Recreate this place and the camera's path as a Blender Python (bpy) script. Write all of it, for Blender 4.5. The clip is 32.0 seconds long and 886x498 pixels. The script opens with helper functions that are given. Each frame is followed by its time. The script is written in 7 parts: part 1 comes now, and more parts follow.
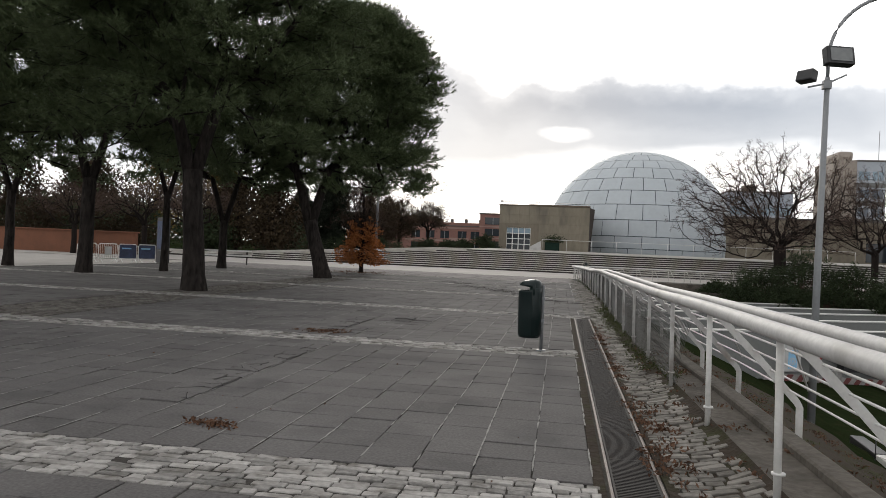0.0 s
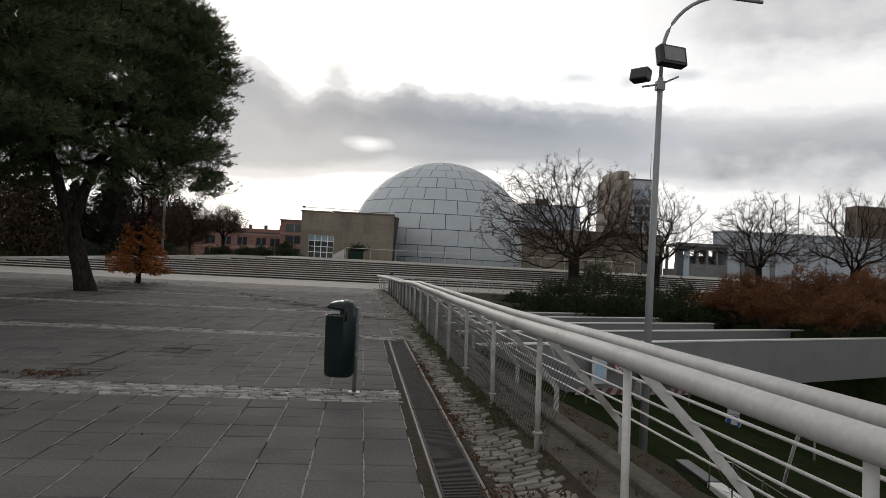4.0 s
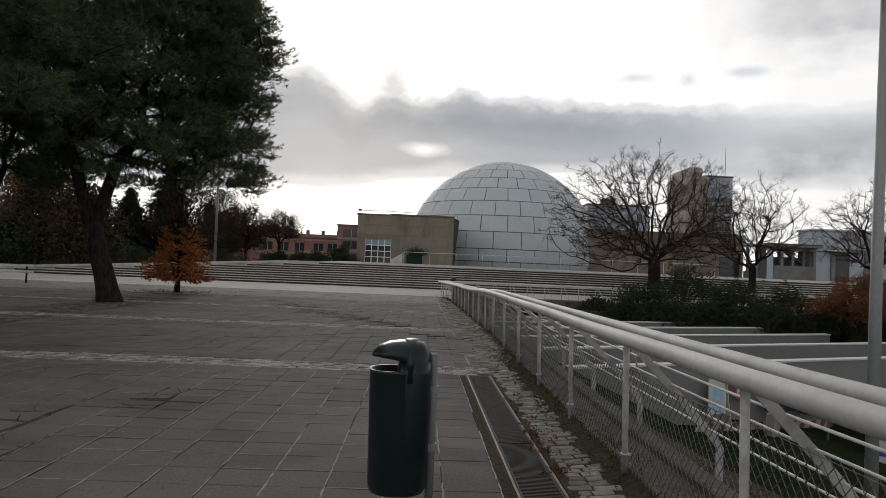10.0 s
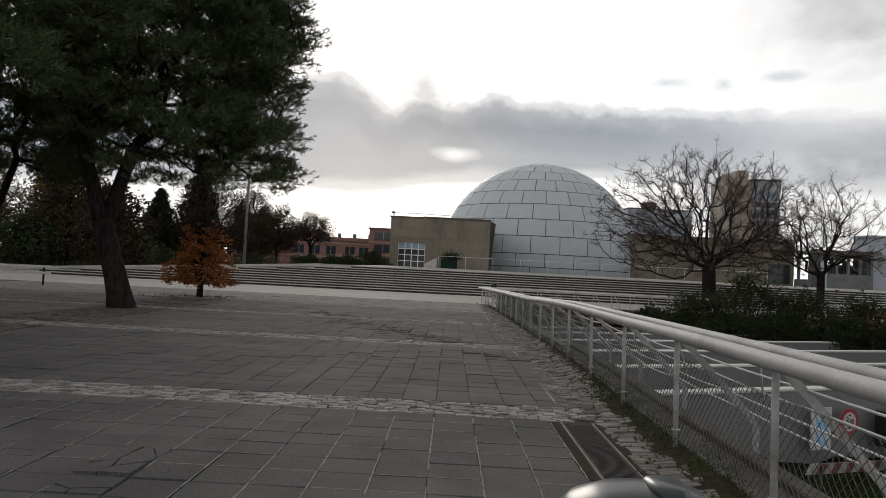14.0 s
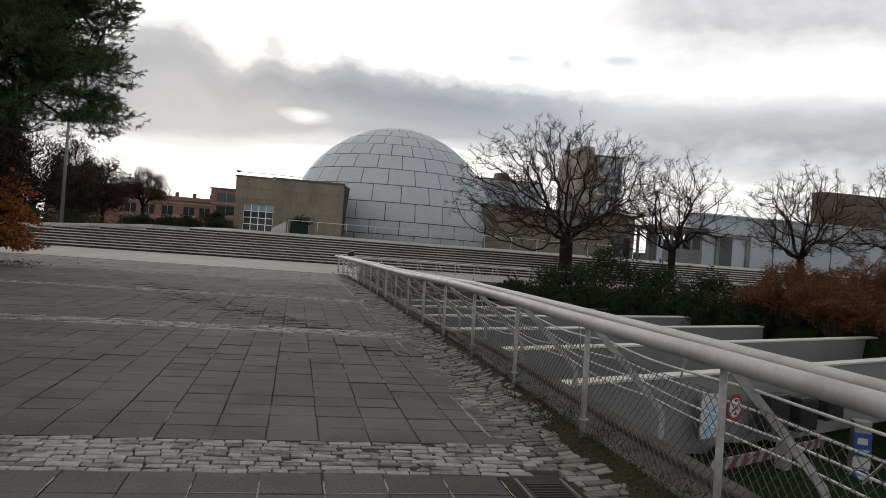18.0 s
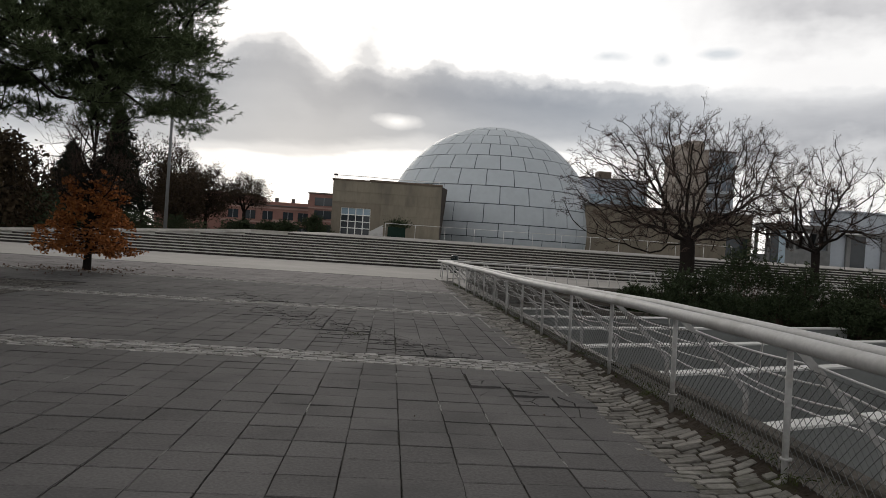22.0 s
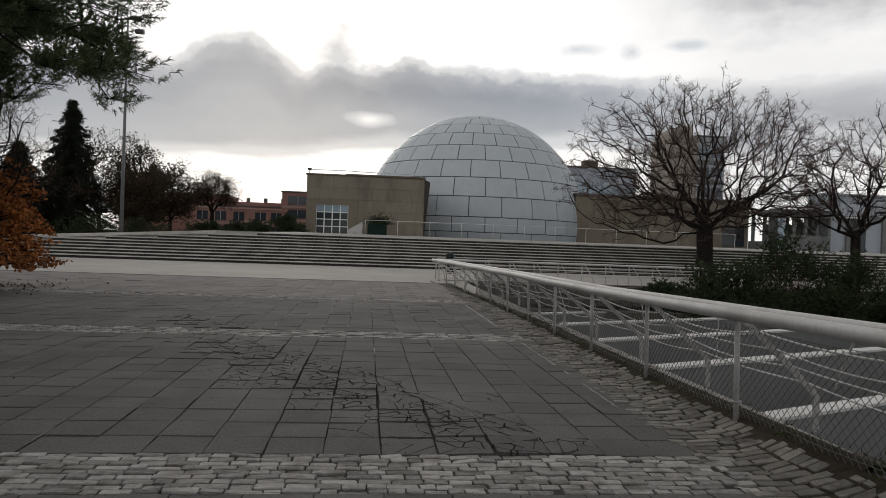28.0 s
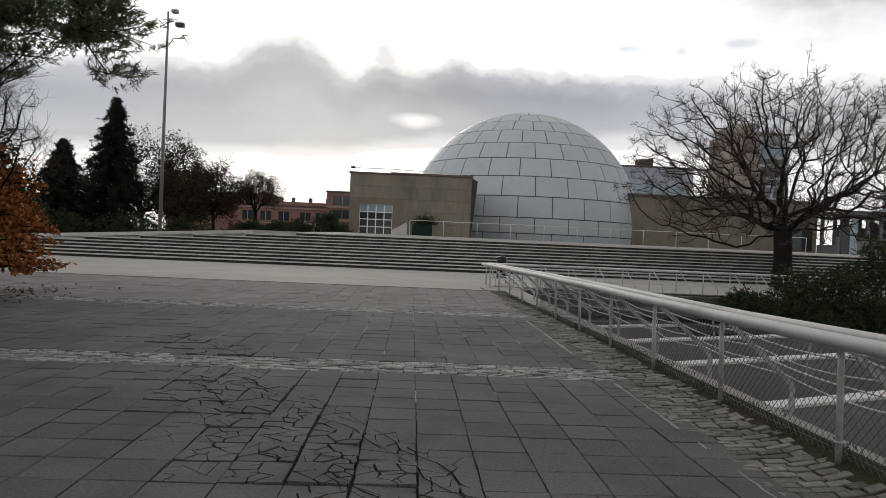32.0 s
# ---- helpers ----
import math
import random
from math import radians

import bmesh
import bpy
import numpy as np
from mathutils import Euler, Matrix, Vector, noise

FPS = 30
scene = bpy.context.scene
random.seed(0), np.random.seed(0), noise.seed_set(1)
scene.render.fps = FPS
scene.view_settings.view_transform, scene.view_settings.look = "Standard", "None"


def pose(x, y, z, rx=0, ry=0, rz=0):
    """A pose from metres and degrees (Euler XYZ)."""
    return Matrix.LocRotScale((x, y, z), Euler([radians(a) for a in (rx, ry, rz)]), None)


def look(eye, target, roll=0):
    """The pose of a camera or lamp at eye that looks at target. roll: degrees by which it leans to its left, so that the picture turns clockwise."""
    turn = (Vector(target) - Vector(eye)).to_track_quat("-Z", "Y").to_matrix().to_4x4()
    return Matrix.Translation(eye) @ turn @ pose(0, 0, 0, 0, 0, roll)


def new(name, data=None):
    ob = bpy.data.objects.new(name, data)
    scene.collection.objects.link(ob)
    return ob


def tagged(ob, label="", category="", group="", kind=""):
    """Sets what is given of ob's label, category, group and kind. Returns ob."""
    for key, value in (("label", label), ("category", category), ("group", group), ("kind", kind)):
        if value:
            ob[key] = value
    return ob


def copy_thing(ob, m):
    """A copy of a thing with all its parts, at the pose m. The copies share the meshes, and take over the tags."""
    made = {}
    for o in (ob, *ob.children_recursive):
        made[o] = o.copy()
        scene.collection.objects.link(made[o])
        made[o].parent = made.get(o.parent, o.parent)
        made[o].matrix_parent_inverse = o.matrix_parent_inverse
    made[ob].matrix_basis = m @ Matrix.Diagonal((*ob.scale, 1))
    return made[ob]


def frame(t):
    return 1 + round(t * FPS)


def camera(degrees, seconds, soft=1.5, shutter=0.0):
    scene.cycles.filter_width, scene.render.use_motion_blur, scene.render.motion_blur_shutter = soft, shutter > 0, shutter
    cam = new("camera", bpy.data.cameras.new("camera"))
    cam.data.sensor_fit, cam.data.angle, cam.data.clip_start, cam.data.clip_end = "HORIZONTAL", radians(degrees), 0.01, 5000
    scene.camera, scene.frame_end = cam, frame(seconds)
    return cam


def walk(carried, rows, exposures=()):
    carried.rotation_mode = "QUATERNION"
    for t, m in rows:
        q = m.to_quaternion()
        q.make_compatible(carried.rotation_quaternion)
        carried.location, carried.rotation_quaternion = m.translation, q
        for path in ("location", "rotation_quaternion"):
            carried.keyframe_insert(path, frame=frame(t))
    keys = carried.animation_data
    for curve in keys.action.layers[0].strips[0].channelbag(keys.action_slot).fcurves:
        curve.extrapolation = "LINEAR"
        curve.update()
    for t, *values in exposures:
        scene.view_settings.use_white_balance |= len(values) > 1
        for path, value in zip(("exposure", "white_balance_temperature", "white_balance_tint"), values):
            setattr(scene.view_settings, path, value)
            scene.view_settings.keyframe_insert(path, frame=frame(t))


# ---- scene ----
cam = camera(63.6, 32.0, soft=0.5)
PATH = [
    (0, (-0.28, -0.569, 1.539), (-0.606, 1.404, 1.54), 2.5),
    (0.5, (-0.336, -0.226, 1.584), (-0.342, 1.774, 1.591), 0.7),
    (1, (-0.357, 0.149, 1.599), (-0.298, 2.149, 1.591), 3.0),
    (1.5, (-0.452, 0.517, 1.587), (-0.372, 2.516, 1.577), 1.1),
    (2, (-0.484, 0.823, 1.616), (-0.431, 2.823, 1.645), -0.4),
    (2.5, (-0.44, 1.155, 1.626), (-0.277, 3.147, 1.676), 1.1),
    (3, (-0.461, 1.553, 1.616), (-0.326, 3.547, 1.69), 0.8),
    (3.5, (-0.485, 1.792, 1.6), (-0.299, 3.782, 1.663), 1.6),
    (5.5, (-0.554, 3.299, 1.589), (-0.328, 5.286, 1.569), 4.6),
    (6, (-0.564, 3.72, 1.588), (-0.298, 5.702, 1.536), 2.8),
    (6.5, (-0.521, 4.094, 1.585), (-0.34, 6.084, 1.646), 2.2),
    (7, (-0.536, 4.433, 1.599), (-0.296, 6.418, 1.632), 2.9),
    (7.5, (-0.491, 4.812, 1.613), (-0.209, 6.789, 1.708), 1.3),
    (8, (-0.432, 5.116, 1.588), (-0.264, 7.108, 1.664), 5.8),
    (8.5, (-0.473, 5.542, 1.573), (-0.297, 7.532, 1.64), 3.7),
    (9, (-0.56, 5.824, 1.553), (-0.51, 7.823, 1.539), 3.4),
    (9.5, (-0.578, 6.152, 1.564), (-0.626, 8.15, 1.518), 3.0),
    (10, (-0.639, 6.488, 1.565), (-0.578, 8.487, 1.62), 2.4),
    (10.5, (-0.687, 6.868, 1.549), (-0.591, 8.865, 1.61), 1.5),
    (11, (-0.667, 7.242, 1.531), (-0.598, 9.24, 1.57), 4.2),
    (11.5, (-0.765, 7.597, 1.536), (-0.657, 9.594, 1.567), 3.1),
    (12, (-0.858, 7.923, 1.517), (-0.804, 9.922, 1.522), 2.9),
    (12.5, (-0.952, 8.217, 1.538), (-0.97, 10.216, 1.542), 4.0),
    (13, (-1.094, 8.576, 1.555), (-1.135, 10.574, 1.628), 2.7),
    (13.5, (-1.1, 8.971, 1.55), (-1.131, 10.969, 1.632), 2.8),
    (15.5, (-1.415, 10.421, 1.566), (-1.318, 12.418, 1.522), 3.6),
    (16, (-1.442, 10.794, 1.596), (-1.131, 12.77, 1.549), 2.4),
    (16.5, (-1.432, 11.111, 1.589), (-1.108, 13.084, 1.547), 3.3),
    (17, (-1.505, 11.503, 1.591), (-1.065, 13.453, 1.54), 2.5),
    (17.5, (-1.529, 11.877, 1.563), (-1.097, 13.828, 1.493), 2.5),
    (18, (-1.539, 12.22, 1.614), (-1.136, 14.179, 1.611), 4.3),
    (18.5, (-1.566, 12.596, 1.617), (-1.195, 14.561, 1.65), 3.2),
    (19, (-1.536, 12.944, 1.617), (-1.287, 14.927, 1.68), 0.6),
    (19.5, (-1.552, 13.295, 1.589), (-1.384, 15.287, 1.662), 2.2),
    (20, (-1.596, 13.683, 1.585), (-1.382, 15.671, 1.588), 0.3),
    (20.5, (-1.669, 14.038, 1.601), (-1.588, 16.036, 1.607), 0.7),
    (21, (-1.744, 14.498, 1.586), (-1.637, 16.495, 1.578), 1.3),
    (21.5, (-1.78, 14.871, 1.578), (-1.556, 16.859, 1.555), 1.8),
    (22, (-1.831, 15.24, 1.593), (-1.684, 17.234, 1.579), 3.8),
    (22.5, (-1.932, 15.602, 1.599), (-1.802, 17.597, 1.598), 1.4),
    (23, (-1.939, 16.019, 1.592), (-1.82, 18.016, 1.565), 3.3),
    (23.5, (-1.972, 16.366, 1.575), (-1.98, 18.366, 1.599), 3.2),
    (24, (-2.061, 16.697, 1.61), (-1.943, 18.694, 1.65), 1.6),
    (24.5, (-2.111, 17.054, 1.585), (-2.051, 19.052, 1.523), 3.0),
    (25, (-2.222, 17.425, 1.598), (-2.141, 19.423, 1.656), 3.3),
    (25.5, (-2.381, 17.799, 1.623), (-2.289, 19.797, 1.641), 4.3),
    (27.5, (-2.209, 19.76, 1.54), (-2.133, 21.759, 1.573), 2.2),
    (28, (-2.232, 20.137, 1.536), (-2.019, 22.125, 1.516), 2.1),
    (28.5, (-2.186, 20.495, 1.545), (-2.038, 22.489, 1.559), 3.3),
    (29, (-2.163, 20.822, 1.532), (-1.964, 22.811, 1.575), 3.4),
    (29.5, (-2.162, 21.151, 1.559), (-1.938, 23.138, 1.618), 0.2),
    (30, (-2.077, 21.509, 1.543), (-1.856, 23.497, 1.567), 2.7),
    (30.5, (-2.085, 21.87, 1.562), (-1.752, 23.841, 1.61), 1.6),
    (31, (-2.078, 22.207, 1.53), (-1.813, 24.189, 1.542), 1.4),
    (31.5, (-2.06, 22.581, 1.54), (-1.834, 24.568, 1.499), 3.1),
    (32, (-2.179, 22.935, 1.562), (-2.091, 24.933, 1.54), 2.5),
]
walk(cam, [(t, look(eye, target, roll)) for t, eye, target, roll in PATH],
     [(0.0, 0.52), (0.6, 0.22), (1.5, 0.0), (3.0, -0.1), (4.5, -0.03), (6.0, 0.02), (8.0, -0.33), (10.0, -0.08), (12.0, -0.16), (16.0, 0.02), (18.0, 0.03), (20.0, -0.18), (23.0, -0.05), (24.0, -0.2), (25.0, -0.12), (28.0, -0.18), (29.0, -0.06), (30.0, -0.27), (31.0, -0.12), (32.0, 0.04)])

# ---- world, sun, exposure ----
SUN_EL, SUN_AZ = 16.0, -6.0   # degrees above the horizon; from +y towards +x
world = bpy.data.worlds.new("overcast_sky")
scene.world = world
world.use_nodes = True
wn, wl = world.node_tree.nodes, world.node_tree.links
wn.clear()
w_out = wn.new("ShaderNodeOutputWorld")
w_bg = wn.new("ShaderNodeBackground")
w_bg.inputs[1].default_value = 0.1
w_sky = wn.new("ShaderNodeTexSky")
w_sky.sky_type = 'NISHITA'
w_sky.sun_disc = False
w_sky.sun_elevation = radians(SUN_EL)
w_sky.sun_rotation = radians(SUN_AZ)
w_co = wn.new("ShaderNodeTexCoord")
w_sep = wn.new("ShaderNodeSeparateXYZ")
wl.new(w_co.outputs["Generated"], w_sep.inputs[0])


def wmath(op, a, b=None, c=None, clamp=False):
    n = wn.new("ShaderNodeMath")
    n.operation, n.use_clamp = op, clamp
    for i, v in enumerate((a, b, c)):
        if v is None:
            continue
        if isinstance(v, (int, float)):
            n.inputs[i].default_value = v
        else:
            wl.new(v, n.inputs[i])
    return n.outputs[0]


def wramp(fac, stops):
    r = wn.new("ShaderNodeValToRGB")
    r.color_ramp.interpolation = 'LINEAR' if len(stops) > 6 else 'EASE'
    for i, (p, c) in enumerate(stops):
        e = r.color_ramp.elements[i] if i < 2 else r.color_ramp.elements.new(p)
        e.position, e.color = p, (*c, 1) if isinstance(c, tuple) else (c, c, c, 1)
    wl.new(fac, r.inputs[0])
    return r.outputs[0]


# a grey cloud bank lies over a bright rim; az and z place the clouds in the sky
w_z = w_sep.outputs[2]
w_az = wmath('ARCTAN2', w_sep.outputs[0], w_sep.outputs[1])


def wfield(ka, kz, detail, offset, rough=0.55):
    """Cloud noise over azimuth and height."""
    c = wn.new("ShaderNodeCombineXYZ")
    wl.new(wmath('MULTIPLY', w_az, ka), c.inputs[0])
    wl.new(wmath('MULTIPLY', w_z, kz), c.inputs[1])
    c.inputs[2].default_value = offset
    n = wn.new("ShaderNodeTexNoise")
    n.inputs["Scale"].default_value, n.inputs["Detail"].default_value = 1.0, detail
    n.inputs["Roughness"].default_value = rough
    wl.new(c.outputs[0], n.inputs[0])
    return wmath('SUBTRACT', n.outputs[0], 0.5)


w_billow, w_fine, w_soft, w_streak = wfield(26, 36, 3, 3.3, 0.5), wfield(60, 90, 5, 4.2, 0.55), wfield(8, 24, 4, 9.1), wfield(4.5, 20, 5, 14.6, 0.55)
w_side = wmath('DIVIDE', wmath('ADD', w_az, 0.5), 1.5, clamp=True)


def waz(stops):
    """A value that changes with the azimuth: (radians, value) pairs from -0.5 to 1.0."""
    return wramp(w_side, [((a + 0.5) / 1.5, v) for a, v in stops])


def wpuff(az, z, ra, rz, rough, inner, outer):
    """A small cloud or gap: 1 at its heart, 0 outside, with a ragged rim."""
    d1, d2 = wmath('DIVIDE', wmath('SUBTRACT', w_az, az), ra), wmath('DIVIDE', wmath('SUBTRACT', w_z, z), rz)
    d = wmath('ADD', wmath('SQRT', wmath('ADD', wmath('MULTIPLY', d1, d1), wmath('MULTIPLY', d2, d2))), wmath('MULTIPLY', w_billow, rough))
    return wmath('SUBTRACT', 1.0, wmath('SMOOTH_MIN', wmath('DIVIDE', wmath('SUBTRACT', d, inner), outer - inner, clamp=True), 1.0, 0.1), clamp=True)


def wcolour(fac, a, b):
    m = wn.new("ShaderNodeMix")
    m.data_type = 'RGBA'
    for v, i in ((fac, 0), (a, 6), (b, 7)):
        if isinstance(v, tuple):
            m.inputs[i].default_value = (*v, 1)
        else:
            wl.new(v, m.inputs[i])
    return m.outputs[2]


# the bank: a billowing top and a soft foot
w_edge = waz([(-0.5, 0.2), (-0.26, 0.225), (-0.215, 0.256), (-0.17, 0.264), (-0.14, 0.254), (-0.115, 0.230), (-0.088, 0.224), (-0.07, 0.236), (-0.045, 0.243), (-0.02, 0.233), (0.02, 0.237), (0.048, 0.250), (0.085, 0.24), (0.15, 0.237), (0.25, 0.231), (0.33, 0.226), (0.40, 0.223), (0.48, 0.22), (1.0, 0.21)])
w_edge = wmath('ADD', w_edge, wmath('ADD', wmath('MULTIPLY', w_billow, 0.022), wmath('MULTIPLY', w_fine, 0.013)))
w_deep = wmath('SUBTRACT', w_edge, w_z)
w_foot = waz([(-0.5, 0.09), (-0.3, 0.103), (-0.15, 0.108), (-0.09, 0.117), (-0.03, 0.126), (0.03, 0.134), (0.12, 0.137), (0.2, 0.139), (0.3, 0.143), (0.42, 0.125), (1.0, 0.1)])
w_over = wmath('ADD', wmath('SUBTRACT', w_z, w_foot), wmath('MULTIPLY', w_soft, 0.03))
w_bank = wmath('MULTIPLY', wramp(wmath('ADD', wmath('MULTIPLY', w_deep, 20), 0.2), [(0.0, 0.0), (0.1, 0.0), (0.3, 0.55), (0.55, 0.9), (1.0, 1.0)]), wramp(wmath('ADD', wmath('MULTIPLY', w_over, 12), 0.2), [(0.0, 0.0), (0.06, 0.0), (0.2, 0.6), (0.42, 0.95), (1.0, 1.0)]))
w_bank = wmath('MULTIPLY', w_bank, waz([(-0.5, 0.95), (-0.12, 0.95), (0.0, 1.0), (0.25, 0.97), (0.36, 0.88), (0.5, 0.35), (1.0, 0.2)]))
w_bank = wmath('MAXIMUM', w_bank, wmath('MULTIPLY', wpuff(-0.047, 0.246, 0.024, 0.031, 2.4, 0.3, 1.25), 0.6))
# its heavy blue-grey core under the top, paler streaks below
w_core = wramp(wmath('ADD', wmath('MULTIPLY', w_deep, 7), wmath('MULTIPLY', w_soft, 0.35)), [(0.0, 0.25), (0.06, 0.55), (0.2, 1.0), (0.36, 0.85), (0.52, 0.42), (1.0, 0.34)])
w_core = wmath('ADD', wmath('MULTIPLY', w_core, waz([(-0.5, 0.6), (-0.2, 0.62), (-0.08, 0.78), (0.04, 1.0), (0.2, 0.92), (0.33, 0.7), (0.5, 0.5), (1.0, 0.5)])), wmath('ADD', wmath('MULTIPLY', w_streak, 0.7), wmath('MULTIPLY', w_billow, 0.3)), clamp=True)
# the sun shines through one thin place
w_gap = wpuff(-0.001, 0.1645, 0.025, 0.0078, 1.3, 0.15, 1.55)
w_glow = wpuff(-0.001, 0.163, 0.1, 0.03, 0.8, 0.1, 1.3)
w_core = wmath('MULTIPLY', w_core, wmath('SUBTRACT', 1.0, wmath('MULTIPLY', w_glow, 0.6)))
w_bank = wmath('MULTIPLY', w_bank, wmath('SUBTRACT', 1.0, wmath('MULTIPLY', w_gap, 0.75)))
# towards +x the bank breaks up into layers
w_layer_z = wmath('ADD', w_z, wmath('ADD', wmath('MULTIPLY', w_streak, 0.075), wmath('MULTIPLY', w_billow, 0.04)))
w_layer = wramp(wmath('MULTIPLY', w_layer_z, 2), [(0.0, 0.1), (0.2, 0.2), (0.26, 0.45), (0.33, 0.85), (0.38, 0.6), (0.43, 0.22), (0.49, 0.18), (0.545, 0.36), (0.6, 0.62), (0.7, 0.68), (1.0, 0.6)])
w_layer = wmath('MULTIPLY', w_layer, wmath('ADD', waz([(-0.5, 0.0), (0.29, 0.0), (0.4, 0.55), (0.5, 1.0), (1.0, 1.05)]), wmath('ADD', wmath('MULTIPLY', w_soft, 0.7), wmath('MULTIPLY', w_billow, 0.5))), clamp=True)
w_layer = wmath('MULTIPLY', w_layer, waz([(-0.5, 0.0), (0.25, 0.0), (0.36, 0.55), (0.48, 1.0), (1.0, 1.0)]))
w_small = wmath('MAXIMUM', wmath('MAXIMUM', wpuff(0.354, 0.257, 0.014, 0.011, 1.6, 0.3, 1.3), wpuff(0.283, 0.262, 0.026, 0.008, 1.8, 0.3, 1.4)), wpuff(0.425, 0.263, 0.024, 0.006, 1.8, 0.3, 1.4))
w_mix = wcolour(wmath('MULTIPLY', w_layer, 1.1, clamp=True), (12.4, 12.2, 12.0), (4.72, 4.66, 4.85))
w_mix = wcolour(wmath('MULTIPLY', w_small, 0.7), w_mix, (6.2, 6.7, 7.2))
w_mix = wcolour(w_bank, w_mix, wcolour(w_core, (4.4, 4.66, 5.1), (2.65, 2.98, 3.55)))
# unseen thick cloud added overhead to dim level surfaces, thinner towards the rim
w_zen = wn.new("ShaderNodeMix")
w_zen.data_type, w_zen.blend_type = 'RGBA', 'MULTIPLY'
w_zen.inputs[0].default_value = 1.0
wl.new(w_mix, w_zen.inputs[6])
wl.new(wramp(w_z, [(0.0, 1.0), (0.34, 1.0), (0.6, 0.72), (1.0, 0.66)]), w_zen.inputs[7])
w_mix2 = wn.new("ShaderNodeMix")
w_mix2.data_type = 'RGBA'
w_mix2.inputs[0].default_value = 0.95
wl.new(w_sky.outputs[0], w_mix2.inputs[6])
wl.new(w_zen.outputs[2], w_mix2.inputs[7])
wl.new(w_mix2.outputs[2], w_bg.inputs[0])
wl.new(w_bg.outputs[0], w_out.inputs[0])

sun_data = bpy.data.lights.new("sun", 'SUN')
sun_data.energy, sun_data.angle, sun_data.color = 0.6, radians(14), (1.0, 0.93, 0.84)
sun = new("sun", sun_data)
sun_dir = Vector((math.sin(radians(SUN_AZ)) * math.cos(radians(SUN_EL)), math.cos(radians(SUN_AZ)) * math.cos(radians(SUN_EL)), math.sin(radians(SUN_EL))))
sun.matrix_world = look(sun_dir * 100, (0, 0, 0))


# ---- materials ----
def material(name, base, rough=0.85, scale=6.0, var=0.25, fine=60.0, bump=0.3, depth=0.01, metal=0.0, second=None, amount=0.5, rand=0.0, island=0.0, stretch=(1, 1, 1), spec=0.5):
    """Base colour broken up at two scales, optional stain colour, per-object or per-island shift, and relief."""
    m = bpy.data.materials.new(name)
    m.use_nodes = True
    n, l = m.node_tree.nodes, m.node_tree.links
    b = n["Principled BSDF"]
    b.inputs["Roughness"].default_value, b.inputs["Metallic"].default_value = rough, metal
    b.inputs["Specular IOR Level"].default_value = spec
    geo = n.new("ShaderNodeNewGeometry")
    mp = n.new("ShaderNodeMapping")
    mp.inputs["Scale"].default_value = stretch
    l.new(geo.outputs["Position"], mp.inputs[0])
    big, small = n.new("ShaderNodeTexNoise"), n.new("ShaderNodeTexNoise")
    for t, s, d in ((big, scale / 10, 5), (small, fine / 4, 4)):
        t.inputs["Scale"].default_value, t.inputs["Detail"].default_value = s, d
        l.new(mp.outputs[0], t.inputs[0])
    add = n.new("ShaderNodeMath")
    add.operation = 'ADD'
    l.new(big.outputs[0], add.inputs[0])
    l.new(small.outputs[0], add.inputs[1])
    fac = add.outputs[0]
    extra = None
    if rand:
        oi = n.new("ShaderNodeObjectInfo")
        extra, k = oi.outputs["Random"], rand
    if island:
        extra, k = geo.outputs["Random Per Island"], island
    if extra is not None:
        mu = n.new("ShaderNodeMath")
        mu.operation = 'MULTIPLY_ADD'
        l.new(extra, mu.inputs[0])
        mu.inputs[1].default_value = k
        l.new(fac, mu.inputs[2])
        su = n.new("ShaderNodeMath")
        su.operation = 'SUBTRACT'
        l.new(mu.outputs[0], su.inputs[0])
        su.inputs[1].default_value = k / 2
        fac = su.outputs[0]
    mr = n.new("ShaderNodeMapRange")
    mr.inputs[1].default_value, mr.inputs[2].default_value = 0.55, 1.45
    mr.inputs[3].default_value, mr.inputs[4].default_value = 1 - var, 1 + var
    mr.clamp = False
    l.new(fac, mr.inputs[0])
    mul = n.new("ShaderNodeMix")
    mul.data_type, mul.blend_type = 'RGBA', 'MULTIPLY'
    mul.inputs[0].default_value = 1.0
    mul.inputs[6].default_value = (*base, 1)
    l.new(mr.outputs[0], mul.inputs[7])
    col = mul.outputs[2]
    if second:
        st = n.new("ShaderNodeTexNoise")
        st.inputs["Scale"].default_value, st.inputs["Detail"].default_value = scale / 4, 7
        l.new(mp.outputs[0], st.inputs[0])
        rp = n.new("ShaderNodeMapRange")
        rp.inputs[1].default_value, rp.inputs[2].default_value = 0.5, 0.72
        rp.inputs[4].default_value = amount
        l.new(st.outputs[0], rp.inputs[0])
        mx = n.new("ShaderNodeMix")
        mx.data_type = 'RGBA'
        l.new(rp.outputs[0], mx.inputs[0])
        l.new(col, mx.inputs[6])
        mx.inputs[7].default_value = (*second, 1)
        col = mx.outputs[2]
    l.new(col, b.inputs["Base Color"])
    if bump:
        bp = n.new("ShaderNodeBump")
        bp.inputs["Strength"].default_value, bp.inputs["Distance"].default_value = bump, depth
        l.new(small.outputs[0], bp.inputs["Height"])
        l.new(bp.outputs[0], b.inputs["Normal"])
    return m


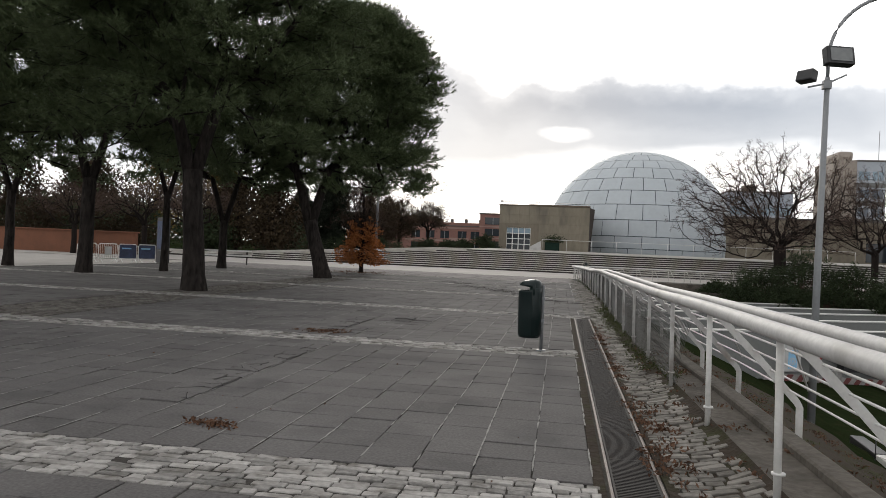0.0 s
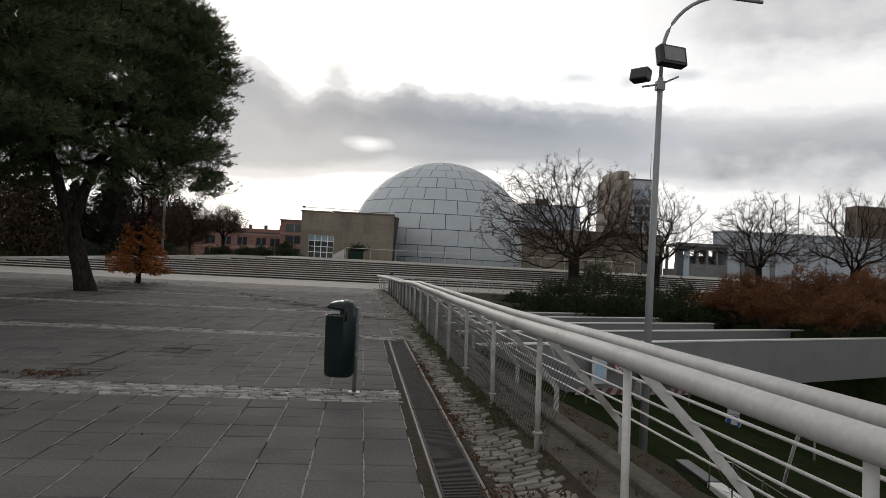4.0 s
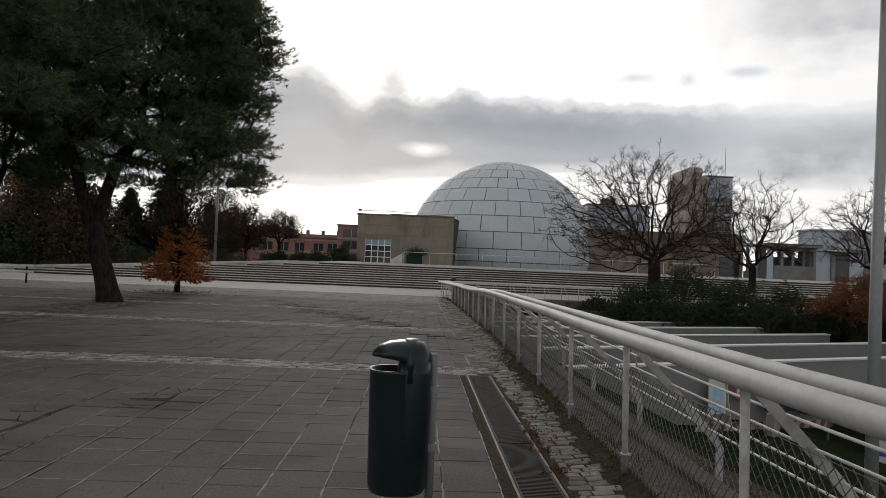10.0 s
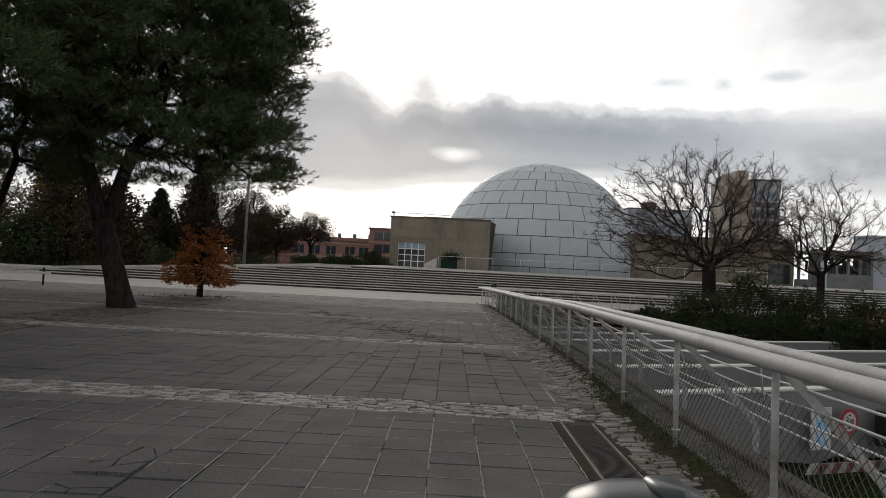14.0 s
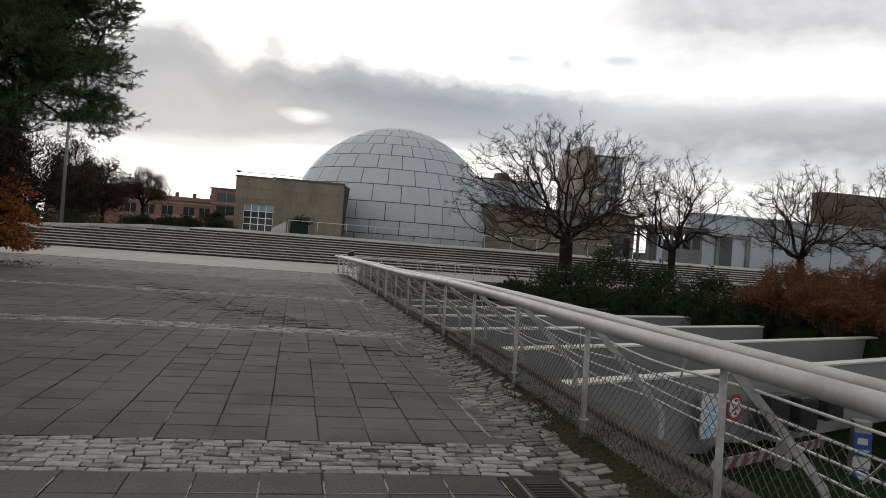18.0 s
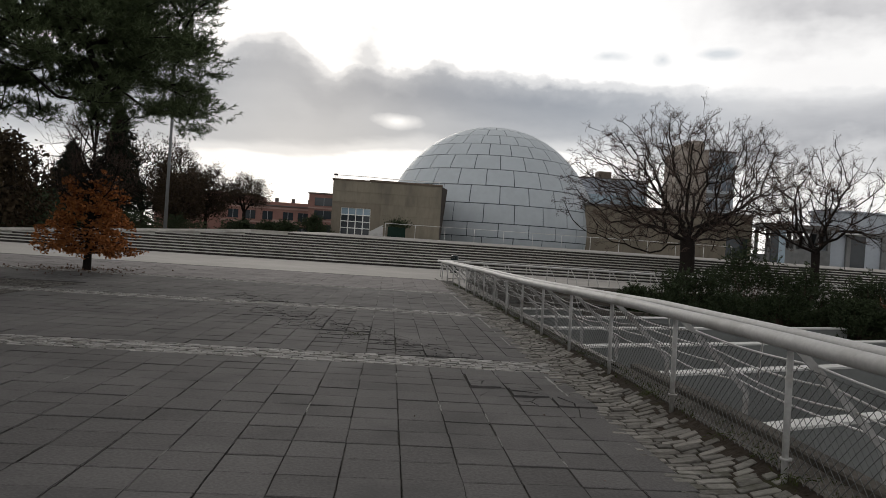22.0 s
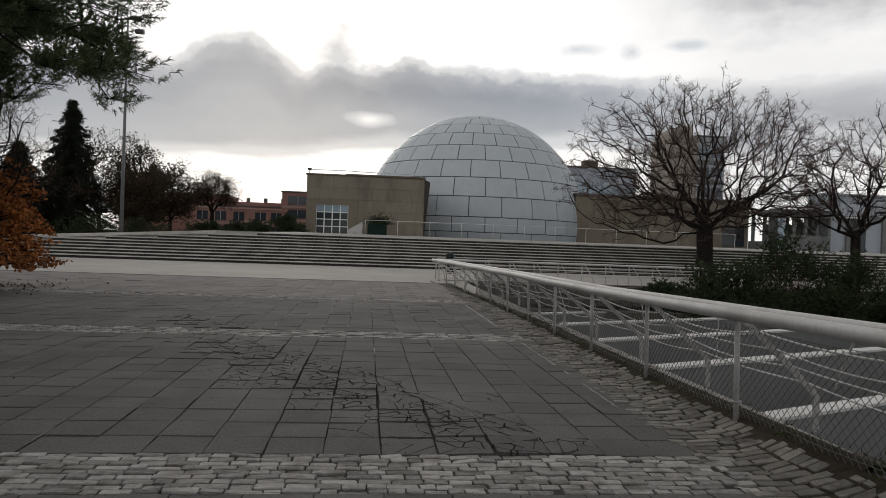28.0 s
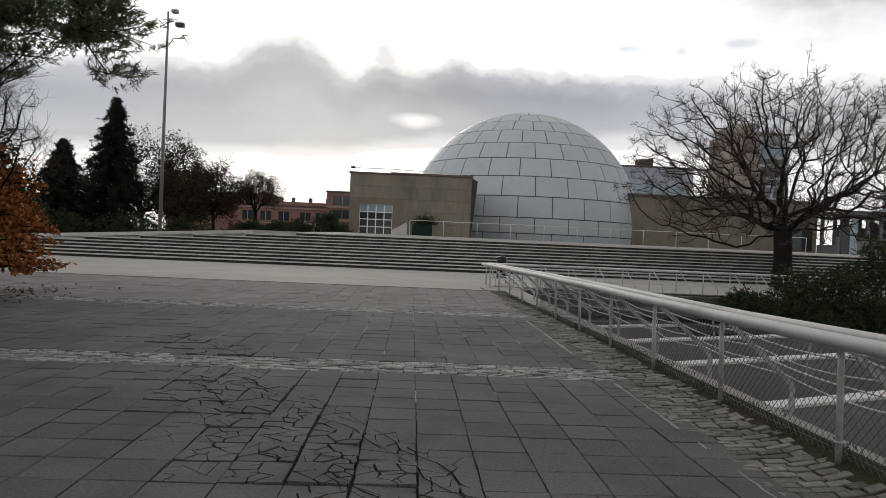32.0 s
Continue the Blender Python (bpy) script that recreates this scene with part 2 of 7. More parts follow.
M = {}
M["slab"] = material("grey_concrete_slab", (0.106, 0.1015, 0.1), 0.9, 5, 0.42, 170, 0.8, 0.006, second=(0.058, 0.057, 0.057), amount=0.6, rand=0.2, spec=0.12)
M["slab_far"] = material("grey_concrete_slab_field", (0.106, 0.1015, 0.1), 0.9, 5, 0.42, 170, 0.8, 0.006, second=(0.058, 0.057, 0.057), amount=0.6, island=0.2, spec=0.12)
# paler slab colour for the farthest bay
M["slab_pale"] = material("paler_slab_field", (0.165, 0.153, 0.15), 0.9, 5, 0.3, 90, 0.4, 0.004, second=(0.10, 0.096, 0.09), amount=0.6, island=0.35, spec=0.12)
M["post_worn"] = material("worn_grey_post_paint", (0.36, 0.355, 0.345), 0.7, 14, 0.3, 90, 0.3, 0.002, second=(0.12, 0.085, 0.06), amount=0.6)
M["mast_grey"] = material("dull_mast_steel", (0.13, 0.135, 0.14), 0.6, 10, 0.15, 60, 0.1, 0.002)
M["cobble"] = material("pale_granite_sett", (0.25, 0.242, 0.23), 0.85, 16, 0.45, 90, 0.9, 0.012, second=(0.075, 0.066, 0.055), amount=0.75, rand=0.8, spec=0.2)
M["cobble_far"] = material("pale_granite_sett_field", (0.25, 0.242, 0.23), 0.85, 16, 0.45, 90, 0.9, 0.012, second=(0.075, 0.066, 0.055), amount=0.75, island=0.8, spec=0.2)
M["cobble_dark"] = material("dark_granite_sett", (0.105, 0.098, 0.088), 0.9, 16, 0.4, 90, 0.9, 0.012, second=(0.045, 0.04, 0.034), amount=0.75, island=0.8, spec=0.2)
M["faded_white"] = material("grimy_faded_white", (0.24, 0.235, 0.225), 0.7, 10, 0.25, 60, 0.2, 0.002, second=(0.12, 0.11, 0.10), amount=0.6)
M["faded_red"] = material("grimy_faded_red", (0.11, 0.022, 0.02), 0.7, 10, 0.25, 60, 0, 0)
M["cobble_grey"] = material("dull_granite_sett", (0.165, 0.155, 0.14), 0.9, 16, 0.4, 90, 0.9, 0.012, second=(0.06, 0.053, 0.045), amount=0.75, island=0.8, spec=0.2)
M["cobble_strip"] = material("mossy_granite_sett", (0.18, 0.172, 0.155), 0.9, 16, 0.45, 90, 0.9, 0.012, second=(0.05, 0.05, 0.032), amount=0.8, rand=0.8, spec=0.2)
M["joint"] = material("dark_joint_filling", (0.036, 0.033, 0.029), 0.95, 14, 0.35, 120, 0.7, 0.01, second=(0.06, 0.057, 0.05), amount=0.8, spec=0.2)
M["mortar"] = material("pale_mortar_smear", (0.235, 0.23, 0.22), 0.9, 12, 0.35, 80, 0.4, 0.004, spec=0.2)
M["crack"] = material("dark_earth_crack", (0.012, 0.011, 0.010), 1.0, 14, 0.3, 60, 0, 0, spec=0.0)
M["soil"] = material("bare_soil", (0.042, 0.034, 0.027), 0.95, 10, 0.4, 60, 0.9, 0.03, second=(0.035, 0.042, 0.016), amount=0.7, spec=0.05)
M["grass"] = material("dull_winter_grass", (0.013, 0.019, 0.008), 0.95, 14, 0.4, 100, 0.9, 0.03, second=(0.03, 0.026, 0.014), amount=0.6, spec=0.0)
M["pale_paving"] = material("pale_worn_paving", (0.29, 0.275, 0.255), 0.85, 3, 0.18, 40, 0.3, 0.005, second=(0.20, 0.19, 0.175), amount=0.5, spec=0.2)
# lit treads and shaded risers are put into these two base colours
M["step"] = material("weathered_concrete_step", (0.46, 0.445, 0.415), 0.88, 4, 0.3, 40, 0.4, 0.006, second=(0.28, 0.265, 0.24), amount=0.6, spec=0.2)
M["riser"] = material("shade_dark_step_riser", (0.042, 0.039, 0.037), 0.92, 5, 0.35, 40, 0.4, 0.006, second=(0.018, 0.016, 0.014), amount=0.6, spec=0.2)
M["white_paint"] = material("chipped_white_paint", (0.54, 0.535, 0.52), 0.55, 10, 0.15, 120, 0.25, 0.002, second=(0.30, 0.275, 0.24), amount=0.5)
M["rail_paint"] = material("worn_white_tube_paint", (0.47, 0.463, 0.455), 0.62, 7, 0.18, 120, 0.4, 0.003, second=(0.25, 0.235, 0.215), amount=0.6)
M["galv"] = material("galvanised_steel", (0.23, 0.24, 0.25), 0.55, 10, 0.15, 90, 0.15, 0.002, metal=0.25)
M["wire"] = material("galvanised_wire", (0.13, 0.13, 0.125), 0.6, 10, 0.3, 60, 0, 0, metal=0.3)
M["drain_dark"] = material("drain_grate_iron", (0.020, 0.018, 0.017), 0.85, 16, 0.35, 80, 0.4, 0.003, second=(0.04, 0.03, 0.024), amount=0.5)
M["rim_steel"] = material("worn_drain_edge", (0.115, 0.092, 0.08), 0.6, 16, 0.35, 80, 0.4, 0.003, second=(0.08, 0.055, 0.04), amount=0.6)
M["concrete"] = material("stained_concrete", (0.092, 0.082, 0.07), 0.92, 8, 0.55, 60, 1.0, 0.012, second=(0.035, 0.031, 0.025), amount=0.7, spec=0.2)
# beam faces: the shade below the white top is put into this grey
M["beam"] = material("shade_grey_beam_concrete", (0.17, 0.178, 0.172), 0.85, 3, 0.1, 30, 0.2, 0.004, second=(0.12, 0.126, 0.12), amount=0.4)
M["beam_top"] = material("white_beam_capping", (0.52, 0.52, 0.50), 0.8, 5, 0.12, 40, 0.2, 0.004, second=(0.34, 0.33, 0.31), amount=0.4)
M["bin"] = material("dark_green_plastic", (0.005, 0.0125, 0.0125), 0.3, 8, 0.2, 60, 0.08, 0.002, second=(0.012, 0.018, 0.018), amount=0.3, spec=0.28)
M["tower_stone"] = material("pale_brown_stone_panel", (0.29, 0.25, 0.215), 0.8, 4, 0.2, 14, 0.2, 0.01)
M["black"] = material("black_enamel", (0.018, 0.018, 0.02), 0.4, 8, 0.2, 60, 0.1, 0.002)
M["dome"] = material("pale_blue_grey_dome_panel", (0.37, 0.405, 0.43), 0.5, 3, 0.07, 8, 0.05, 0.01, second=(0.31, 0.335, 0.36), amount=0.4, rand=0.25)
M["dome_joint"] = material("dark_dome_joint", (0.06, 0.07, 0.08), 0.8, 5, 0.2, 20, 0.1, 0.01)
M["tan"] = material("tan_stone_cladding", (0.19, 0.168, 0.128), 0.85, 3, 0.2, 14, 0.3, 0.01, second=(0.10, 0.09, 0.072), amount=0.65, rand=0.3, stretch=(1, 1, 0.35))
M["tan_wall"] = material("tan_stone_wall", (0.165, 0.142, 0.108), 0.85, 3, 0.2, 14, 0.3, 0.01, second=(0.10, 0.085, 0.065), amount=0.6, stretch=(1, 1, 0.35))
M["brick_red"] = material("red_brick_facade", (0.23, 0.12, 0.098), 0.9, 4, 0.15, 20, 0.2, 0.01, second=(0.18, 0.09, 0.072), amount=0.5)
M["brick_brown"] = material("brown_brick_wall", (0.15, 0.062, 0.034), 0.9, 6, 0.2, 40, 0.3, 0.01, second=(0.10, 0.045, 0.026), amount=0.5)
M["dark_roof"] = material("dark_flat_roof", (0.10, 0.09, 0.085), 0.9, 5, 0.2, 20, 0.2, 0.01)
M["grey_clad"] = material("grey_metal_cladding", (0.33, 0.36, 0.41), 0.5, 3, 0.08, 10, 0.05, 0.01, second=(0.28, 0.31, 0.36), amount=0.4)
M["light_clad"] = material("pale_grey_wall_cladding", (0.36, 0.39, 0.43), 0.6, 3, 0.08, 10, 0.05, 0.01)
M["grey_concrete"] = material("grey_cast_concrete", (0.17, 0.172, 0.17), 0.9, 4, 0.2, 20, 0.3, 0.01, second=(0.10, 0.10, 0.098), amount=0.5, spec=0.2)
M["brown_panel"] = material("brown_stone_panel", (0.11, 0.082, 0.06), 0.8, 4, 0.25, 14, 0.2, 0.01)
M["glass_dark"] = material("dark_window_glass", (0.03, 0.036, 0.042), 0.08, 4, 0.2, 5, 0, 0, spec=0.3)
# pale blue base colour stands in for the sky mirrored in the panes
M["glass_sky"] = material("sky_reflection_coloured_glass", (0.22, 0.30, 0.36), 0.12, 4, 0.15, 5, 0, 0, spec=0.8)
M["glass_grey"] = material("grey_tinted_glass", (0.10, 0.12, 0.15), 0.15, 4, 0.2, 5, 0, 0, spec=0.5)
M["frame_white"] = material("white_window_frame", (0.66, 0.66, 0.64), 0.5, 6, 0.05, 30, 0, 0)
M["bark"] = material("rough_pine_bark", (0.026, 0.022, 0.020), 0.95, 40, 0.6, 36, 1.0, 0.09, second=(0.008, 0.007, 0.006), amount=0.95, stretch=(1, 1, 0.28), spec=0.1)
M["bark_grey"] = material("dark_grey_bark", (0.017, 0.0135, 0.012), 0.95, 16, 0.4, 50, 0.8, 0.03, stretch=(1, 1, 0.4), spec=0.1)
M["twig"] = material("purple_brown_twig", (0.08, 0.055, 0.044), 0.9, 12, 0.3, 40, 0, 0, spec=0.12)
M["needles"] = material("pine_needle_green", (0.086, 0.112, 0.054), 0.75, 8, 0.35, 20, 0, 0, island=0.5, spec=0.15)
M["spruce"] = material("dark_spruce_needle", (0.018, 0.022, 0.015), 0.8, 8, 0.4, 20, 0, 0, island=0.9, spec=0.1)
M["leaf_orange"] = material("orange_autumn_leaf", (0.29, 0.108, 0.034), 0.75, 10, 0.35, 30, 0, 0, island=0.9, spec=0.12)
M["leaf_rust"] = material("rust_brown_foliage", (0.13, 0.058, 0.027), 0.85, 8, 0.35, 30, 0, 0, island=0.9, spec=0.12)
M["leaf_green"] = material("dark_evergreen_leaf", (0.032, 0.044, 0.021), 0.7, 8, 0.35, 30, 0, 0, island=0.8, spec=0.12)
M["leaf_yellow"] = material("yellow_olive_leaf", (0.10, 0.07, 0.018), 0.8, 8, 0.35, 30, 0, 0, island=0.9, spec=0.12)
M["far_tree"] = material("dim_far_foliage", (0.036, 0.026, 0.015), 0.85, 5, 0.4, 20, 0, 0, island=0.9, spec=0.12)
M["dead_leaf"] = material("dry_fallen_leaf", (0.10, 0.056, 0.036), 0.9, 10, 0.3, 40, 0, 0, island=0.9, spec=0.12)
M["weed"] = material("dull_green_weed", (0.045, 0.055, 0.018), 0.85, 10, 0.35, 40, 0, 0, island=0.9, spec=0.12)
M["sign_blue"] = material("blue_sign_enamel", (0.02, 0.07, 0.30), 0.45, 8, 0.08, 30, 0, 0)
M["sign_lightblue"] = material("light_blue_sign_enamel", (0.25, 0.50, 0.72), 0.5, 8, 0.08, 30, 0, 0)
M["sign_white"] = material("weathered_white_enamel", (0.50, 0.50, 0.50), 0.55, 8, 0.12, 30, 0, 0, second=(0.34, 0.33, 0.31), amount=0.5)
M["sign_red"] = material("faded_red_enamel", (0.26, 0.03, 0.03), 0.55, 8, 0.15, 30, 0, 0)
M["end_brown"] = material("dark_brown_stone_end", (0.04, 0.031, 0.025), 0.85, 4, 0.3, 14, 0.2, 0.01)
M["brick_band"] = material("pale_brick_band", (0.30, 0.2, 0.17), 0.9, 4, 0.15, 20, 0.1, 0.01)
M["planter"] = material("dark_green_planter_paint", (0.012, 0.026, 0.02), 0.85, 8, 0.3, 30, 0, 0, spec=0.1)
M["poster"] = material("dark_blue_poster", (0.03, 0.045, 0.10), 0.5, 30, 0.6, 40, 0, 0)
M["lamp_glass"] = material("floodlight_glass", (0.16, 0.17, 0.17), 0.12, 6, 0.2, 30, 0, 0, spec=0.8)


# ---- mesh helpers ----
def mesh_ob(name, verts, faces, mat, parent=None, label="", smooth=False):
    me = bpy.data.meshes.new(name)
    me.from_pydata([tuple(v) for v in verts], [], [tuple(f) for f in faces])
    me.materials.append(mat)
    if smooth:
        me.polygons.foreach_set("use_smooth", [True] * len(me.polygons))
    me.update()
    ob = new(name, me)
    if parent is not None:
        ob.parent = parent
    if label:
        ob["label"] = label
    return ob


def part(name, bm, mat, parent=None, label="", smooth=False):
    me = bpy.data.meshes.new(name)
    bm.normal_update()
    bm.to_mesh(me)
    bm.free()
    me.materials.append(mat)
    if smooth:
        me.polygons.foreach_set("use_smooth", [True] * len(me.polygons))
    ob = new(name, me)
    if parent is not None:
        ob.parent = parent
    if label:
        ob["label"] = label
    return ob


def box(x0, y0, z0, x1, y1, z1, bevel=0.0, bm=None):
    own = bmesh.new()
    bmesh.ops.create_cube(own, size=1, matrix=Matrix.Translation(((x0 + x1) / 2, (y0 + y1) / 2, (z0 + z1) / 2)) @ Matrix.Diagonal((abs(x1 - x0), abs(y1 - y0), abs(z1 - z0), 1)))
    if bevel:
        bmesh.ops.bevel(own, geom=own.edges[:], offset=bevel, segments=2, affect='EDGES', profile=0.6)
    if bm is None:
        return own
    me = bpy.data.meshes.new("tmp")
    own.to_mesh(me)
    own.free()
    bm.from_mesh(me)
    bpy.data.meshes.remove(me)
    return bm


def tube_data(lines, sides=6):
    """Tapered tubes along polylines: lines of (points, radii)."""
    vs, fs = [], []
    ring = [(math.cos(2 * math.pi * i / sides), math.sin(2 * math.pi * i / sides)) for i in range(sides)]
    for pts, radii in lines:
        pts = [Vector(p) for p in pts]
        base = len(vs)
        for i, p in enumerate(pts):
            d = (pts[min(i + 1, len(pts) - 1)] - pts[max(i - 1, 0)]).normalized()
            a = d.cross(Vector((0, 0, 1)) if abs(d.z) < 0.9 else Vector((1, 0, 0))).normalized()
            b = d.cross(a)
            r = radii[i] if not isinstance(radii, (int, float)) else radii
            vs.extend(p + (a * c + b * s) * r for c, s in ring)
        for i in range(len(pts) - 1):
            for k in range(sides):
                k2 = (k + 1) % sides
                fs.append((base + i * sides + k, base + i * sides + k2, base + (i + 1) * sides + k2, base + (i + 1) * sides + k))
        fs.append(tuple(base + k for k in range(sides - 1, -1, -1)))
        fs.append(tuple(base + (len(pts) - 1) * sides + k for k in range(sides)))
    return vs, fs


def tubes(name, lines, mat, parent=None, sides=6, label=""):
    vs, fs = tube_data(lines, sides)
    return mesh_ob(name, vs, fs, mat, parent, label, smooth=sides > 4)


def thing(name, x, y, z, label, category, group="", rz=0):
    ob = new(name)
    ob.empty_display_size = 0.2
    ob.matrix_basis = pose(x, y, z, 0, 0, rz)
    return tagged(ob, label, category, group)


def structure(ob, label=""):
    return tagged(ob, label, kind="structure")


# ---- ground, one sheet to the horizon ----
def smooth(a, b, v):
    t = max(0.0, min(1.0, (v - a) / (b - a)))
    return t * t * (3 - 2 * t)


def fence_x(y):
    """The line of the fence posts."""
    if y < 14:
        return 1.0 + 0.1 * ((14 - max(0.0, y)) / 10) ** 2
    return 1.0 - (0.36 * ((y - 34) / 14) ** 1.5 if y > 34 else 0)


FOOT = [(-10, 0.12), (7.5, 0.12), (10.5, 0.065), (14, 0.07), (18, 0.1), (21, 0.15), (24, 0.15), (27, 0.105), (31, 0.07), (40, 0.0), (50, -0.13)]
HAND = [(-10, 1.128), (4, 1.125), (7, 1.115), (10, 1.085), (18, 1.078), (23, 1.065), (26, 1.0), (30, 0.925), (38, 0.86), (50, 0.765)]


def along(y, marks):
    """Straight between marks (y, value)."""
    for (a, p), (b, q) in zip(marks, marks[1:]):
        if y <= b:
            return p + (q - p) * (y - a) / (b - a)
    return marks[-1][1]


def hand_z(y):
    """The middle of the handrail."""
    return along(y, HAND)


def fence_z(y):
    """The foot of the posts."""
    return along(y, FOOT)


def beam_line(x):
    return 25.5 + 0.46 * (x - 3.6)


def ramp_top(x):
    """Height of the terrace above the steps: it sinks towards the park."""
    return max(0.1, min(1.7, 1.0 + (x + 20) * 0.062))


def ground_z(x, y):
    if y > 64.3:
        return ramp_top(x) + (0.28 * smooth(64, 84, y) if x > -14 else 0.0) - 0.03
    if x < 1.75 or y > 51:
        return -0.05
    if y > 49.0 and x < 60:
        return -0.05
    low = -2.65
    behind = y > beam_line(x) + 0.2
    right = 20 + 0.22 * (46 - y) * 1.6
    if behind and 2.6 < x < right and y < beam_line(x) + 16.6:
        low = -5.2
    elif behind and x < right and y > beam_line(x) + 1.2:
        low = -1.3
    elif y > beam_line(x) + 1.2:
        low = -1.0 + 0.6 * smooth(right, right + 10, x) + 0.5 * smooth(44, 49, y)
    else:
        low = -2.65 - 2.55 * smooth(10.5, 14, x) + 5.0 * smooth(27, 36, x)
    if x < 7.0 and not behind:
        return -0.05 + min(0.0, -1.65 * (x - 1.75) / 3.1 if x < 4.85 else -1.65 - 0.95 * smooth(4.85, 7.0, x)) + 0.05 * math.sin(x * 5 + y * 2.3)
    return -0.05 + (low + 0.05) * smooth(1.75, 2.9, x)


gx = [-3000, -1000, -300, -120, -60, -40, -30] + [-26 + 2 * i for i in range(12)] + [-2.5, -1, 0.5, 1.2, 1.75] + [1.75 + 0.23 * i for i in range(1, 7)] + [4 + 1.0 * i for i in range(0, 45)] + [52, 60, 80, 120, 300, 1000, 3000]
gy = [-3000, -600, -150, -50, -20, -8] + [-4 + 2.0 * i for i in range(8)] + [12 + 1.0 * i for i in range(40)] + [52, 56, 60, 64.2, 64.4, 66, 70, 75, 80, 84, 88, 95, 110, 140, 200, 400, 1000, 3000]
gv = [(x, y, ground_z(x, y)) for y in gy for x in gx]
gf = [(j * len(gx) + i, j * len(gx) + i + 1, (j + 1) * len(gx) + i + 1, (j + 1) * len(gx) + i) for j in range(len(gy) - 1) for i in range(len(gx) - 1)]
ground = structure(mesh_ob("ground", gv, gf, M["soil"]), "bare earth and worn park ground")
ground.data.materials.append(M["grass"])
ground.data.materials.append(M["pale_paving"])
for p in ground.data.polygons:
    c = p.center
    if 1.9 < c.x < 4.6 and -8 < c.y < 17:
        p.material_index = 0
    elif c.x > 1.9 and -8 < c.y < 49:
        p.material_index = 1
    elif c.x < 1.8 or c.y > 49:
        p.material_index = 2 if c.y < 90 and c.x > -60 else 1
    p.use_smooth = c.x > 2.6 and c.y < 49

# ---- paving of the plaza ----
BANDS = [3.95, 10.75, 17.6, 24.85, 31.65, 38.45]
BAND_W = 0.8
plaza = structure(part("pavement", box(-24, -6, -0.046, 1.0, 46.7, -0.0125), M["joint"]), "plaza bed of dark earth joints between slabs and setts")
pale = structure(part("pavement_far", box(-60, 46.7, -0.046, 0.9, 60.4, -0.012), M["pale_paving"]), "pale worn concrete strip before the steps")
structure(part("pavement_end", box(0.904, 49.3, -0.046, 46, 60.4, -0.012), M["pale_paving"]), "pale worn concrete strip beyond the court")

S = 0.415


def slab_verts(w, d, h=0.035, c=0.008):
    """A paving slab with chamfered top edges, on its base."""
    x, y = w / 2, d / 2
    low = [(-x, -y, -h), (x, -y, -h), (x, y, -h), (-x, y, -h)]
    mid = [(-x, -y, -c), (x, -y, -c), (x, y, -c), (-x, y, -c)]
    top = [(-x + c, -y + c, 0), (x - c, -y + c, 0), (x - c, y - c, 0), (-x + c, y - c, 0)]
    return low + mid + top


BOX_FACES = [(0, 1, 5, 4), (1, 2, 6, 5), (2, 3, 7, 6), (3, 0, 4, 7), (4, 5, 9, 8), (5, 6, 10, 9), (6, 7, 11, 10), (7, 4, 8, 11), (8, 9, 10, 11)]
slab_vs = np.array(slab_verts(S - 0.006, S - 0.008, 0.014, 0.004))
slab_me = bpy.data.meshes.new("slab")
slab_me.from_pydata([tuple(v) for v in slab_vs], [], BOX_FACES)
slab_me.materials.append(M["slab"])


SETT_RING = [(-0.5, -0.38), (-0.45, -0.5), (0.45, -0.5), (0.5, -0.38), (0.5, 0.38), (0.45, 0.5), (-0.45, 0.5), (-0.5, 0.38)]
SETT_FACES = [(i, (i + 1) % 8, 8 + (i + 1) % 8, 8 + i) for i in range(8)] + [(8 + i, 8 + (i + 1) % 8, 16 + (i + 1) % 8, 16 + i) for i in range(8)] + [(16, 17, 18, 23), (23, 18, 19, 22), (22, 19, 20, 21)]


def sett_verts(rng):
    """A worn granite sett with broken corners, unit length and width."""
    mid = [(x * rng.uniform(0.93, 1.06), y * rng.uniform(0.9, 1.08), -0.005) for x, y in SETT_RING]
    low = [(x, y, -0.03) for x, y, z in mid]
    top = [(x * rng.uniform(0.86, 0.96), y * rng.uniform(0.8, 0.95), rng.uniform(-0.003, 0.002)) for x, y, z in mid]
    return low + mid + top


rng = random.Random(5)
SETTS = [np.array(sett_verts(rng)) for _ in range(12)]
sett_me = []
for mat in (M["cobble"], M["cobble_strip"]):
    for s in SETTS:
        me = bpy.data.meshes.new("sett")
        me.from_pydata([tuple(v) for v in s], [], SETT_FACES)
        me.materials.append(mat)
        sett_me.append(me)


def lie(x, y):
    """The gentle waves of the settled paving."""
    return 0.004 * math.sin(x * 0.9 + y * 0.31) * math.sin(y * 0.43) + 0.4 * crack_dip(x, y)


def crack_dip(x, y):
    """A root has heaved the slabs along one line."""
    d = abs((x + 2.2) * 0.86 + (y - 27.6) * 0.52)
    along = (x + 2.2) * -0.52 + (y - 27.6) * 0.86
    return 0.022 * math.exp(-(d / 0.22) ** 2) * (1 if -3.2 < along < 2.2 else 0)


def slab_right(y):
    return 0.0 if y < 17.1 else 0.22


# where roots have broken the slabs: start, end, half width, pieces in a slab
ROOTS = [((-4.5, 30.9), (-1.0, 25.4), 0.7, 7), ((-3.2, 28.2), (-0.9, 25.4), 0.62, 9), ((-5.7, 33.5), (-4.3, 32.1), 0.4, 4), ((-0.7, 23.7), (0.2, 22.5), 0.3, 3), ((-3.85, 5.6), (-4.0, 9.0), 0.16, 4), ((-4.0, 9.0), (-4.6, 15.6), 0.14, 3), ((-4.1, 11.0), (-3.2, 16.6), 0.1, 3)]


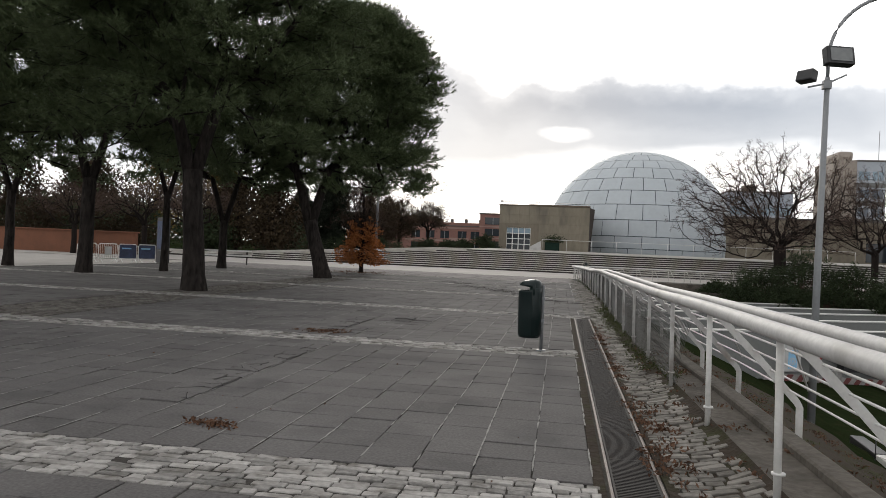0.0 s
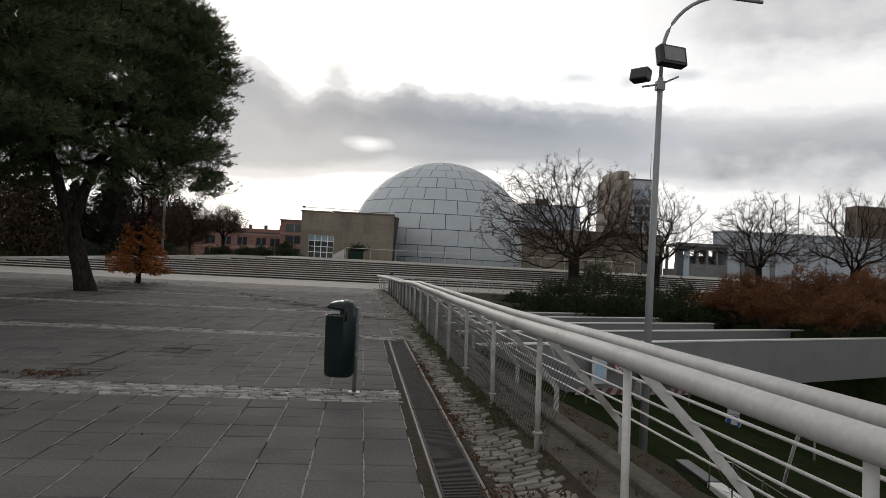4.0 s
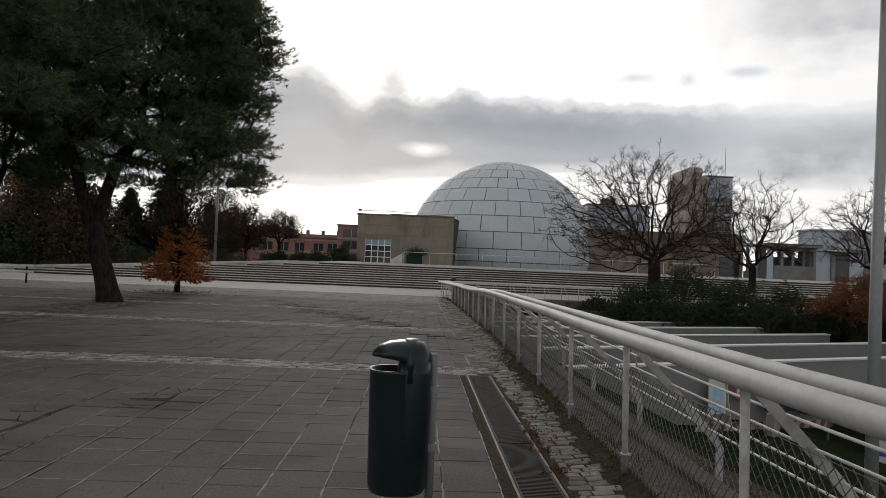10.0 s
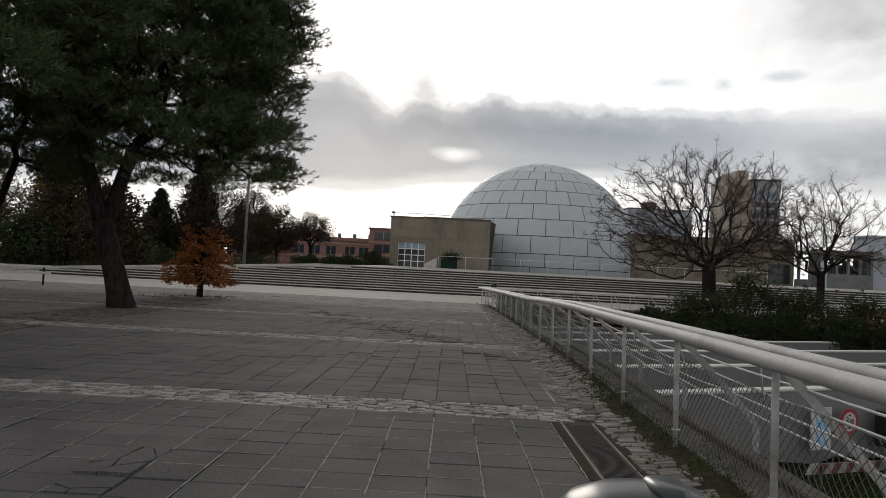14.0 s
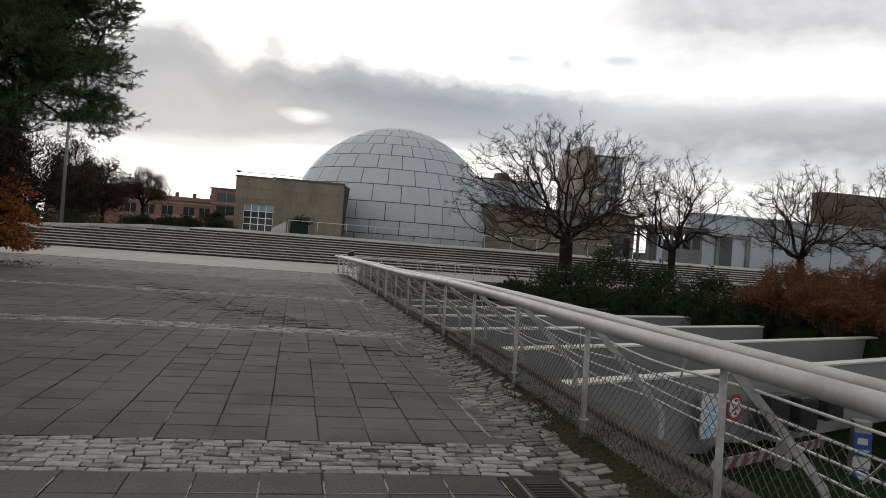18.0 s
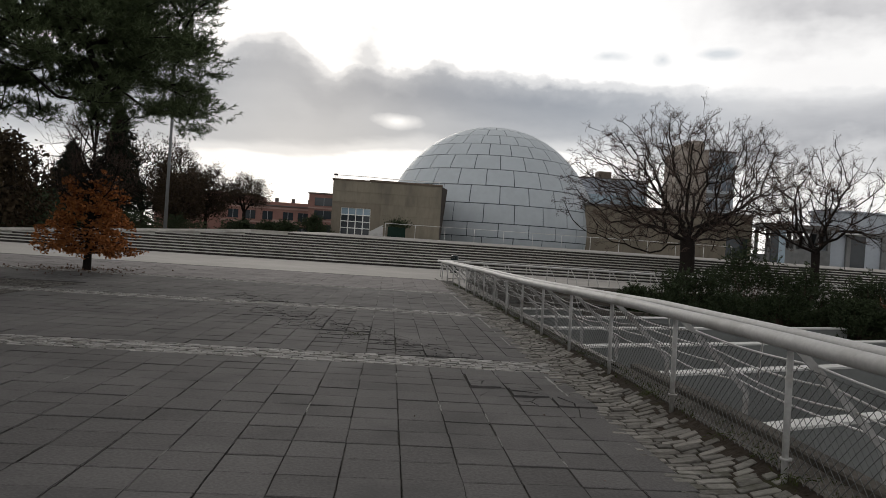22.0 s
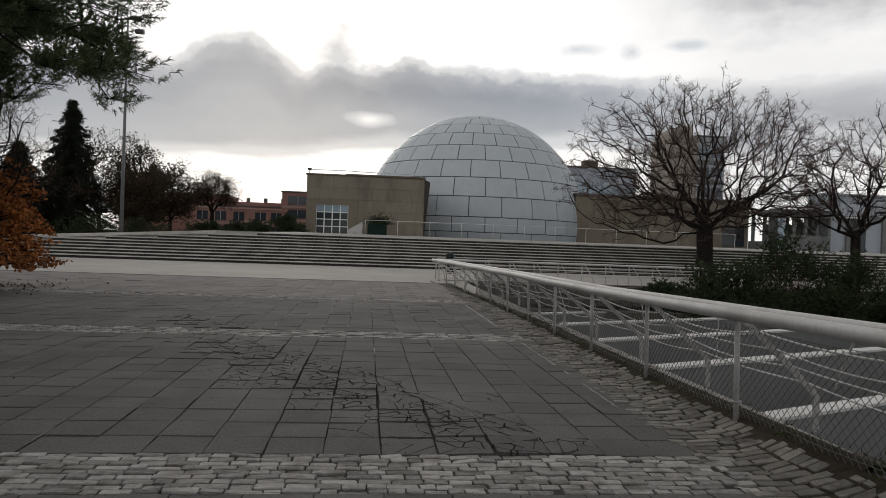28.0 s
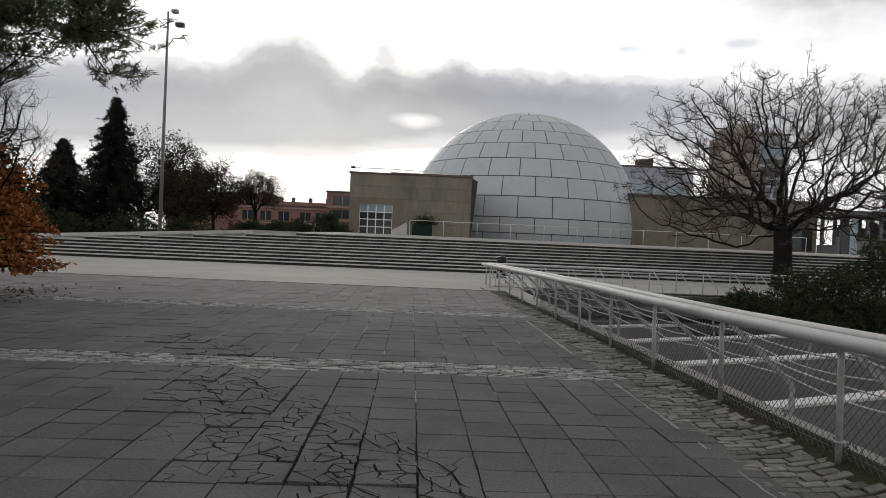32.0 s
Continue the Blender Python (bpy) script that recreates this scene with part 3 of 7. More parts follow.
def root_at(x, y):
    """How hard a root works here: 0 to 1, and the pieces that it breaks a slab into."""
    best, n = 0.0, 1
    for (x0, y0), (x1, y1), half, k in ROOTS:
        dx, dy = x1 - x0, y1 - y0
        u = max(0.0, min(1.0, ((x - x0) * dx + (y - y0) * dy) / (dx * dx + dy * dy)))
        w = math.exp(-(math.hypot(x - x0 - u * dx, y - y0 - u * dy) / half) ** 2)
        if w > best:
            best, n = w, k
    return best, n


def split_slab(w, d, k, rs):
    """A slab broken into k angular pieces: outlines in its own plane."""
    seeds = [(rs.uniform(-w / 2, w / 2), rs.uniform(-d / 2, d / 2)) for _ in range(k)]
    out = []
    for i, (ax, ay) in enumerate(seeds):
        poly = [(-w / 2, -d / 2), (w / 2, -d / 2), (w / 2, d / 2), (-w / 2, d / 2)]
        for j, (bx, by) in enumerate(seeds):
            if i == j:
                continue
            mx, my, nx, ny = (ax + bx) / 2, (ay + by) / 2, bx - ax, by - ay
            cut = []
            for p, q in zip(poly, poly[1:] + poly[:1]):
                sp, sq = (p[0] - mx) * nx + (p[1] - my) * ny, (q[0] - mx) * nx + (q[1] - my) * ny
                if sp <= 0:
                    cut.append(p)
                if sp * sq < 0:
                    f = sp / (sp - sq)
                    cut.append((p[0] + (q[0] - p[0]) * f, p[1] + (q[1] - p[1]) * f))
            poly = cut
        if len(poly) > 2:
            out.append(poly)
    return out


def broken_mesh(w, d, k, force, rs):
    """The pieces of a broken slab, each a little apart, tilted and lifted."""
    vs, fs = [], []
    for poly in split_slab(w, d, k, rs):
        cx, cy = sum(p[0] for p in poly) / len(poly), sum(p[1] for p in poly) / len(poly)
        size = max(math.hypot(p[0] - cx, p[1] - cy) for p in poly)
        inset = 1 - min(0.3, rs.uniform(0.005, 0.013) / max(0.03, size) * (0.5 + force))
        lift, tx, ty = rs.uniform(-0.004, 0.005) * force, rs.gauss(0, 0.025) * force, rs.gauss(0, 0.025) * force
        n, base = len(poly), len(vs)
        ring = [(cx + (x - cx) * inset + rs.gauss(0, 0.002), cy + (y - cy) * inset + rs.gauss(0, 0.002)) for x, y in poly]
        vs += [(x, y, -0.06) for x, y in ring] + [(x, y, lift + tx * (x - cx) + ty * (y - cy)) for x, y in ring]
        fs += [(base + i, base + (i + 1) % n, base + n + (i + 1) % n, base + n + i) for i in range(n)] + [tuple(base + n + i for i in range(n))]
    me = bpy.data.meshes.new("broken_slab")
    me.from_pydata(vs, [], fs)
    me.materials.append(M["slab"])
    return me


near_slabs, far_v, far_f, bay_v, bay_f = [], [], [], [], []
rows_y = []
edges = [-3.0] + BANDS + [46.6]
for k, (a, b) in enumerate(zip(edges, edges[1:])):
    y0, y1 = a + BAND_W / 2, b - BAND_W / 2
    n = max(1, round((y1 - y0) / S))
    rows_y += [(y0 + (i + 0.5) * (y1 - y0) / n, (y1 - y0) / n, k) for i in range(n)]
cols_x = [(i + 0.5) * -S for i in range(-1, 56)]
for y, dy, bay in rows_y:
    for x in cols_x:
        if x + S / 2 > slab_right(y) + 0.2 or (-11.6 < x < -9.6 and y < 34):
            continue
        wild, (force, pieces) = crack_dip(x, y), root_at(x, y)
        z = rng.gauss(0, 0.0022) + lie(x, y) + 0.02 * force ** 2
        m = pose(x + rng.gauss(0, 0.003), y + rng.gauss(0, 0.003), z, rng.gauss(0, 0.3) + wild * 22 + rng.gauss(0, 0.9) * force, rng.gauss(0, 0.3) - wild * 18 + rng.gauss(0, 0.9) * force, rng.gauss(0, 0.35) + wild * rng.uniform(-40, 40))
        if force > rng.uniform(0.12, 0.55):
            near_slabs.append((bay, m, broken_mesh(S - 0.008, dy - 0.008, max(2, round(pieces * (0.45 + force * rng.uniform(0.5, 1.0)))), force, rng)))
            continue
        m = m @ Matrix.Diagonal((1, (dy - 0.008) / (S - 0.008), 1, 1))
        if -6.2 < x < 0.4 and 0 < bay < 6:
            near_slabs.append((bay, m, slab_me))
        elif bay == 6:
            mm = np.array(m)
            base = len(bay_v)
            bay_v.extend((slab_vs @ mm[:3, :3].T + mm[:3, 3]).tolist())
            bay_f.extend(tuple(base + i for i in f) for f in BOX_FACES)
        else:
            mm = np.array(m)
            base = len(far_v)
            far_v.extend((slab_vs @ mm[:3, :3].T + mm[:3, 3]).tolist())
            far_f.extend(tuple(base + i for i in f) for f in BOX_FACES)
field = mesh_ob("slab_field", far_v, far_f, M["slab_far"], plaza, "square grey concrete paving slabs")
field["kind"] = "stuff"
mesh_ob("far_bay_slab_field", bay_v, bay_f, M["slab_pale"], plaza, "paler paving slabs in the farthest bay")["kind"] = "stuff"


def ribbon_line(pts, w, z, rs):
    """A ragged flat ribbon along pts in the plane."""
    vs, fs = [], []
    for i, (x, y) in enumerate(pts):
        x2, y2 = pts[min(i + 1, len(pts) - 1)]
        x1, y1 = pts[max(i - 1, 0)]
        d = math.hypot(x2 - x1, y2 - y1) or 1
        nx, ny = -(y2 - y1) / d, (x2 - x1) / d
        k = w * rs.uniform(0.45, 1.0) * (0.3 if len(pts) > 3 and i in (0, len(pts) - 1) else 1)
        vs += [(x + nx * k, y + ny * k, z + lie(x, y)), (x - nx * k, y - ny * k, z + lie(x, y))]
    fs = [(2 * i, 2 * i + 1, 2 * i + 3, 2 * i + 2) for i in range(len(pts) - 1)]
    return vs, fs


def ribbons(name, lines, z, mat, parent, label, rs):
    vs, fs = [], []
    for pts, w in lines:
        v, f = ribbon_line(pts, w, z, rs)
        fs += [tuple(i + len(vs) for i in q) for q in f]
        vs += v
    o = mesh_ob(name, vs, fs, mat, parent, label)
    o["kind"] = "stuff"
    return o


def sett_rows(x0, x1, y0, y1, along_x=True, length=(0.1, 0.24), width=0.089, zfun=None, gap=0.009):
    """Poses of setts that fill a rectangle in rows."""
    out = []
    if along_x:
        n = max(1, round((y1 - y0) / width))
        for r in range(n):
            y = y0 + (r + 0.5) * (y1 - y0) / n
            x = x0 - rng.uniform(0, 0.2)
            while x < x1:
                w = rng.uniform(*length)
                lo, hi = max(x, x0), min(x + w, x1)
                if hi - lo > 0.06:
                    cx = (lo + hi) / 2
                    z = (zfun(cx, y) if zfun else 0.0) + rng.gauss(0.0, 0.003)
                    out.append((cx, y + rng.gauss(0, 0.005), z, hi - lo - gap, (y1 - y0) / n - gap, rng.gauss(0, 2.0)))
                x += w
    return out


setts = []
for b in BANDS:
    setts += sett_rows(-23, 0.05 if b < 17 else 0.3, b - BAND_W / 2, b + BAND_W / 2, zfun=lie)
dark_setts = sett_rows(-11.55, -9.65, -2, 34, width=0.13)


def strip_z(x, y):
    o = x - fence_x(y)
    lift = [(-1.0, 0.0), (-0.52, 0.0), (-0.3, 0.12), (-0.12, 0.42), (0.0, 0.8), (1.0, 1.0)]
    for (a, p), (b, q) in zip(lift, lift[1:]):
        if a <= o <= b:
            return fence_z(y) * (p + (q - p) * (o - a) / (b - a)) + 0.001
    return 0.0


y = -2.0
while y < 48:
    x0 = 0.53 if y < 17.2 else 0.27
    deep = rng.uniform(0.08, 0.105) if y < 9 else rng.uniform(0.085, 0.12)
    setts += sett_rows(x0 + rng.uniform(-0.03, 0.03), fence_x(y) + (rng.uniform(-0.06, 0.03) if y > 18.5 or y < 9 else rng.uniform(-0.2, -0.07)), y, y + deep, length=(0.12, 0.24) if y < 9 else (0.13, 0.29), width=deep, zfun=strip_z, gap=0.015)
    y += deep
SMALL_SETT = np.array(slab_verts(0.98, 0.96, 0.03, 0.05)) * (1, 1, 0.5)


def lay(stones, name, mat, label, full=True):
    """Stones far from the walk, joined."""
    vs, fs = [], []
    for k, m in stones:
        mm = np.array(m)
        base = len(vs)
        vs.extend(((SETTS[k] if full else SMALL_SETT) @ mm[:3, :3].T + mm[:3, 3]).tolist())
        fs.extend(tuple(base + j for j in f) for f in (SETT_FACES if full else BOX_FACES))
    mesh_ob(name, vs, fs, mat, plaza, label)["kind"] = "stuff"


near_setts, rest, coarse, dull, count = [], [], [], [], {}
for i, (x, y, z, w, d, r) in enumerate(setts):
    k = rng.randrange(12)
    strip = x > 0.45 or x > 0.24 and min(abs(y - b) for b in BANDS) > BAND_W / 2
    fall = math.degrees(math.atan((strip_z(x + 0.04, y) - strip_z(x - 0.04, y)) / 0.08)) if strip else 0.0
    m = pose(x, y, z + rng.gauss(0, 0.0025), rng.gauss(0, 1.6), rng.gauss(0, 1.4) - fall, r + rng.gauss(0, 1.2)) @ Matrix.Diagonal((w, d, 1.1, 1))
    band = min(range(len(BANDS)), key=lambda q: abs(BANDS[q] - y)) if not strip else -1
    if strip and 14.2 < y < 20.5 or not strip and x > -4.6 and band < 5:
        if count.get(band, 0) < 300:
            count[band] = count.get(band, 0) + 1
            near_setts.append((band, k, m))
            continue
    if strip:
        dull.append((k, m))
    elif x < -5.5:
        coarse.append((k, m))
    else:
        rest.append((k, m))
# setts between the trees, in a darker colour than the bands
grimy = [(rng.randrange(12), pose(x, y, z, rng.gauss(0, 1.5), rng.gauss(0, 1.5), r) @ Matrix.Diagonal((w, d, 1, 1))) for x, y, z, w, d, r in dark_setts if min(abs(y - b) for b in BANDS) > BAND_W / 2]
lay(grimy, "dark_sett_field", M["cobble_dark"], "dark setts between the trees", False)
lay(dull, "dull_sett_field", M["cobble_grey"], "dull grey setts along the fence")
lay(coarse, "distant_sett_field", M["cobble_far"], "worn pale granite setts in bands", False)
lay(rest, "sett_field", M["cobble_far"], "worn pale granite setts in bands")

# mortar smeared along the joints
rc = random.Random(9)
smears = []
for i in range(0, 30):
    x = -S * i + S * 0.0
    for y0, y1, chance in ((4.5, 10.2, 0.75), (11.3, 17.1, 0.8), (18.1, 24.3, 0.08), (25.4, 31.2, 0.05), (32.1, 38.0, 0.3), (38.9, 45, 0.3)):
        y = y0
        while y < y1:
            ln = rc.uniform(0.12, 0.6)
            if rc.random() < chance:
                n = max(3, int(ln / 0.06))
                smears.append(([(x + rc.gauss(0, 0.0016), y + ln * k / n) for k in range(n + 1) if y + ln * k / n < y1], 0.0085))
            y += ln
for y, dy, bay in rows_y:
    if 11.3 < y < 17.0:
        for i in range(24):
            if rc.random() < 0.4:
                smears.append(([(-S * i - S * k / 7, y + dy / 2 + rc.gauss(0, 0.0016)) for k in range(8)], 0.006))
for y0, y1 in ((18.2, 24.2), (25.5, 31.1), (32.2, 37.9)):
    y = y0
    while y < y1 - 0.5:
        ln = min(rc.uniform(0.4, 1.3), y1 - y)
        if rc.random() < 0.75:
            smears.append(([(0.235 + rc.gauss(0, 0.006), y + ln * k / 12) for k in range(13)], rc.uniform(0.008, 0.03)))
        y += ln
smears = [q for q in smears if len(q[0]) > 2]
ribbons("mortar_smear", smears, 0.0045, M["mortar"], plaza, "pale mortar smeared along slab joints", rc)


# earth and moss that fill the joints of the two bays beyond the drain
moss = []
for i in range(0, 20):
    for y0, y1 in ((18.1, 24.3), (25.4, 31.2)):
        y = y0
        while y < y1:
            ln = min(rc.uniform(0.3, 1.1), y1 - y)
            if rc.random() < 0.92 and ln > 0.1:
                n = max(3, int(ln / 0.05))
                moss.append(([(-S * i + rc.gauss(0, 0.003), y + ln * k / n) for k in range(n + 1)], rc.uniform(0.0015, 0.003)))
            y += ln
for y, dy, bay in rows_y:
    if 18.0 < y < 24.4 or 25.3 < y < 31.3:
        for i in range(1, 20):
            if rc.random() < 0.92:
                moss.append(([(-S * i + S * k / 8, y + dy / 2 + rc.gauss(0, 0.003)) for k in range(9)], rc.uniform(0.0015, 0.003)))
ribbons("joint_fill", moss, 0.0055, M["crack"], plaza, "dark earth and moss in the slab joints", rc)

# open cracks that roots have torn along the slabs
splits = []
for (x0, y0), (x1, y1), half, k in ROOTS[:3]:
    for side in (-0.35, 0.0, 0.3):
        n, off = 34, side * half
        line = []
        for i in range(n + 1):
            off += rc.gauss(0, 0.035)
            f = i / n
            d = math.hypot(x1 - x0, y1 - y0)
            line.append((x0 + (x1 - x0) * f - (y1 - y0) / d * off + rc.gauss(0, 0.02), y0 + (y1 - y0) * f + (x1 - x0) / d * off + 0.35 * math.sin(math.pi * f)))
        a = rc.randint(0, 8)
        splits += [(line[j:j + 9], rc.uniform(0.003, 0.009)) for j in range(a, n - 8, rc.randint(8, 11))]
ribbons("crack_fill", splits, 0.022, M["crack"], plaza, "dark earth in cracks torn by roots", rc)

# sloping bed of the sett strip, the concrete gutter and the kerb along the fence


def ribbon(name, profile, mat, label, y0=-4, y1=48.6, parent=None):
    """A strip along the fence: profile of (x offset from the post line, z offset from the fence foot)."""
    yy = [y0 + (y1 - y0) * i / 60 for i in range(61)]
    vs = [(fence_x(y) + ox, y, fence_z(y) * kz + oz) for y in yy for ox, oz, kz in profile]
    n = len(profile)
    fs = [(j * n + i, j * n + i + 1, (j + 1) * n + i + 1, (j + 1) * n + i) for j in range(60) for i in range(n - 1)]
    return structure(mesh_ob(name, vs, fs, mat, parent), label)


ribbon("verge", [(-1.0, -0.06, 0.0), (-0.6, -0.035, 0.0), (-0.52, -0.018, 0.0), (-0.3, -0.017, 0.12), (-0.12, -0.013, 0.42), (0.0, -0.008, 0.8), (0.05, 0.005, 1.0), (0.05, -0.3, 1.0)], M["soil"], "earth bed of the sett strip beside the fence")
ribbon("gutter", [(0.05, -0.25, 1), (0.05, -0.03, 1), (0.25, -0.045, 1), (0.44, -0.03, 1), (0.44, -0.25, 1)], M["concrete"], "stained concrete gutter behind the fence", y1=25)
ribbon("kerb", [(0.44, -0.25, 1), (0.44, 0.02, 1), (0.46, 0.035, 1), (0.6, 0.035, 1), (0.63, 0.02, 1), (0.64, -0.3, 1)], M["concrete"], "worn concrete kerb behind the fence", y1=24.5)
ribbon("verge_far", [(0.04, -0.3, 1), (0.05, 0.0, 1), (0.14, 0.03, 1), (0.26, 0.0, 1), (0.36, -0.12, 1), (0.4, -1.2, 1)], M["soil"], "mossy earth edge behind the fence", y0=24.5)

# ---- slot drain ----
drain = thing("drain_channel", 0, 0, 0, "rusty iron slot drain with lifting grates set in the paving", "drain")
part("rim", box(0.103, -2, -0.03, 0.125, 17.1, 0.012, 0.004), M["rim_steel"], drain, "worn steel edge")
part("rim", box(0.445, -2, -0.03, 0.467, 17.1, 0.012, 0.004), M["rim_steel"], drain, "worn steel edge")
part("channel_floor", box(0.125, -2, -0.045, 0.445, 17.1, -0.024), M["drain_dark"], drain)
gb = bmesh.new()
for i in range(31):
    box(-0.155, -0.48 + i * 0.032, -0.02, 0.155, -0.48 + i * 0.032 + 0.014, 0.004, bm=gb)
box(-0.155, -0.495, -0.02, -0.14, 0.495, 0.006, bm=gb)
box(0.14, -0.495, -0.02, 0.155, 0.495, 0.006, bm=gb)
grate = part("grate", gb, M["drain_dark"], drain)
grate.matrix_basis = pose(0.285, -1.5, 0)
for i in range(1, 19):
    g = grate.copy()
    scene.collection.objects.link(g)
    g.matrix_basis = pose(0.285, -1.5 + i, 0.004 * (i % 3 == 0), 0.5 if i % 4 == 1 else 0, 0, 0.3 if i % 5 == 2 else 0)
part("edging", box(0.0, -2, -0.04, 0.084, 17.15, -0.004, 0.004), M["soil"], drain, "crumbling dirt-filled edging")
part("edging", box(0.486, -2, -0.04, 0.57, 17.15, -0.002, 0.004), M["soil"], drain, "crumbling dirt-filled edging")

# ---- fence along the drop ----
RAIL = 0.94
fence = thing("fence", 0, 0, 0, "white tubular guard rail with leaning bars and sagging rods", "fence")
post_ys = [2.0 * i + (0.12 if i < 3 else 0.06 if i == 3 else 0.0) for i in range(0, 25)]
rail_y = [-3 + i * 1.0 for i in range(0, 53)] + [49.7]
tubes("handrail", [([(fence_x(y) - 0.04, y, hand_z(y) + 0.004 * math.sin(y * 1.3)) for y in rail_y if y < 49.8], 0.057)], M["rail_paint"], fence, 14, "thick white painted tube with chipped paint")
tubes("outer_rail", [([(fence_x(y) + 0.22, y, hand_z(y) + 0.02) for y in rail_y if y < 49.8], 0.048)], M["rail_paint"], fence, 12, "thick white painted tube")
for y in post_ys:
    x, z = fence_x(y), fence_z(y)
    paint = M["white_paint"] if y < 7 else M["post_worn"]
    p = tubes("post", [([(x, y, z - 0.12), (x - 0.02, y, hand_z(y) - 0.05)], 0.024)], paint, fence, 10)
    tubes("collar", [([(x, y, z + 0.12), (x, y, z + 0.135)], 0.042)], paint, p, 10)


def flat_bar(pts, w, t):
    """A flat bar along pts in a plane of constant y: w across y, t thick."""
    vs, fs = [], []
    for i, p in enumerate(pts):
        p = Vector(p)
        d = (Vector(pts[min(i + 1, len(pts) - 1)]) - Vector(pts[max(i - 1, 0)])).normalized()
        nrm = Vector((d.z, 0, -d.x))
        for sy, sn in ((-1, -1), (1, -1), (1, 1), (-1, 1)):
            vs.append(p + Vector((0, sy * w / 2, 0)) + nrm * sn * t / 2)
    for i in range(len(pts) - 1):
        for k in range(4):
            fs.append((i * 4 + k, i * 4 + (k + 1) % 4, i * 4 + 4 + (k + 1) % 4, i * 4 + 4 + k))
    n = len(pts) - 1
    fs += [(3, 2, 1, 0), (n * 4, n * 4 + 1, n * 4 + 2, n * 4 + 3)]
    return vs, fs


BAR = [(0.04, RAIL - 0.05), (0.4, 0.545), (0.71, 0.225), (0.735, 0.18), (0.737, -0.14)]
bar_v, bar_f = flat_bar([(x, 0, z) for x, z in BAR], 0.014, 0.058)
bar0 = None
bar_worn = bpy.data.meshes.new("leaning_bar")
bar_worn.from_pydata([tuple(v) for v in bar_v], [], bar_f)
bar_worn.materials.append(M["post_worn"])
for y in [2.0 * i for i in range(0, 25)]:
    m = pose(fence_x(y), y, fence_z(y)) @ Matrix.Diagonal((1, 1, (hand_z(y) - fence_z(y)) / RAIL, 1))
    if bar0 is None:
        bar0 = mesh_ob("leaning_bar", bar_v, bar_f, M["white_paint"], fence, "flat white bar bent down to a foot")
        b = bar0
    else:
        b = bar0.copy()
        scene.collection.objects.link(b)
    b.matrix_basis = m
    if y > 7:
        b.data = bar_worn
for k, f in enumerate((0.2, 0.42, 0.64, 0.86)):
    ox, drop = 0.05 + 0.69 * f, 0.03 + 0.7 * f
    pts = []
    yy = -2.0
    while yy < 49.6:
        slack = smooth(13, 22, yy)
        ph = (yy % 2.0) / 2.0
        sag = slack * (0.03 + 0.045 * ((k * 7 + int(yy / 2) * 3) % 5) / 4) * math.sin(math.pi * ph)
        tall = (hand_z(yy) - fence_z(yy)) / RAIL
        pts.append((fence_x(yy) + ox, yy, hand_z(yy) - (drop + sag) * tall + 0.01))
        yy += 0.2
    tubes("rod", [(pts, 0.0095)], M["white_paint"], fence, 5)
for i in range(0, 24):
    y = 2.0 * i
    x, z = fence_x(y), hand_z(y)
    tubes("brace_rod", [([(x + 0.22, y + 0.8, z - 0.03), (x + 0.42, y + 1.2, z - 0.3), (x + 0.64, y + 1.62, z - 0.6)], 0.009)], M["white_paint"], fence, 5)
# wire mesh on the posts
mesh_lines = []
H = 0.78
y = 7.9
while y < 40:
    for s in (1, -1):
        a, b = (y, y + s * H * 0.95)
        z0, z1 = fence_z(y) + 0.0, fence_z(y) + H
        bulge = 0.012 * math.sin(y * 2.2)
        mesh_lines.append(([(fence_x(a) + 0.03, a, z0), (fence_x(a) + 0.03 + bulge, (a + b) / 2, (z0 + z1) / 2), (fence_x(b) + 0.03, b, z1 - 0.02 * math.sin(b * math.pi / 2) ** 2)], 0.0028))
    y += 0.08
tubes("wire_mesh", mesh_lines, M["wire"], fence, 3, "sagging galvanised chain-link mesh")
tubes("tension_wire", [([(fence_x(y) + 0.03, y, fence_z(y) + h - 0.02 * math.sin(y * math.pi / 2) ** 2) for y in [7.9 + 0.5 * i for i in range(65)]], 0.0025) for h in (0.06, H)], M["wire"], fence, 4)

# the same fence turns the corner and runs along the far end of the sunken court
fence2 = thing("fence", 0, 0, 0, "white guard rail along the far edge of the court", "fence")
fy, fz = 50.0, -0.08
tubes("handrail", [([(0.7 + i, fy, fz + 0.86 + 0.004 * math.sin(i * 2)) for i in range(0, 30)], 0.05)], M["rail_paint"], fence2, 10)
for i in range(0, 28):
    x = 0.7 + 1.05 * i
    tubes("post", [([(x, fy, fz - 0.1), (x, fy, fz + 0.84)], 0.022)], M["post_worn"], fence2, 8)
    tubes("leaning_bar", [([(x + 0.1, fy - 0.15, fz + 0.82), (x + 0.28, fy - 0.6, fz + 0.32), (x + 0.3, fy - 0.66, fz + 0.22), (x + 0.3, fy - 0.66, fz - 0.25)], 0.018)], M["post_worn"], fence2, 6)
for f in (0.3, 0.6, 0.9):
    tubes("rod", [([(0.7 + i, fy - 0.2 - 0.5 * f, fz + 0.82 - 0.5 * f) for i in range(0, 29)], 0.007)], M["post_worn"], fence2, 4)

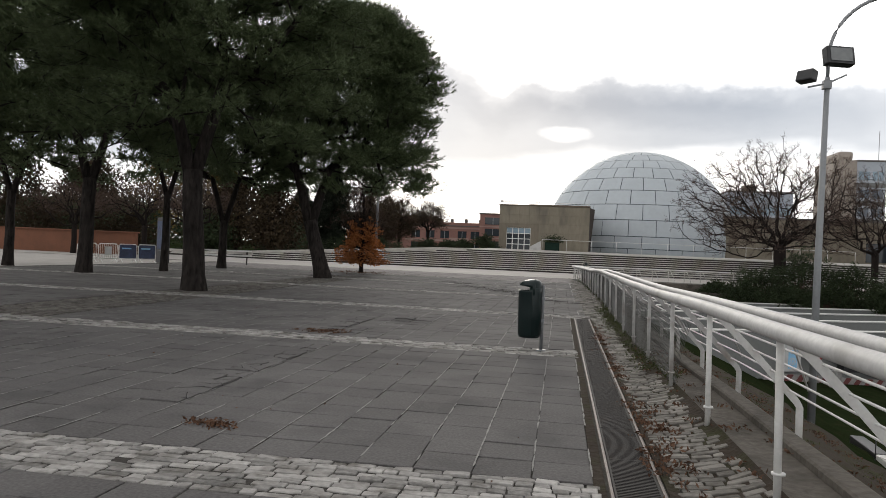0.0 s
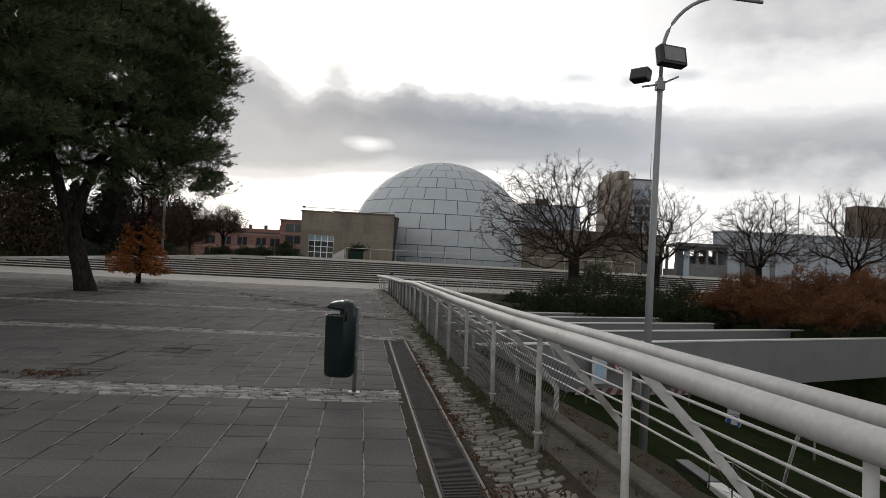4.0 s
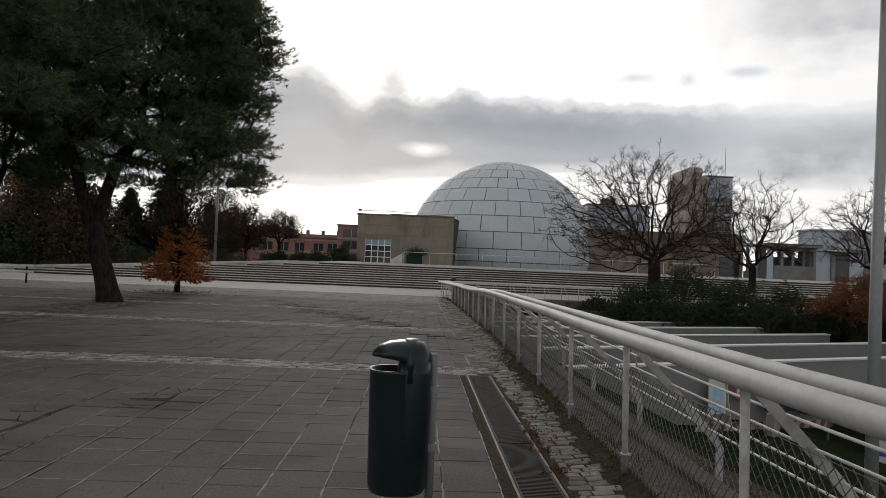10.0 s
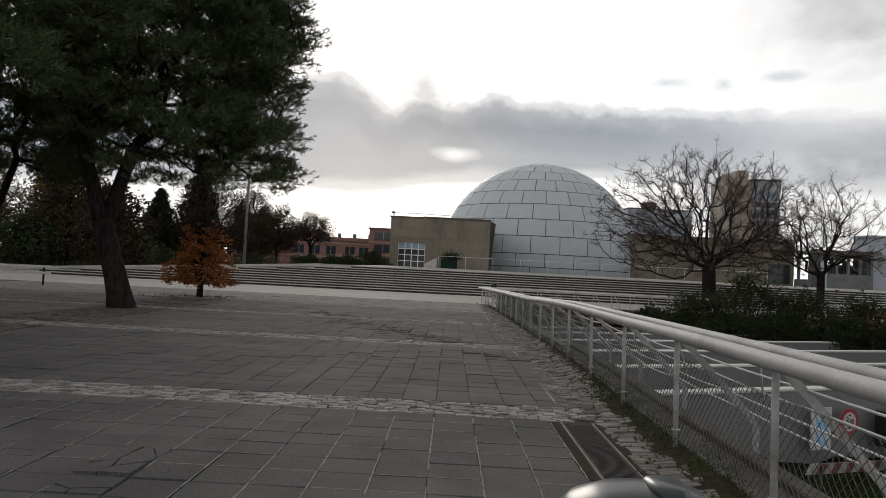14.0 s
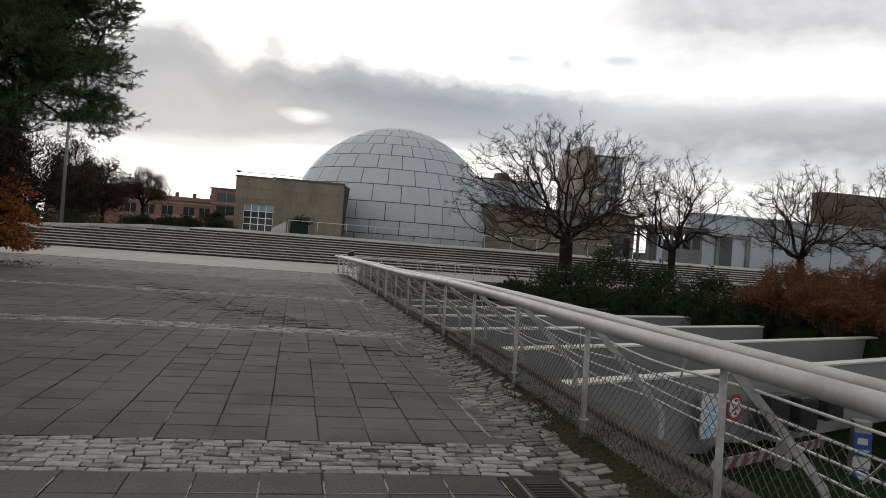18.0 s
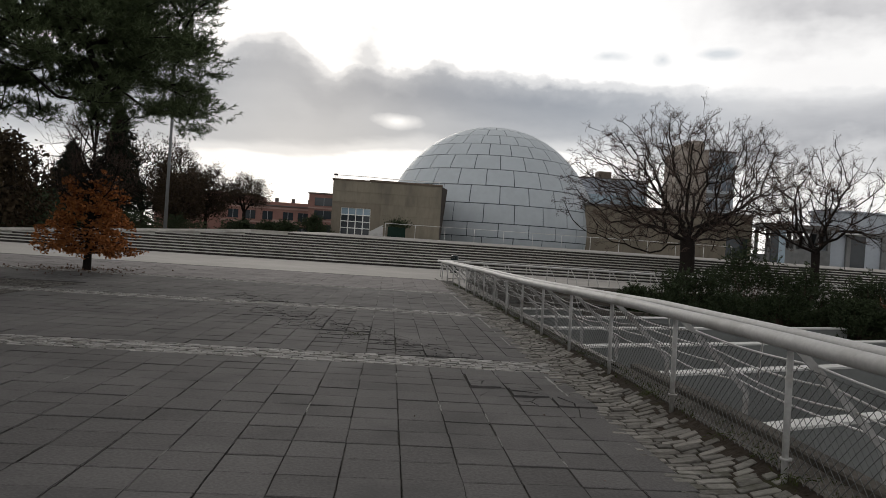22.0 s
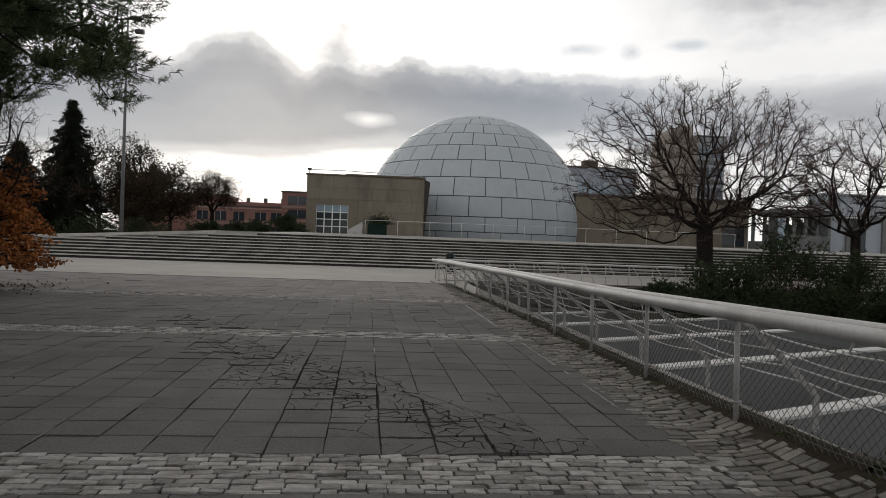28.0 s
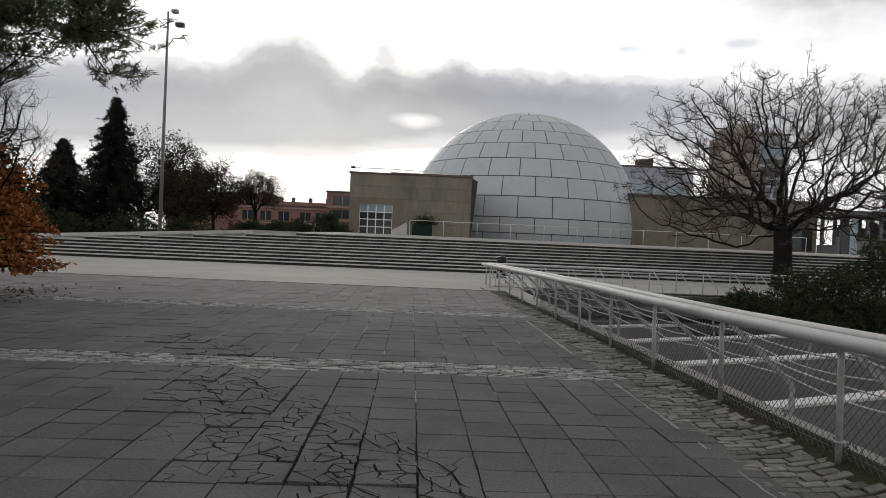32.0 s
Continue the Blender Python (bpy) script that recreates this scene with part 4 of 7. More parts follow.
# ---- sunken court: retaining walls, cross beams, lawn ----
structure(part("wall_court_far", box(2.0, 48.3, -5.3, 11.5, 48.7, -0.06), M["concrete"]), "dark stained retaining wall at the end of the court")
for i in range(3):
    structure(part("ledge", box(3.0, 47.2 - i * 0.7, -0.75 - i * 0.4, 11.5, 48.3 - i * 0.7, -0.5 - i * 0.4, 0.02), M["concrete"]), "weathered concrete ledge")
structure(part("wall_court_side", box(1.3, 24.8, -5.3, 1.42, 48.3, -0.5), M["concrete"]), "stained retaining wall below the fence")
BEAMS = [(25.5, 27.0), (30.0, 24.0), (34.2, 20.0), (38.2, 18.2), (41.8, 14.8), (45.0, 8.5)]
for yb, xe in BEAMS:
    ang = 24.7
    length = (xe - 1.45) / math.cos(radians(ang))
    beam = thing("concrete_beam", 1.45, yb - 0.99, 0, "deep concrete cross beam, shade put into its grey face, with a white capping", "beam", "beams over the sunken court", ang)
    # web in the grey that stands for its shaded face
    part("web", box(0, 0, -2.9, length, 0.32, -0.96, 0.01), M["beam"], beam)
    part("capping", box(-0.02, -0.03, -0.958, length + 0.02, 0.35, -0.9, 0.008), M["beam_top"], beam)


# ---- steps up to the terrace ----
N_STEP, RISE, TREAD = 10, 0.17, 0.40
steps = structure(new("steps"), "long flight of weathered concrete steps")
for k in range(N_STEP):
    top = RISE * (k + 1)
    xl = -36 if top < 0.3 else max(-36.0, (top - 1.0) / 0.062 - 20)
    y0 = 60.0 + k * TREAD
    # riser colour holds the shade below each pale tread
    part("step_body", box(xl, y0, -0.05 if k == 0 else top - 0.3, 46, y0 + TREAD + 0.25, top - 0.06), M["riser"], steps, "concrete riser with shade put into its dark colour")
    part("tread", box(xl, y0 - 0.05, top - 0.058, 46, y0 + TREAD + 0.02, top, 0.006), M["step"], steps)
terr_v = []
for x in (-36, -30, -24, -20, -16, -12, -9, 46):
    terr_v += [(x, 60.0 + TREAD * min(N_STEP, max(1, round(ramp_top(x) / RISE))) - 0.1, ramp_top(x) - 0.002), (x, 66.5, ramp_top(x) + 0.01)]
structure(mesh_ob("terrace_edge", terr_v, [(2 * i, 2 * i + 2, 2 * i + 3, 2 * i + 1) for i in range(7)], M["pale_paving"]), "pale paved path above the steps")

# sloping pale kerb where the path cuts the steps
kv = []
for k in range(N_STEP):
    top = RISE * (k + 1)
    x = max(-36.0, (top - 1.0) / 0.062 - 20) if top > 0.3 else -36.0
    y = 60.0 + k * TREAD
    kv += [(x - 2.4, y - 0.1, top - 0.16), (x - 2.4, y - 0.1, top + 0.03), (x + 0.2, y + TREAD, top + 0.04), (x + 0.2, y + TREAD, top - 0.2)]
structure(mesh_ob("kerb_slope", kv, [(4 * k + i, 4 * k + i + 1, 4 * k + i + 5, 4 * k + i + 4) for k in range(N_STEP - 1) for i in range(3)], M["step"]), "pale sloping kerb at the end of the steps")

# ---- planetarium ----
TZ = 1.92
hall = thing("entrance_hall", 0, 0, 0, "low tan stone-clad entrance block beside the dome", "building")
DX0, DX1, DZ1 = -6.88, -4.0, 4.55
wb = bmesh.new()
box(-7.8, 86.0, TZ - 0.3, DX0, 86.5, 7.2, bm=wb)
box(DX1, 86.0, TZ - 0.3, 2.9, 86.5, 7.25, bm=wb)
box(DX0, 86.0, DZ1, DX1, 86.5, 7.2, bm=wb)
box(-7.8, 86.5, TZ - 0.3, -7.3, 100, 7.2, bm=wb)
box(2.4, 86.5, TZ - 0.3, 2.9, 96, 7.25, bm=wb)
part("wall", wb, M["tan_wall"], hall)
part("roof", box(-7.3, 86.5, 6.6, 2.4, 100, 6.8), M["dark_roof"], hall)
pv = np.array(slab_verts(1.18, 1.0, 0.03, 0.01))
panel_me = bpy.data.meshes.new("cladding_panel")
panel_me.from_pydata([(v[0], -v[2], v[1]) for v in pv], [], [tuple(reversed(f)) for f in BOX_FACES])
panel_me.materials.append(M["tan"])
for i in range(9):
    for j in range(5):
        x, z = -7.2 + 1.19 * i, TZ + 0.3 + 1.06 * j + 0.2
        if DX0 - 0.5 < x < DX1 + 0.5 and z < DZ1 + 0.45:
            continue
        o = new("cladding_panel", panel_me)
        o.parent = hall
        o.matrix_basis = pose(x, 85.97, z)
        o.scale = (1, 1, 1.04)
part("parapet", box(-7.9, 85.9, 7.2, -4.3, 86.6, 7.34, 0.02), M["brown_panel"], hall, "dark stained coping")
part("parapet", box(-4.3, 85.9, 7.25, 2.95, 86.6, 7.42, 0.02), M["brown_panel"], hall, "dark stained coping")
tubes("roof_rail", [([(-7.7, 86.3, 7.7), (-4.4, 86.3, 7.72), (-2, 86.3, 7.66), (2.9, 86.3, 7.66)], 0.03)], M["frame_white"], hall, 5)
for x in (-7.5, -4.5, -1, 2.6):
    tubes("roof_rail_post", [([(x, 86.3, 7.2), (x, 86.3, 7.68)], 0.02)], M["frame_white"], hall, 5)
dv = thing("glazed_door", 0, 0, 0, "white framed glazed double door with sidelights", "door")
cols = [DX0 + (DX1 - DX0) * i / 4 for i in range(5)]
zs = [TZ, TZ + 0.65, TZ + 1.3, TZ + 1.95, DZ1]
for x in cols:
    part("stile", box(x - 0.045, 86.08, TZ, x + 0.045, 86.2, DZ1, 0.006), M["frame_white"], dv)
for z in zs:
    part("rail", box(DX0, 86.09, z - 0.04, DX1, 86.19, z + 0.04, 0.006), M["frame_white"], dv)
for i in range(4):
    for j in range(4):
        # top row takes the glass with sky reflection in its colour
        part("pane", box(cols[i] + 0.04, 86.13, zs[j] + 0.035, cols[i + 1] - 0.04, 86.145, zs[j + 1] - 0.035), M["glass_sky"] if j == 3 else M["glass_dark"], dv)
# slanted dark end of the block
ev = [(2.9, 85.9, 7.2), (3.55, 87.5, 7.1), (3.1, 87.5, TZ - 0.3), (2.9, 85.9, TZ - 0.3), (2.9, 90, 7.2), (3.55, 90, 7.1), (3.1, 90, TZ - 0.3), (2.9, 90, TZ - 0.3)]
mesh_ob("end_fin", ev, [(0, 3, 2, 1), (1, 2, 6, 5), (4, 5, 6, 7), (0, 1, 5, 4), (0, 4, 7, 3)], M["end_brown"], hall, "dark leaning end wall")
part("roof_camera", box(-7.78, 85.95, 7.62, -7.42, 86.12, 7.8, 0.03), M["black"], hall, "small black camera on the parapet")
part("camera_post", box(-7.62, 86.0, 7.34, -7.58, 86.05, 7.63), M["black"], hall)

DC, DR = Vector((10.45, 105.0, 3.45)), 13.1
dome = thing("dome", DC.x, DC.y, DC.z, "large pale grey panelled planetarium dome", "dome")
db = bmesh.new()
bmesh.ops.create_uvsphere(db, u_segments=64, v_segments=32, radius=DR - 0.06)
bmesh.ops.delete(db, geom=[v for v in db.verts if v.co.z < -2.1], context='VERTS')
part("shell", db, M["dome_joint"], dome, "dark joints between the panels", smooth=True)
DTH = 9.27


def dome_panel(t0, t1, a):
    """A curved panel between two latitudes, a degrees wide, facing -y."""
    vs, fs = [], []
    nu, nv = 4, 2
    gap_t, gap_a = 0.21, 0.2 / max(0.15, math.cos(radians((t0 + t1) / 2)))
    for R in (DR, DR - 0.07):
        for j in range(nv + 1):
            th = radians(t0 + gap_t + (t1 - t0 - 2 * gap_t) * j / nv)
            for i in range(nu + 1):
                ph = radians(-90 - a / 2 + gap_a + (a - 2 * gap_a) * i / nu)
                vs.append((R * math.cos(th) * math.cos(ph), R * math.cos(th) * math.sin(ph), R * math.sin(th)))
    w = nu + 1
    k = (nv + 1) * w
    for j in range(nv):
        for i in range(nu):
            fs.append((j * w + i, j * w + i + 1, (j + 1) * w + i + 1, (j + 1) * w + i))
    top = len(fs)
    side = len(vs)
    vs += vs[:k]
    for i in range(nu):
        fs.append((i + 1, i, k + i, k + i + 1))
        fs.append((nv * w + i, nv * w + i + 1, k + nv * w + i + 1, k + nv * w + i))
    for j in range(nv):
        fs.append((j * w, (j + 1) * w, k + (j + 1) * w, k + j * w))
        fs.append(((j + 1) * w + nu, j * w + nu, k + j * w + nu, k + (j + 1) * w + nu))
    fs = fs[:top] + [tuple(q + side if q < k else q for q in f) for f in fs[top:]]
    me = bpy.data.meshes.new("panel")
    me.from_pydata(vs, [], fs)
    me.materials.append(M["dome"])
    me.polygons.foreach_set("use_smooth", [i < nu * nv for i in range(len(fs))])
    return me


lat = -8.6
row = 0
while lat < 84:
    t1 = min(lat + (5.1, 6.8)[row] if row < 2 else lat + DTH, 87)
    count = 24 if lat < 55 else (18 if lat < 70 else 12)
    me = dome_panel(lat, t1, 360 / count)
    for i in range(count):
        o = new("panel", me)
        o.parent = dome
        o.matrix_basis = pose(0, 0, 0, 0, 0, 360 / count * (i + 0.5 * ((row + 1) % 2)) + 4)
    lat = t1
    row += 1

# hedges, planter and terrace rail in front of the hall
TR = thing("terrace_rail", 0, 0, 0, "thin white railing on the terrace edge", "railing")
tubes("rail", [([(x, 80.0, 3.12) for x in (-2.42, 8, 20, 30.0)], 0.027)], M["white_paint"], TR, 6)
for i in range(13):
    x = -2.4 + 2.7 * i
    tubes("rail_post", [([(x, 80.0, 1.6), (x, 80.0, 3.11)], 0.024)], M["white_paint"], TR, 6)

planter = thing("planter_box", -1.35, 84.2, ground_z(-1.35, 84.2), "dark planter box with a clipped bush before the hall", "planter")
part("box", box(-0.85, -0.4, -0.05, 0.85, 0.4, 0.95, 0.03), M["planter"], planter, "dark green box")
part("soil", box(-0.78, -0.33, 0.951, 0.78, 0.33, 0.97), M["soil"], planter)
rp0 = random.Random(3)
bush = np.array([(rp0.gauss(0.15, 0.5), rp0.gauss(0, 0.26), 0.97 + abs(rp0.gauss(0.1, 0.32))) for k in range(1600)])
bush_v = np.concatenate([bush + np.random.RandomState(k).normal(0, 0.06, bush.shape) for k in range(3)])
mesh_ob("bush", bush_v, [(i, i + 1600, i + 3200) for i in range(1600)], M["leaf_green"], planter, "dark green leaves")
side_wall = thing("ramp_parapet", 0, 0, 0, "low white sloping parapet beside the glazed door", "wall")
pp = bmesh.new()
box(-3.95, 84.6, TZ - 0.3, -2.65, 84.85, TZ + 1.15, bm=pp)
for v in pp.verts:
    if v.co.z > TZ and v.co.x < -3.5:
        v.co.z -= 0.75
part("parapet", pp, M["rail_paint"], side_wall)

# ---- buildings to the sides ----
annex = thing("annex_building", 0, 0, 0, "tan stone annex with a flat roof beside the dome", "building")
part("wall", box(20.5, 97.0, 1.0, 40.7, 110, 7.2, 0.02), M["tan_wall"], annex)
part("roof", box(20.3, 96.8, 7.2, 40.9, 110, 7.45, 0.02), M["dark_roof"], annex)
part("window", box(37.6, 96.95, 2.2, 40.2, 97.02, 4.6), M["glass_dark"], annex)
upper = thing("grey_building", 0, 0, 0, "grey clad building block behind the annex", "building")
part("wall", box(24.4, 114.0, 1.0, 33.8, 122, 12.2, 0.02), M["grey_clad"], upper)
part("roof", box(24.3, 113.9, 12.2, 33.9, 122, 12.4), M["dark_roof"], upper)
part("roof_box", box(27.0, 115, 12.4, 28.8, 117, 13.4, 0.03), M["brown_panel"], upper)
for i in range(3):
    part("window_band", box(24.8, 113.94, 3.4 + i * 2.7, 33.4, 114.02, 4.6 + i * 2.7), M["glass_sky"], upper)
tower = thing("tower_block", 0, 0, 0, "slim grey and brown tower with a glazed upper part", "building")
part("core", box(39.9, 115.3, 1.0, 43.0, 124, 17.6, 0.03), M["tower_stone"], tower)
part("core_cap", box(40.4, 115.6, 17.6, 42.6, 123.7, 19.0, 0.5), M["tower_stone"], tower, "rounded stone top")
part("wall", box(43.0, 115.8, 1.0, 47.3, 126, 17.5, 0.03), M["light_clad"], tower)
part("parapet", box(42.95, 115.7, 17.5, 47.4, 126, 17.75), M["dark_roof"], tower)
for i in range(5):
    part("floor_band", box(43.05, 115.72, 2.6 + i * 2.75, 47.25, 115.795, 3.3 + i * 2.75), M["grey_concrete"], tower)
    for j in range(2):
        w = part("window", box(43.5 + j * 1.9, 115.74, 3.7 + i * 2.75, 45.0 + j * 1.9, 115.795, 5.0 + i * 2.75), M["glass_sky"] if i == 4 else M["glass_grey"], tower)
        part("mullion", box(44.2 + j * 1.9, 115.70, 3.7 + i * 2.75, 44.3 + j * 1.9, 115.738, 5.0 + i * 2.75), M["galv"], w)
tubes("antenna", [([(47.0, 118, 17.2), (47.0, 118, 22.5)], 0.05)], M["galv"], tower, 5)
pav = thing("pavilion", 0, 0, 0, "low open concrete pavilion with a flat roof on columns", "building")
part("plinth", box(40.95, 93.5, 1.0, 48.3, 93.9, 3.7, 0.02), M["grey_concrete"], pav, "solid parapet wall")
part("floor_slab", box(40.95, 93.9, 1.0, 48.3, 97.4, 2.9, 0.02), M["grey_concrete"], pav)
part("back_wall", box(42.9, 97.35, 2.9, 48.3, 97.6, 4.9, 0.02), M["grey_concrete"], pav)
part("beam", box(40.95, 93.6, 5.55, 48.3, 93.8, 6.0, 0.02), M["grey_concrete"], pav)
part("roof", box(40.7, 92.9, 6.0, 48.8, 97.8, 6.3, 0.02), M["grey_concrete"], pav, "flat roof slab")
part("roof_edge", box(40.7, 92.8, 6.3, 48.8, 93.0, 6.42, 0.02), M["dark_roof"], pav)
for i in range(6):
    x = 41.2 + 1.36 * i
    part("column", box(x, 93.55, 3.7, x + 0.3, 93.85, 6.0, 0.02), M["grey_concrete"], pav)
    part("column", box(x, 97.0, 2.9, x + 0.3, 97.3, 6.0, 0.02), M["grey_concrete"], pav)
sb = bmesh.new()
box(-1.5, -0.5, -0.1, 1.5, 0.5, 0.1, bm=sb)
stair = part("stair_flight", sb, M["grey_concrete"], pav, "slanting stair flight")
stair.matrix_basis = pose(46.6, 95.6, 4.7, 0, 36, 0)
for i in range(2):
    part("pane", box(41.1 + 0.9 * i, 93.3, 2.0, 41.9 + 0.9 * i, 93.36, 5.7), M["glass_sky"] if i else M["glass_dark"], pav)
white_hall = thing("exhibition_hall", 0, 0, 0, "long pale grey metal-clad hall", "building")
part("wall", box(48.35, 94.4, 1.0, 110, 98, 8.3, 0.03), M["light_clad"], white_hall)
for i in range(7):
    part("cladding_rail", box(57.0, 94.33, 2.2 + i * 0.85, 110, 94.398, 2.26 + i * 0.85), M["grey_clad"], white_hall)
part("portal", box(50.6, 94.1, 2.0, 51.1, 94.398, 6.1, 0.02), M["grey_concrete"], white_hall)
part("portal", box(54.9, 94.1, 2.0, 55.5, 94.398, 6.1, 0.02), M["grey_concrete"], white_hall)
part("portal", box(51.1, 94.1, 5.6, 54.9, 94.398, 6.1, 0.02), M["grey_concrete"], white_hall)
part("doorway", box(51.1, 94.3, 2.0, 53.0, 94.396, 5.6), M["glass_dark"], white_hall)
part("canopy", box(49.6, 93.2, 5.75, 51.8, 94.398, 5.9, 0.02), M["frame_white"], white_hall)
part("roof", box(48.1, 94.1, 8.3, 110, 98.2, 8.5), M["light_clad"], white_hall)
for i, x in enumerate((57.6, 61.8, 66.0)):
    fp = thing("flag_pole", x, 92.5, ground_z(x, 92.5), "slim bare grey flag pole beside the hall", "pole", "flag poles")
    tubes("shaft", [([(0, 0, -0.3), (0, 0, 6.0), (0, 0, 11.6 - 0.3 * i)], [0.07, 0.06, 0.04])], M["mast_grey"], fp, 6)
brown = thing("brown_building", 0, 0, 0, "brown brick block rising behind the pale hall", "building")
part("wall", box(79.0, 110, 1, 108, 113, 14.9, 0.03), M["brown_panel"], brown)
for i in range(4):
    part("window", box(90.0 + 4.4 * i, 109.9, 10.6, 92.4 + 4.4 * i, 110.02, 13.0), M["glass_sky"], brown)

red = thing("apartment_building", 0, 0, 0, "red brick apartment block with flat roofs beyond the trees", "building")
part("wall", box(-34.0, 152, 1, -17.5, 164, 6.6, 0.03), M["brick_red"], red)
part("wall", box(-17.5, 150, 1, -11.5, 164, 9.4, 0.03), M["brick_red"], red)
part("wall", box(-26.5, 156, 6.6, -17.5, 166, 7.6, 0.03), M["brick_red"], red)
part("wall", box(-48.0, 158, 1, -29, 172, 9.0, 0.03), M["brick_red"], red)
part("roof", box(-34.2, 151.8, 6.6, -17.3, 164, 6.8), M["dark_roof"], red)
for i, x in enumerate((-32.6, -29.4, -26.2, -22.4, -19.6)):
    w = part("window", box(x, 151.9, 4.0, x + 1.9, 152.05, 5.6), M["glass_dark"], red)
    part("mullion", box(x + 0.9, 151.85, 4.0, x + 1.0, 151.9, 5.6), M["galv"], w)
    w = part("window", box(x, 151.9, 1.4, x + 1.9, 152.05, 3.0), M["glass_dark"], red)
    part("mullion", box(x + 0.9, 151.85, 1.4, x + 1.0, 151.9, 3.0), M["galv"], w)
for z in (3.35, 6.1):
    part("brick_band", box(-34.05, 151.86, z, -17.5, 151.99, z + 0.3), M["brick_band"], red)
part("balcony", box(-24.2, 151.2, 3.4, -20.0, 151.85, 4.1, 0.03), M["brick_band"], red)
for z in (2.2, 4.8, 7.2):
    w = part("window", box(-16.4, 149.9, z, -13.0, 150.05, z + 1.5), M["glass_dark"], red)
    part("mullion", box(-14.75, 149.85, z, -14.65, 149.9, z + 1.5), M["galv"], w)
    part("brick_band", box(-17.55, 149.86, z - 0.6, -11.45, 149.99, z - 0.3), M["brick_band"], red)
part("roof", box(-17.7, 149.8, 9.4, -11.3, 164, 9.6), M["dark_roof"], red)
for i in range(3):
    part("chimney", box(-25.0 + 3.2 * i, 158, 7.6, -24.4 + 3.2 * i, 158.7, 8.5), M["dark_roof"], red)


# ---- trees ----
def leaf_cloud(rs, centres, per, spread, size, slim=0.45, flat=1.0):
    """Small leaf blades scattered round centres."""
    c = np.repeat(np.array(centres), per, axis=0)
    n = len(c)
    g = np.random.RandomState(rs.randint(0, 10 ** 6))
    p = c + g.normal(0, 1, (n, 3)) * np.array((spread, spread, spread * flat))
    a = g.normal(0, 1, (n, 3))
    a /= np.linalg.norm(a, axis=1)[:, None]
    b = np.cross(a, g.normal(0, 1, (n, 3)))
    b /= np.linalg.norm(b, axis=1)[:, None]
    s = size * g.uniform(0.6, 1.3, (n, 1))
    v = np.stack([p - a * s, p + b * s * slim, p + a * s, p - b * s * slim], 1).reshape(-1, 3)
    return v, np.arange(n * 4).reshape(-1, 4)


def array_mesh(name, v, f, mat, parent, label=""):
    """A mesh from arrays of vertices and equal-sided faces."""
    me = bpy.data.meshes.new(name)
    n, k = f.shape
    me.vertices.add(len(v))
    me.vertices.foreach_set("co", np.asarray(v, dtype=np.float32).ravel())
    me.loops.add(n * k)
    me.loops.foreach_set("vertex_index", f.astype(np.int32).ravel())
    me.polygons.add(n)
    me.polygons.foreach_set("loop_start", np.arange(n, dtype=np.int32) * k)
    me.update(calc_edges=True)
    me.validate()
    me.materials.append(mat)
    ob = new(name, me)
    ob.parent = parent
    if label:
        ob["label"] = label
    return ob


def needle_tufts(rs, shoots, per, length, width):
    """Tufts of slim needles that fan out along short shoots: (tip, direction) pairs."""
    g = np.random.RandomState(rs.randint(0, 10 ** 6))
    tip = np.repeat(np.array([q[0] for q in shoots]), per, axis=0)
    d = np.repeat(np.array([q[1] for q in shoots]), per, axis=0)
    n = len(tip)
    base = tip - d * g.uniform(0.0, 0.22, (n, 1)) + g.normal(0, 0.012, (n, 3))
    a = d * 0.75 + g.normal(0, 0.55, (n, 3))
    a /= np.linalg.norm(a, axis=1)[:, None]
    side = np.cross(a, g.normal(0, 1, (n, 3)))
    side /= np.linalg.norm(side, axis=1)[:, None]
    ln = length * g.uniform(0.65, 1.2, (n, 1))
    v = np.stack([base - side * width, base + side * width, base + a * ln], 1).reshape(-1, 3)
    return v, np.arange(n * 3).reshape(-1, 3)


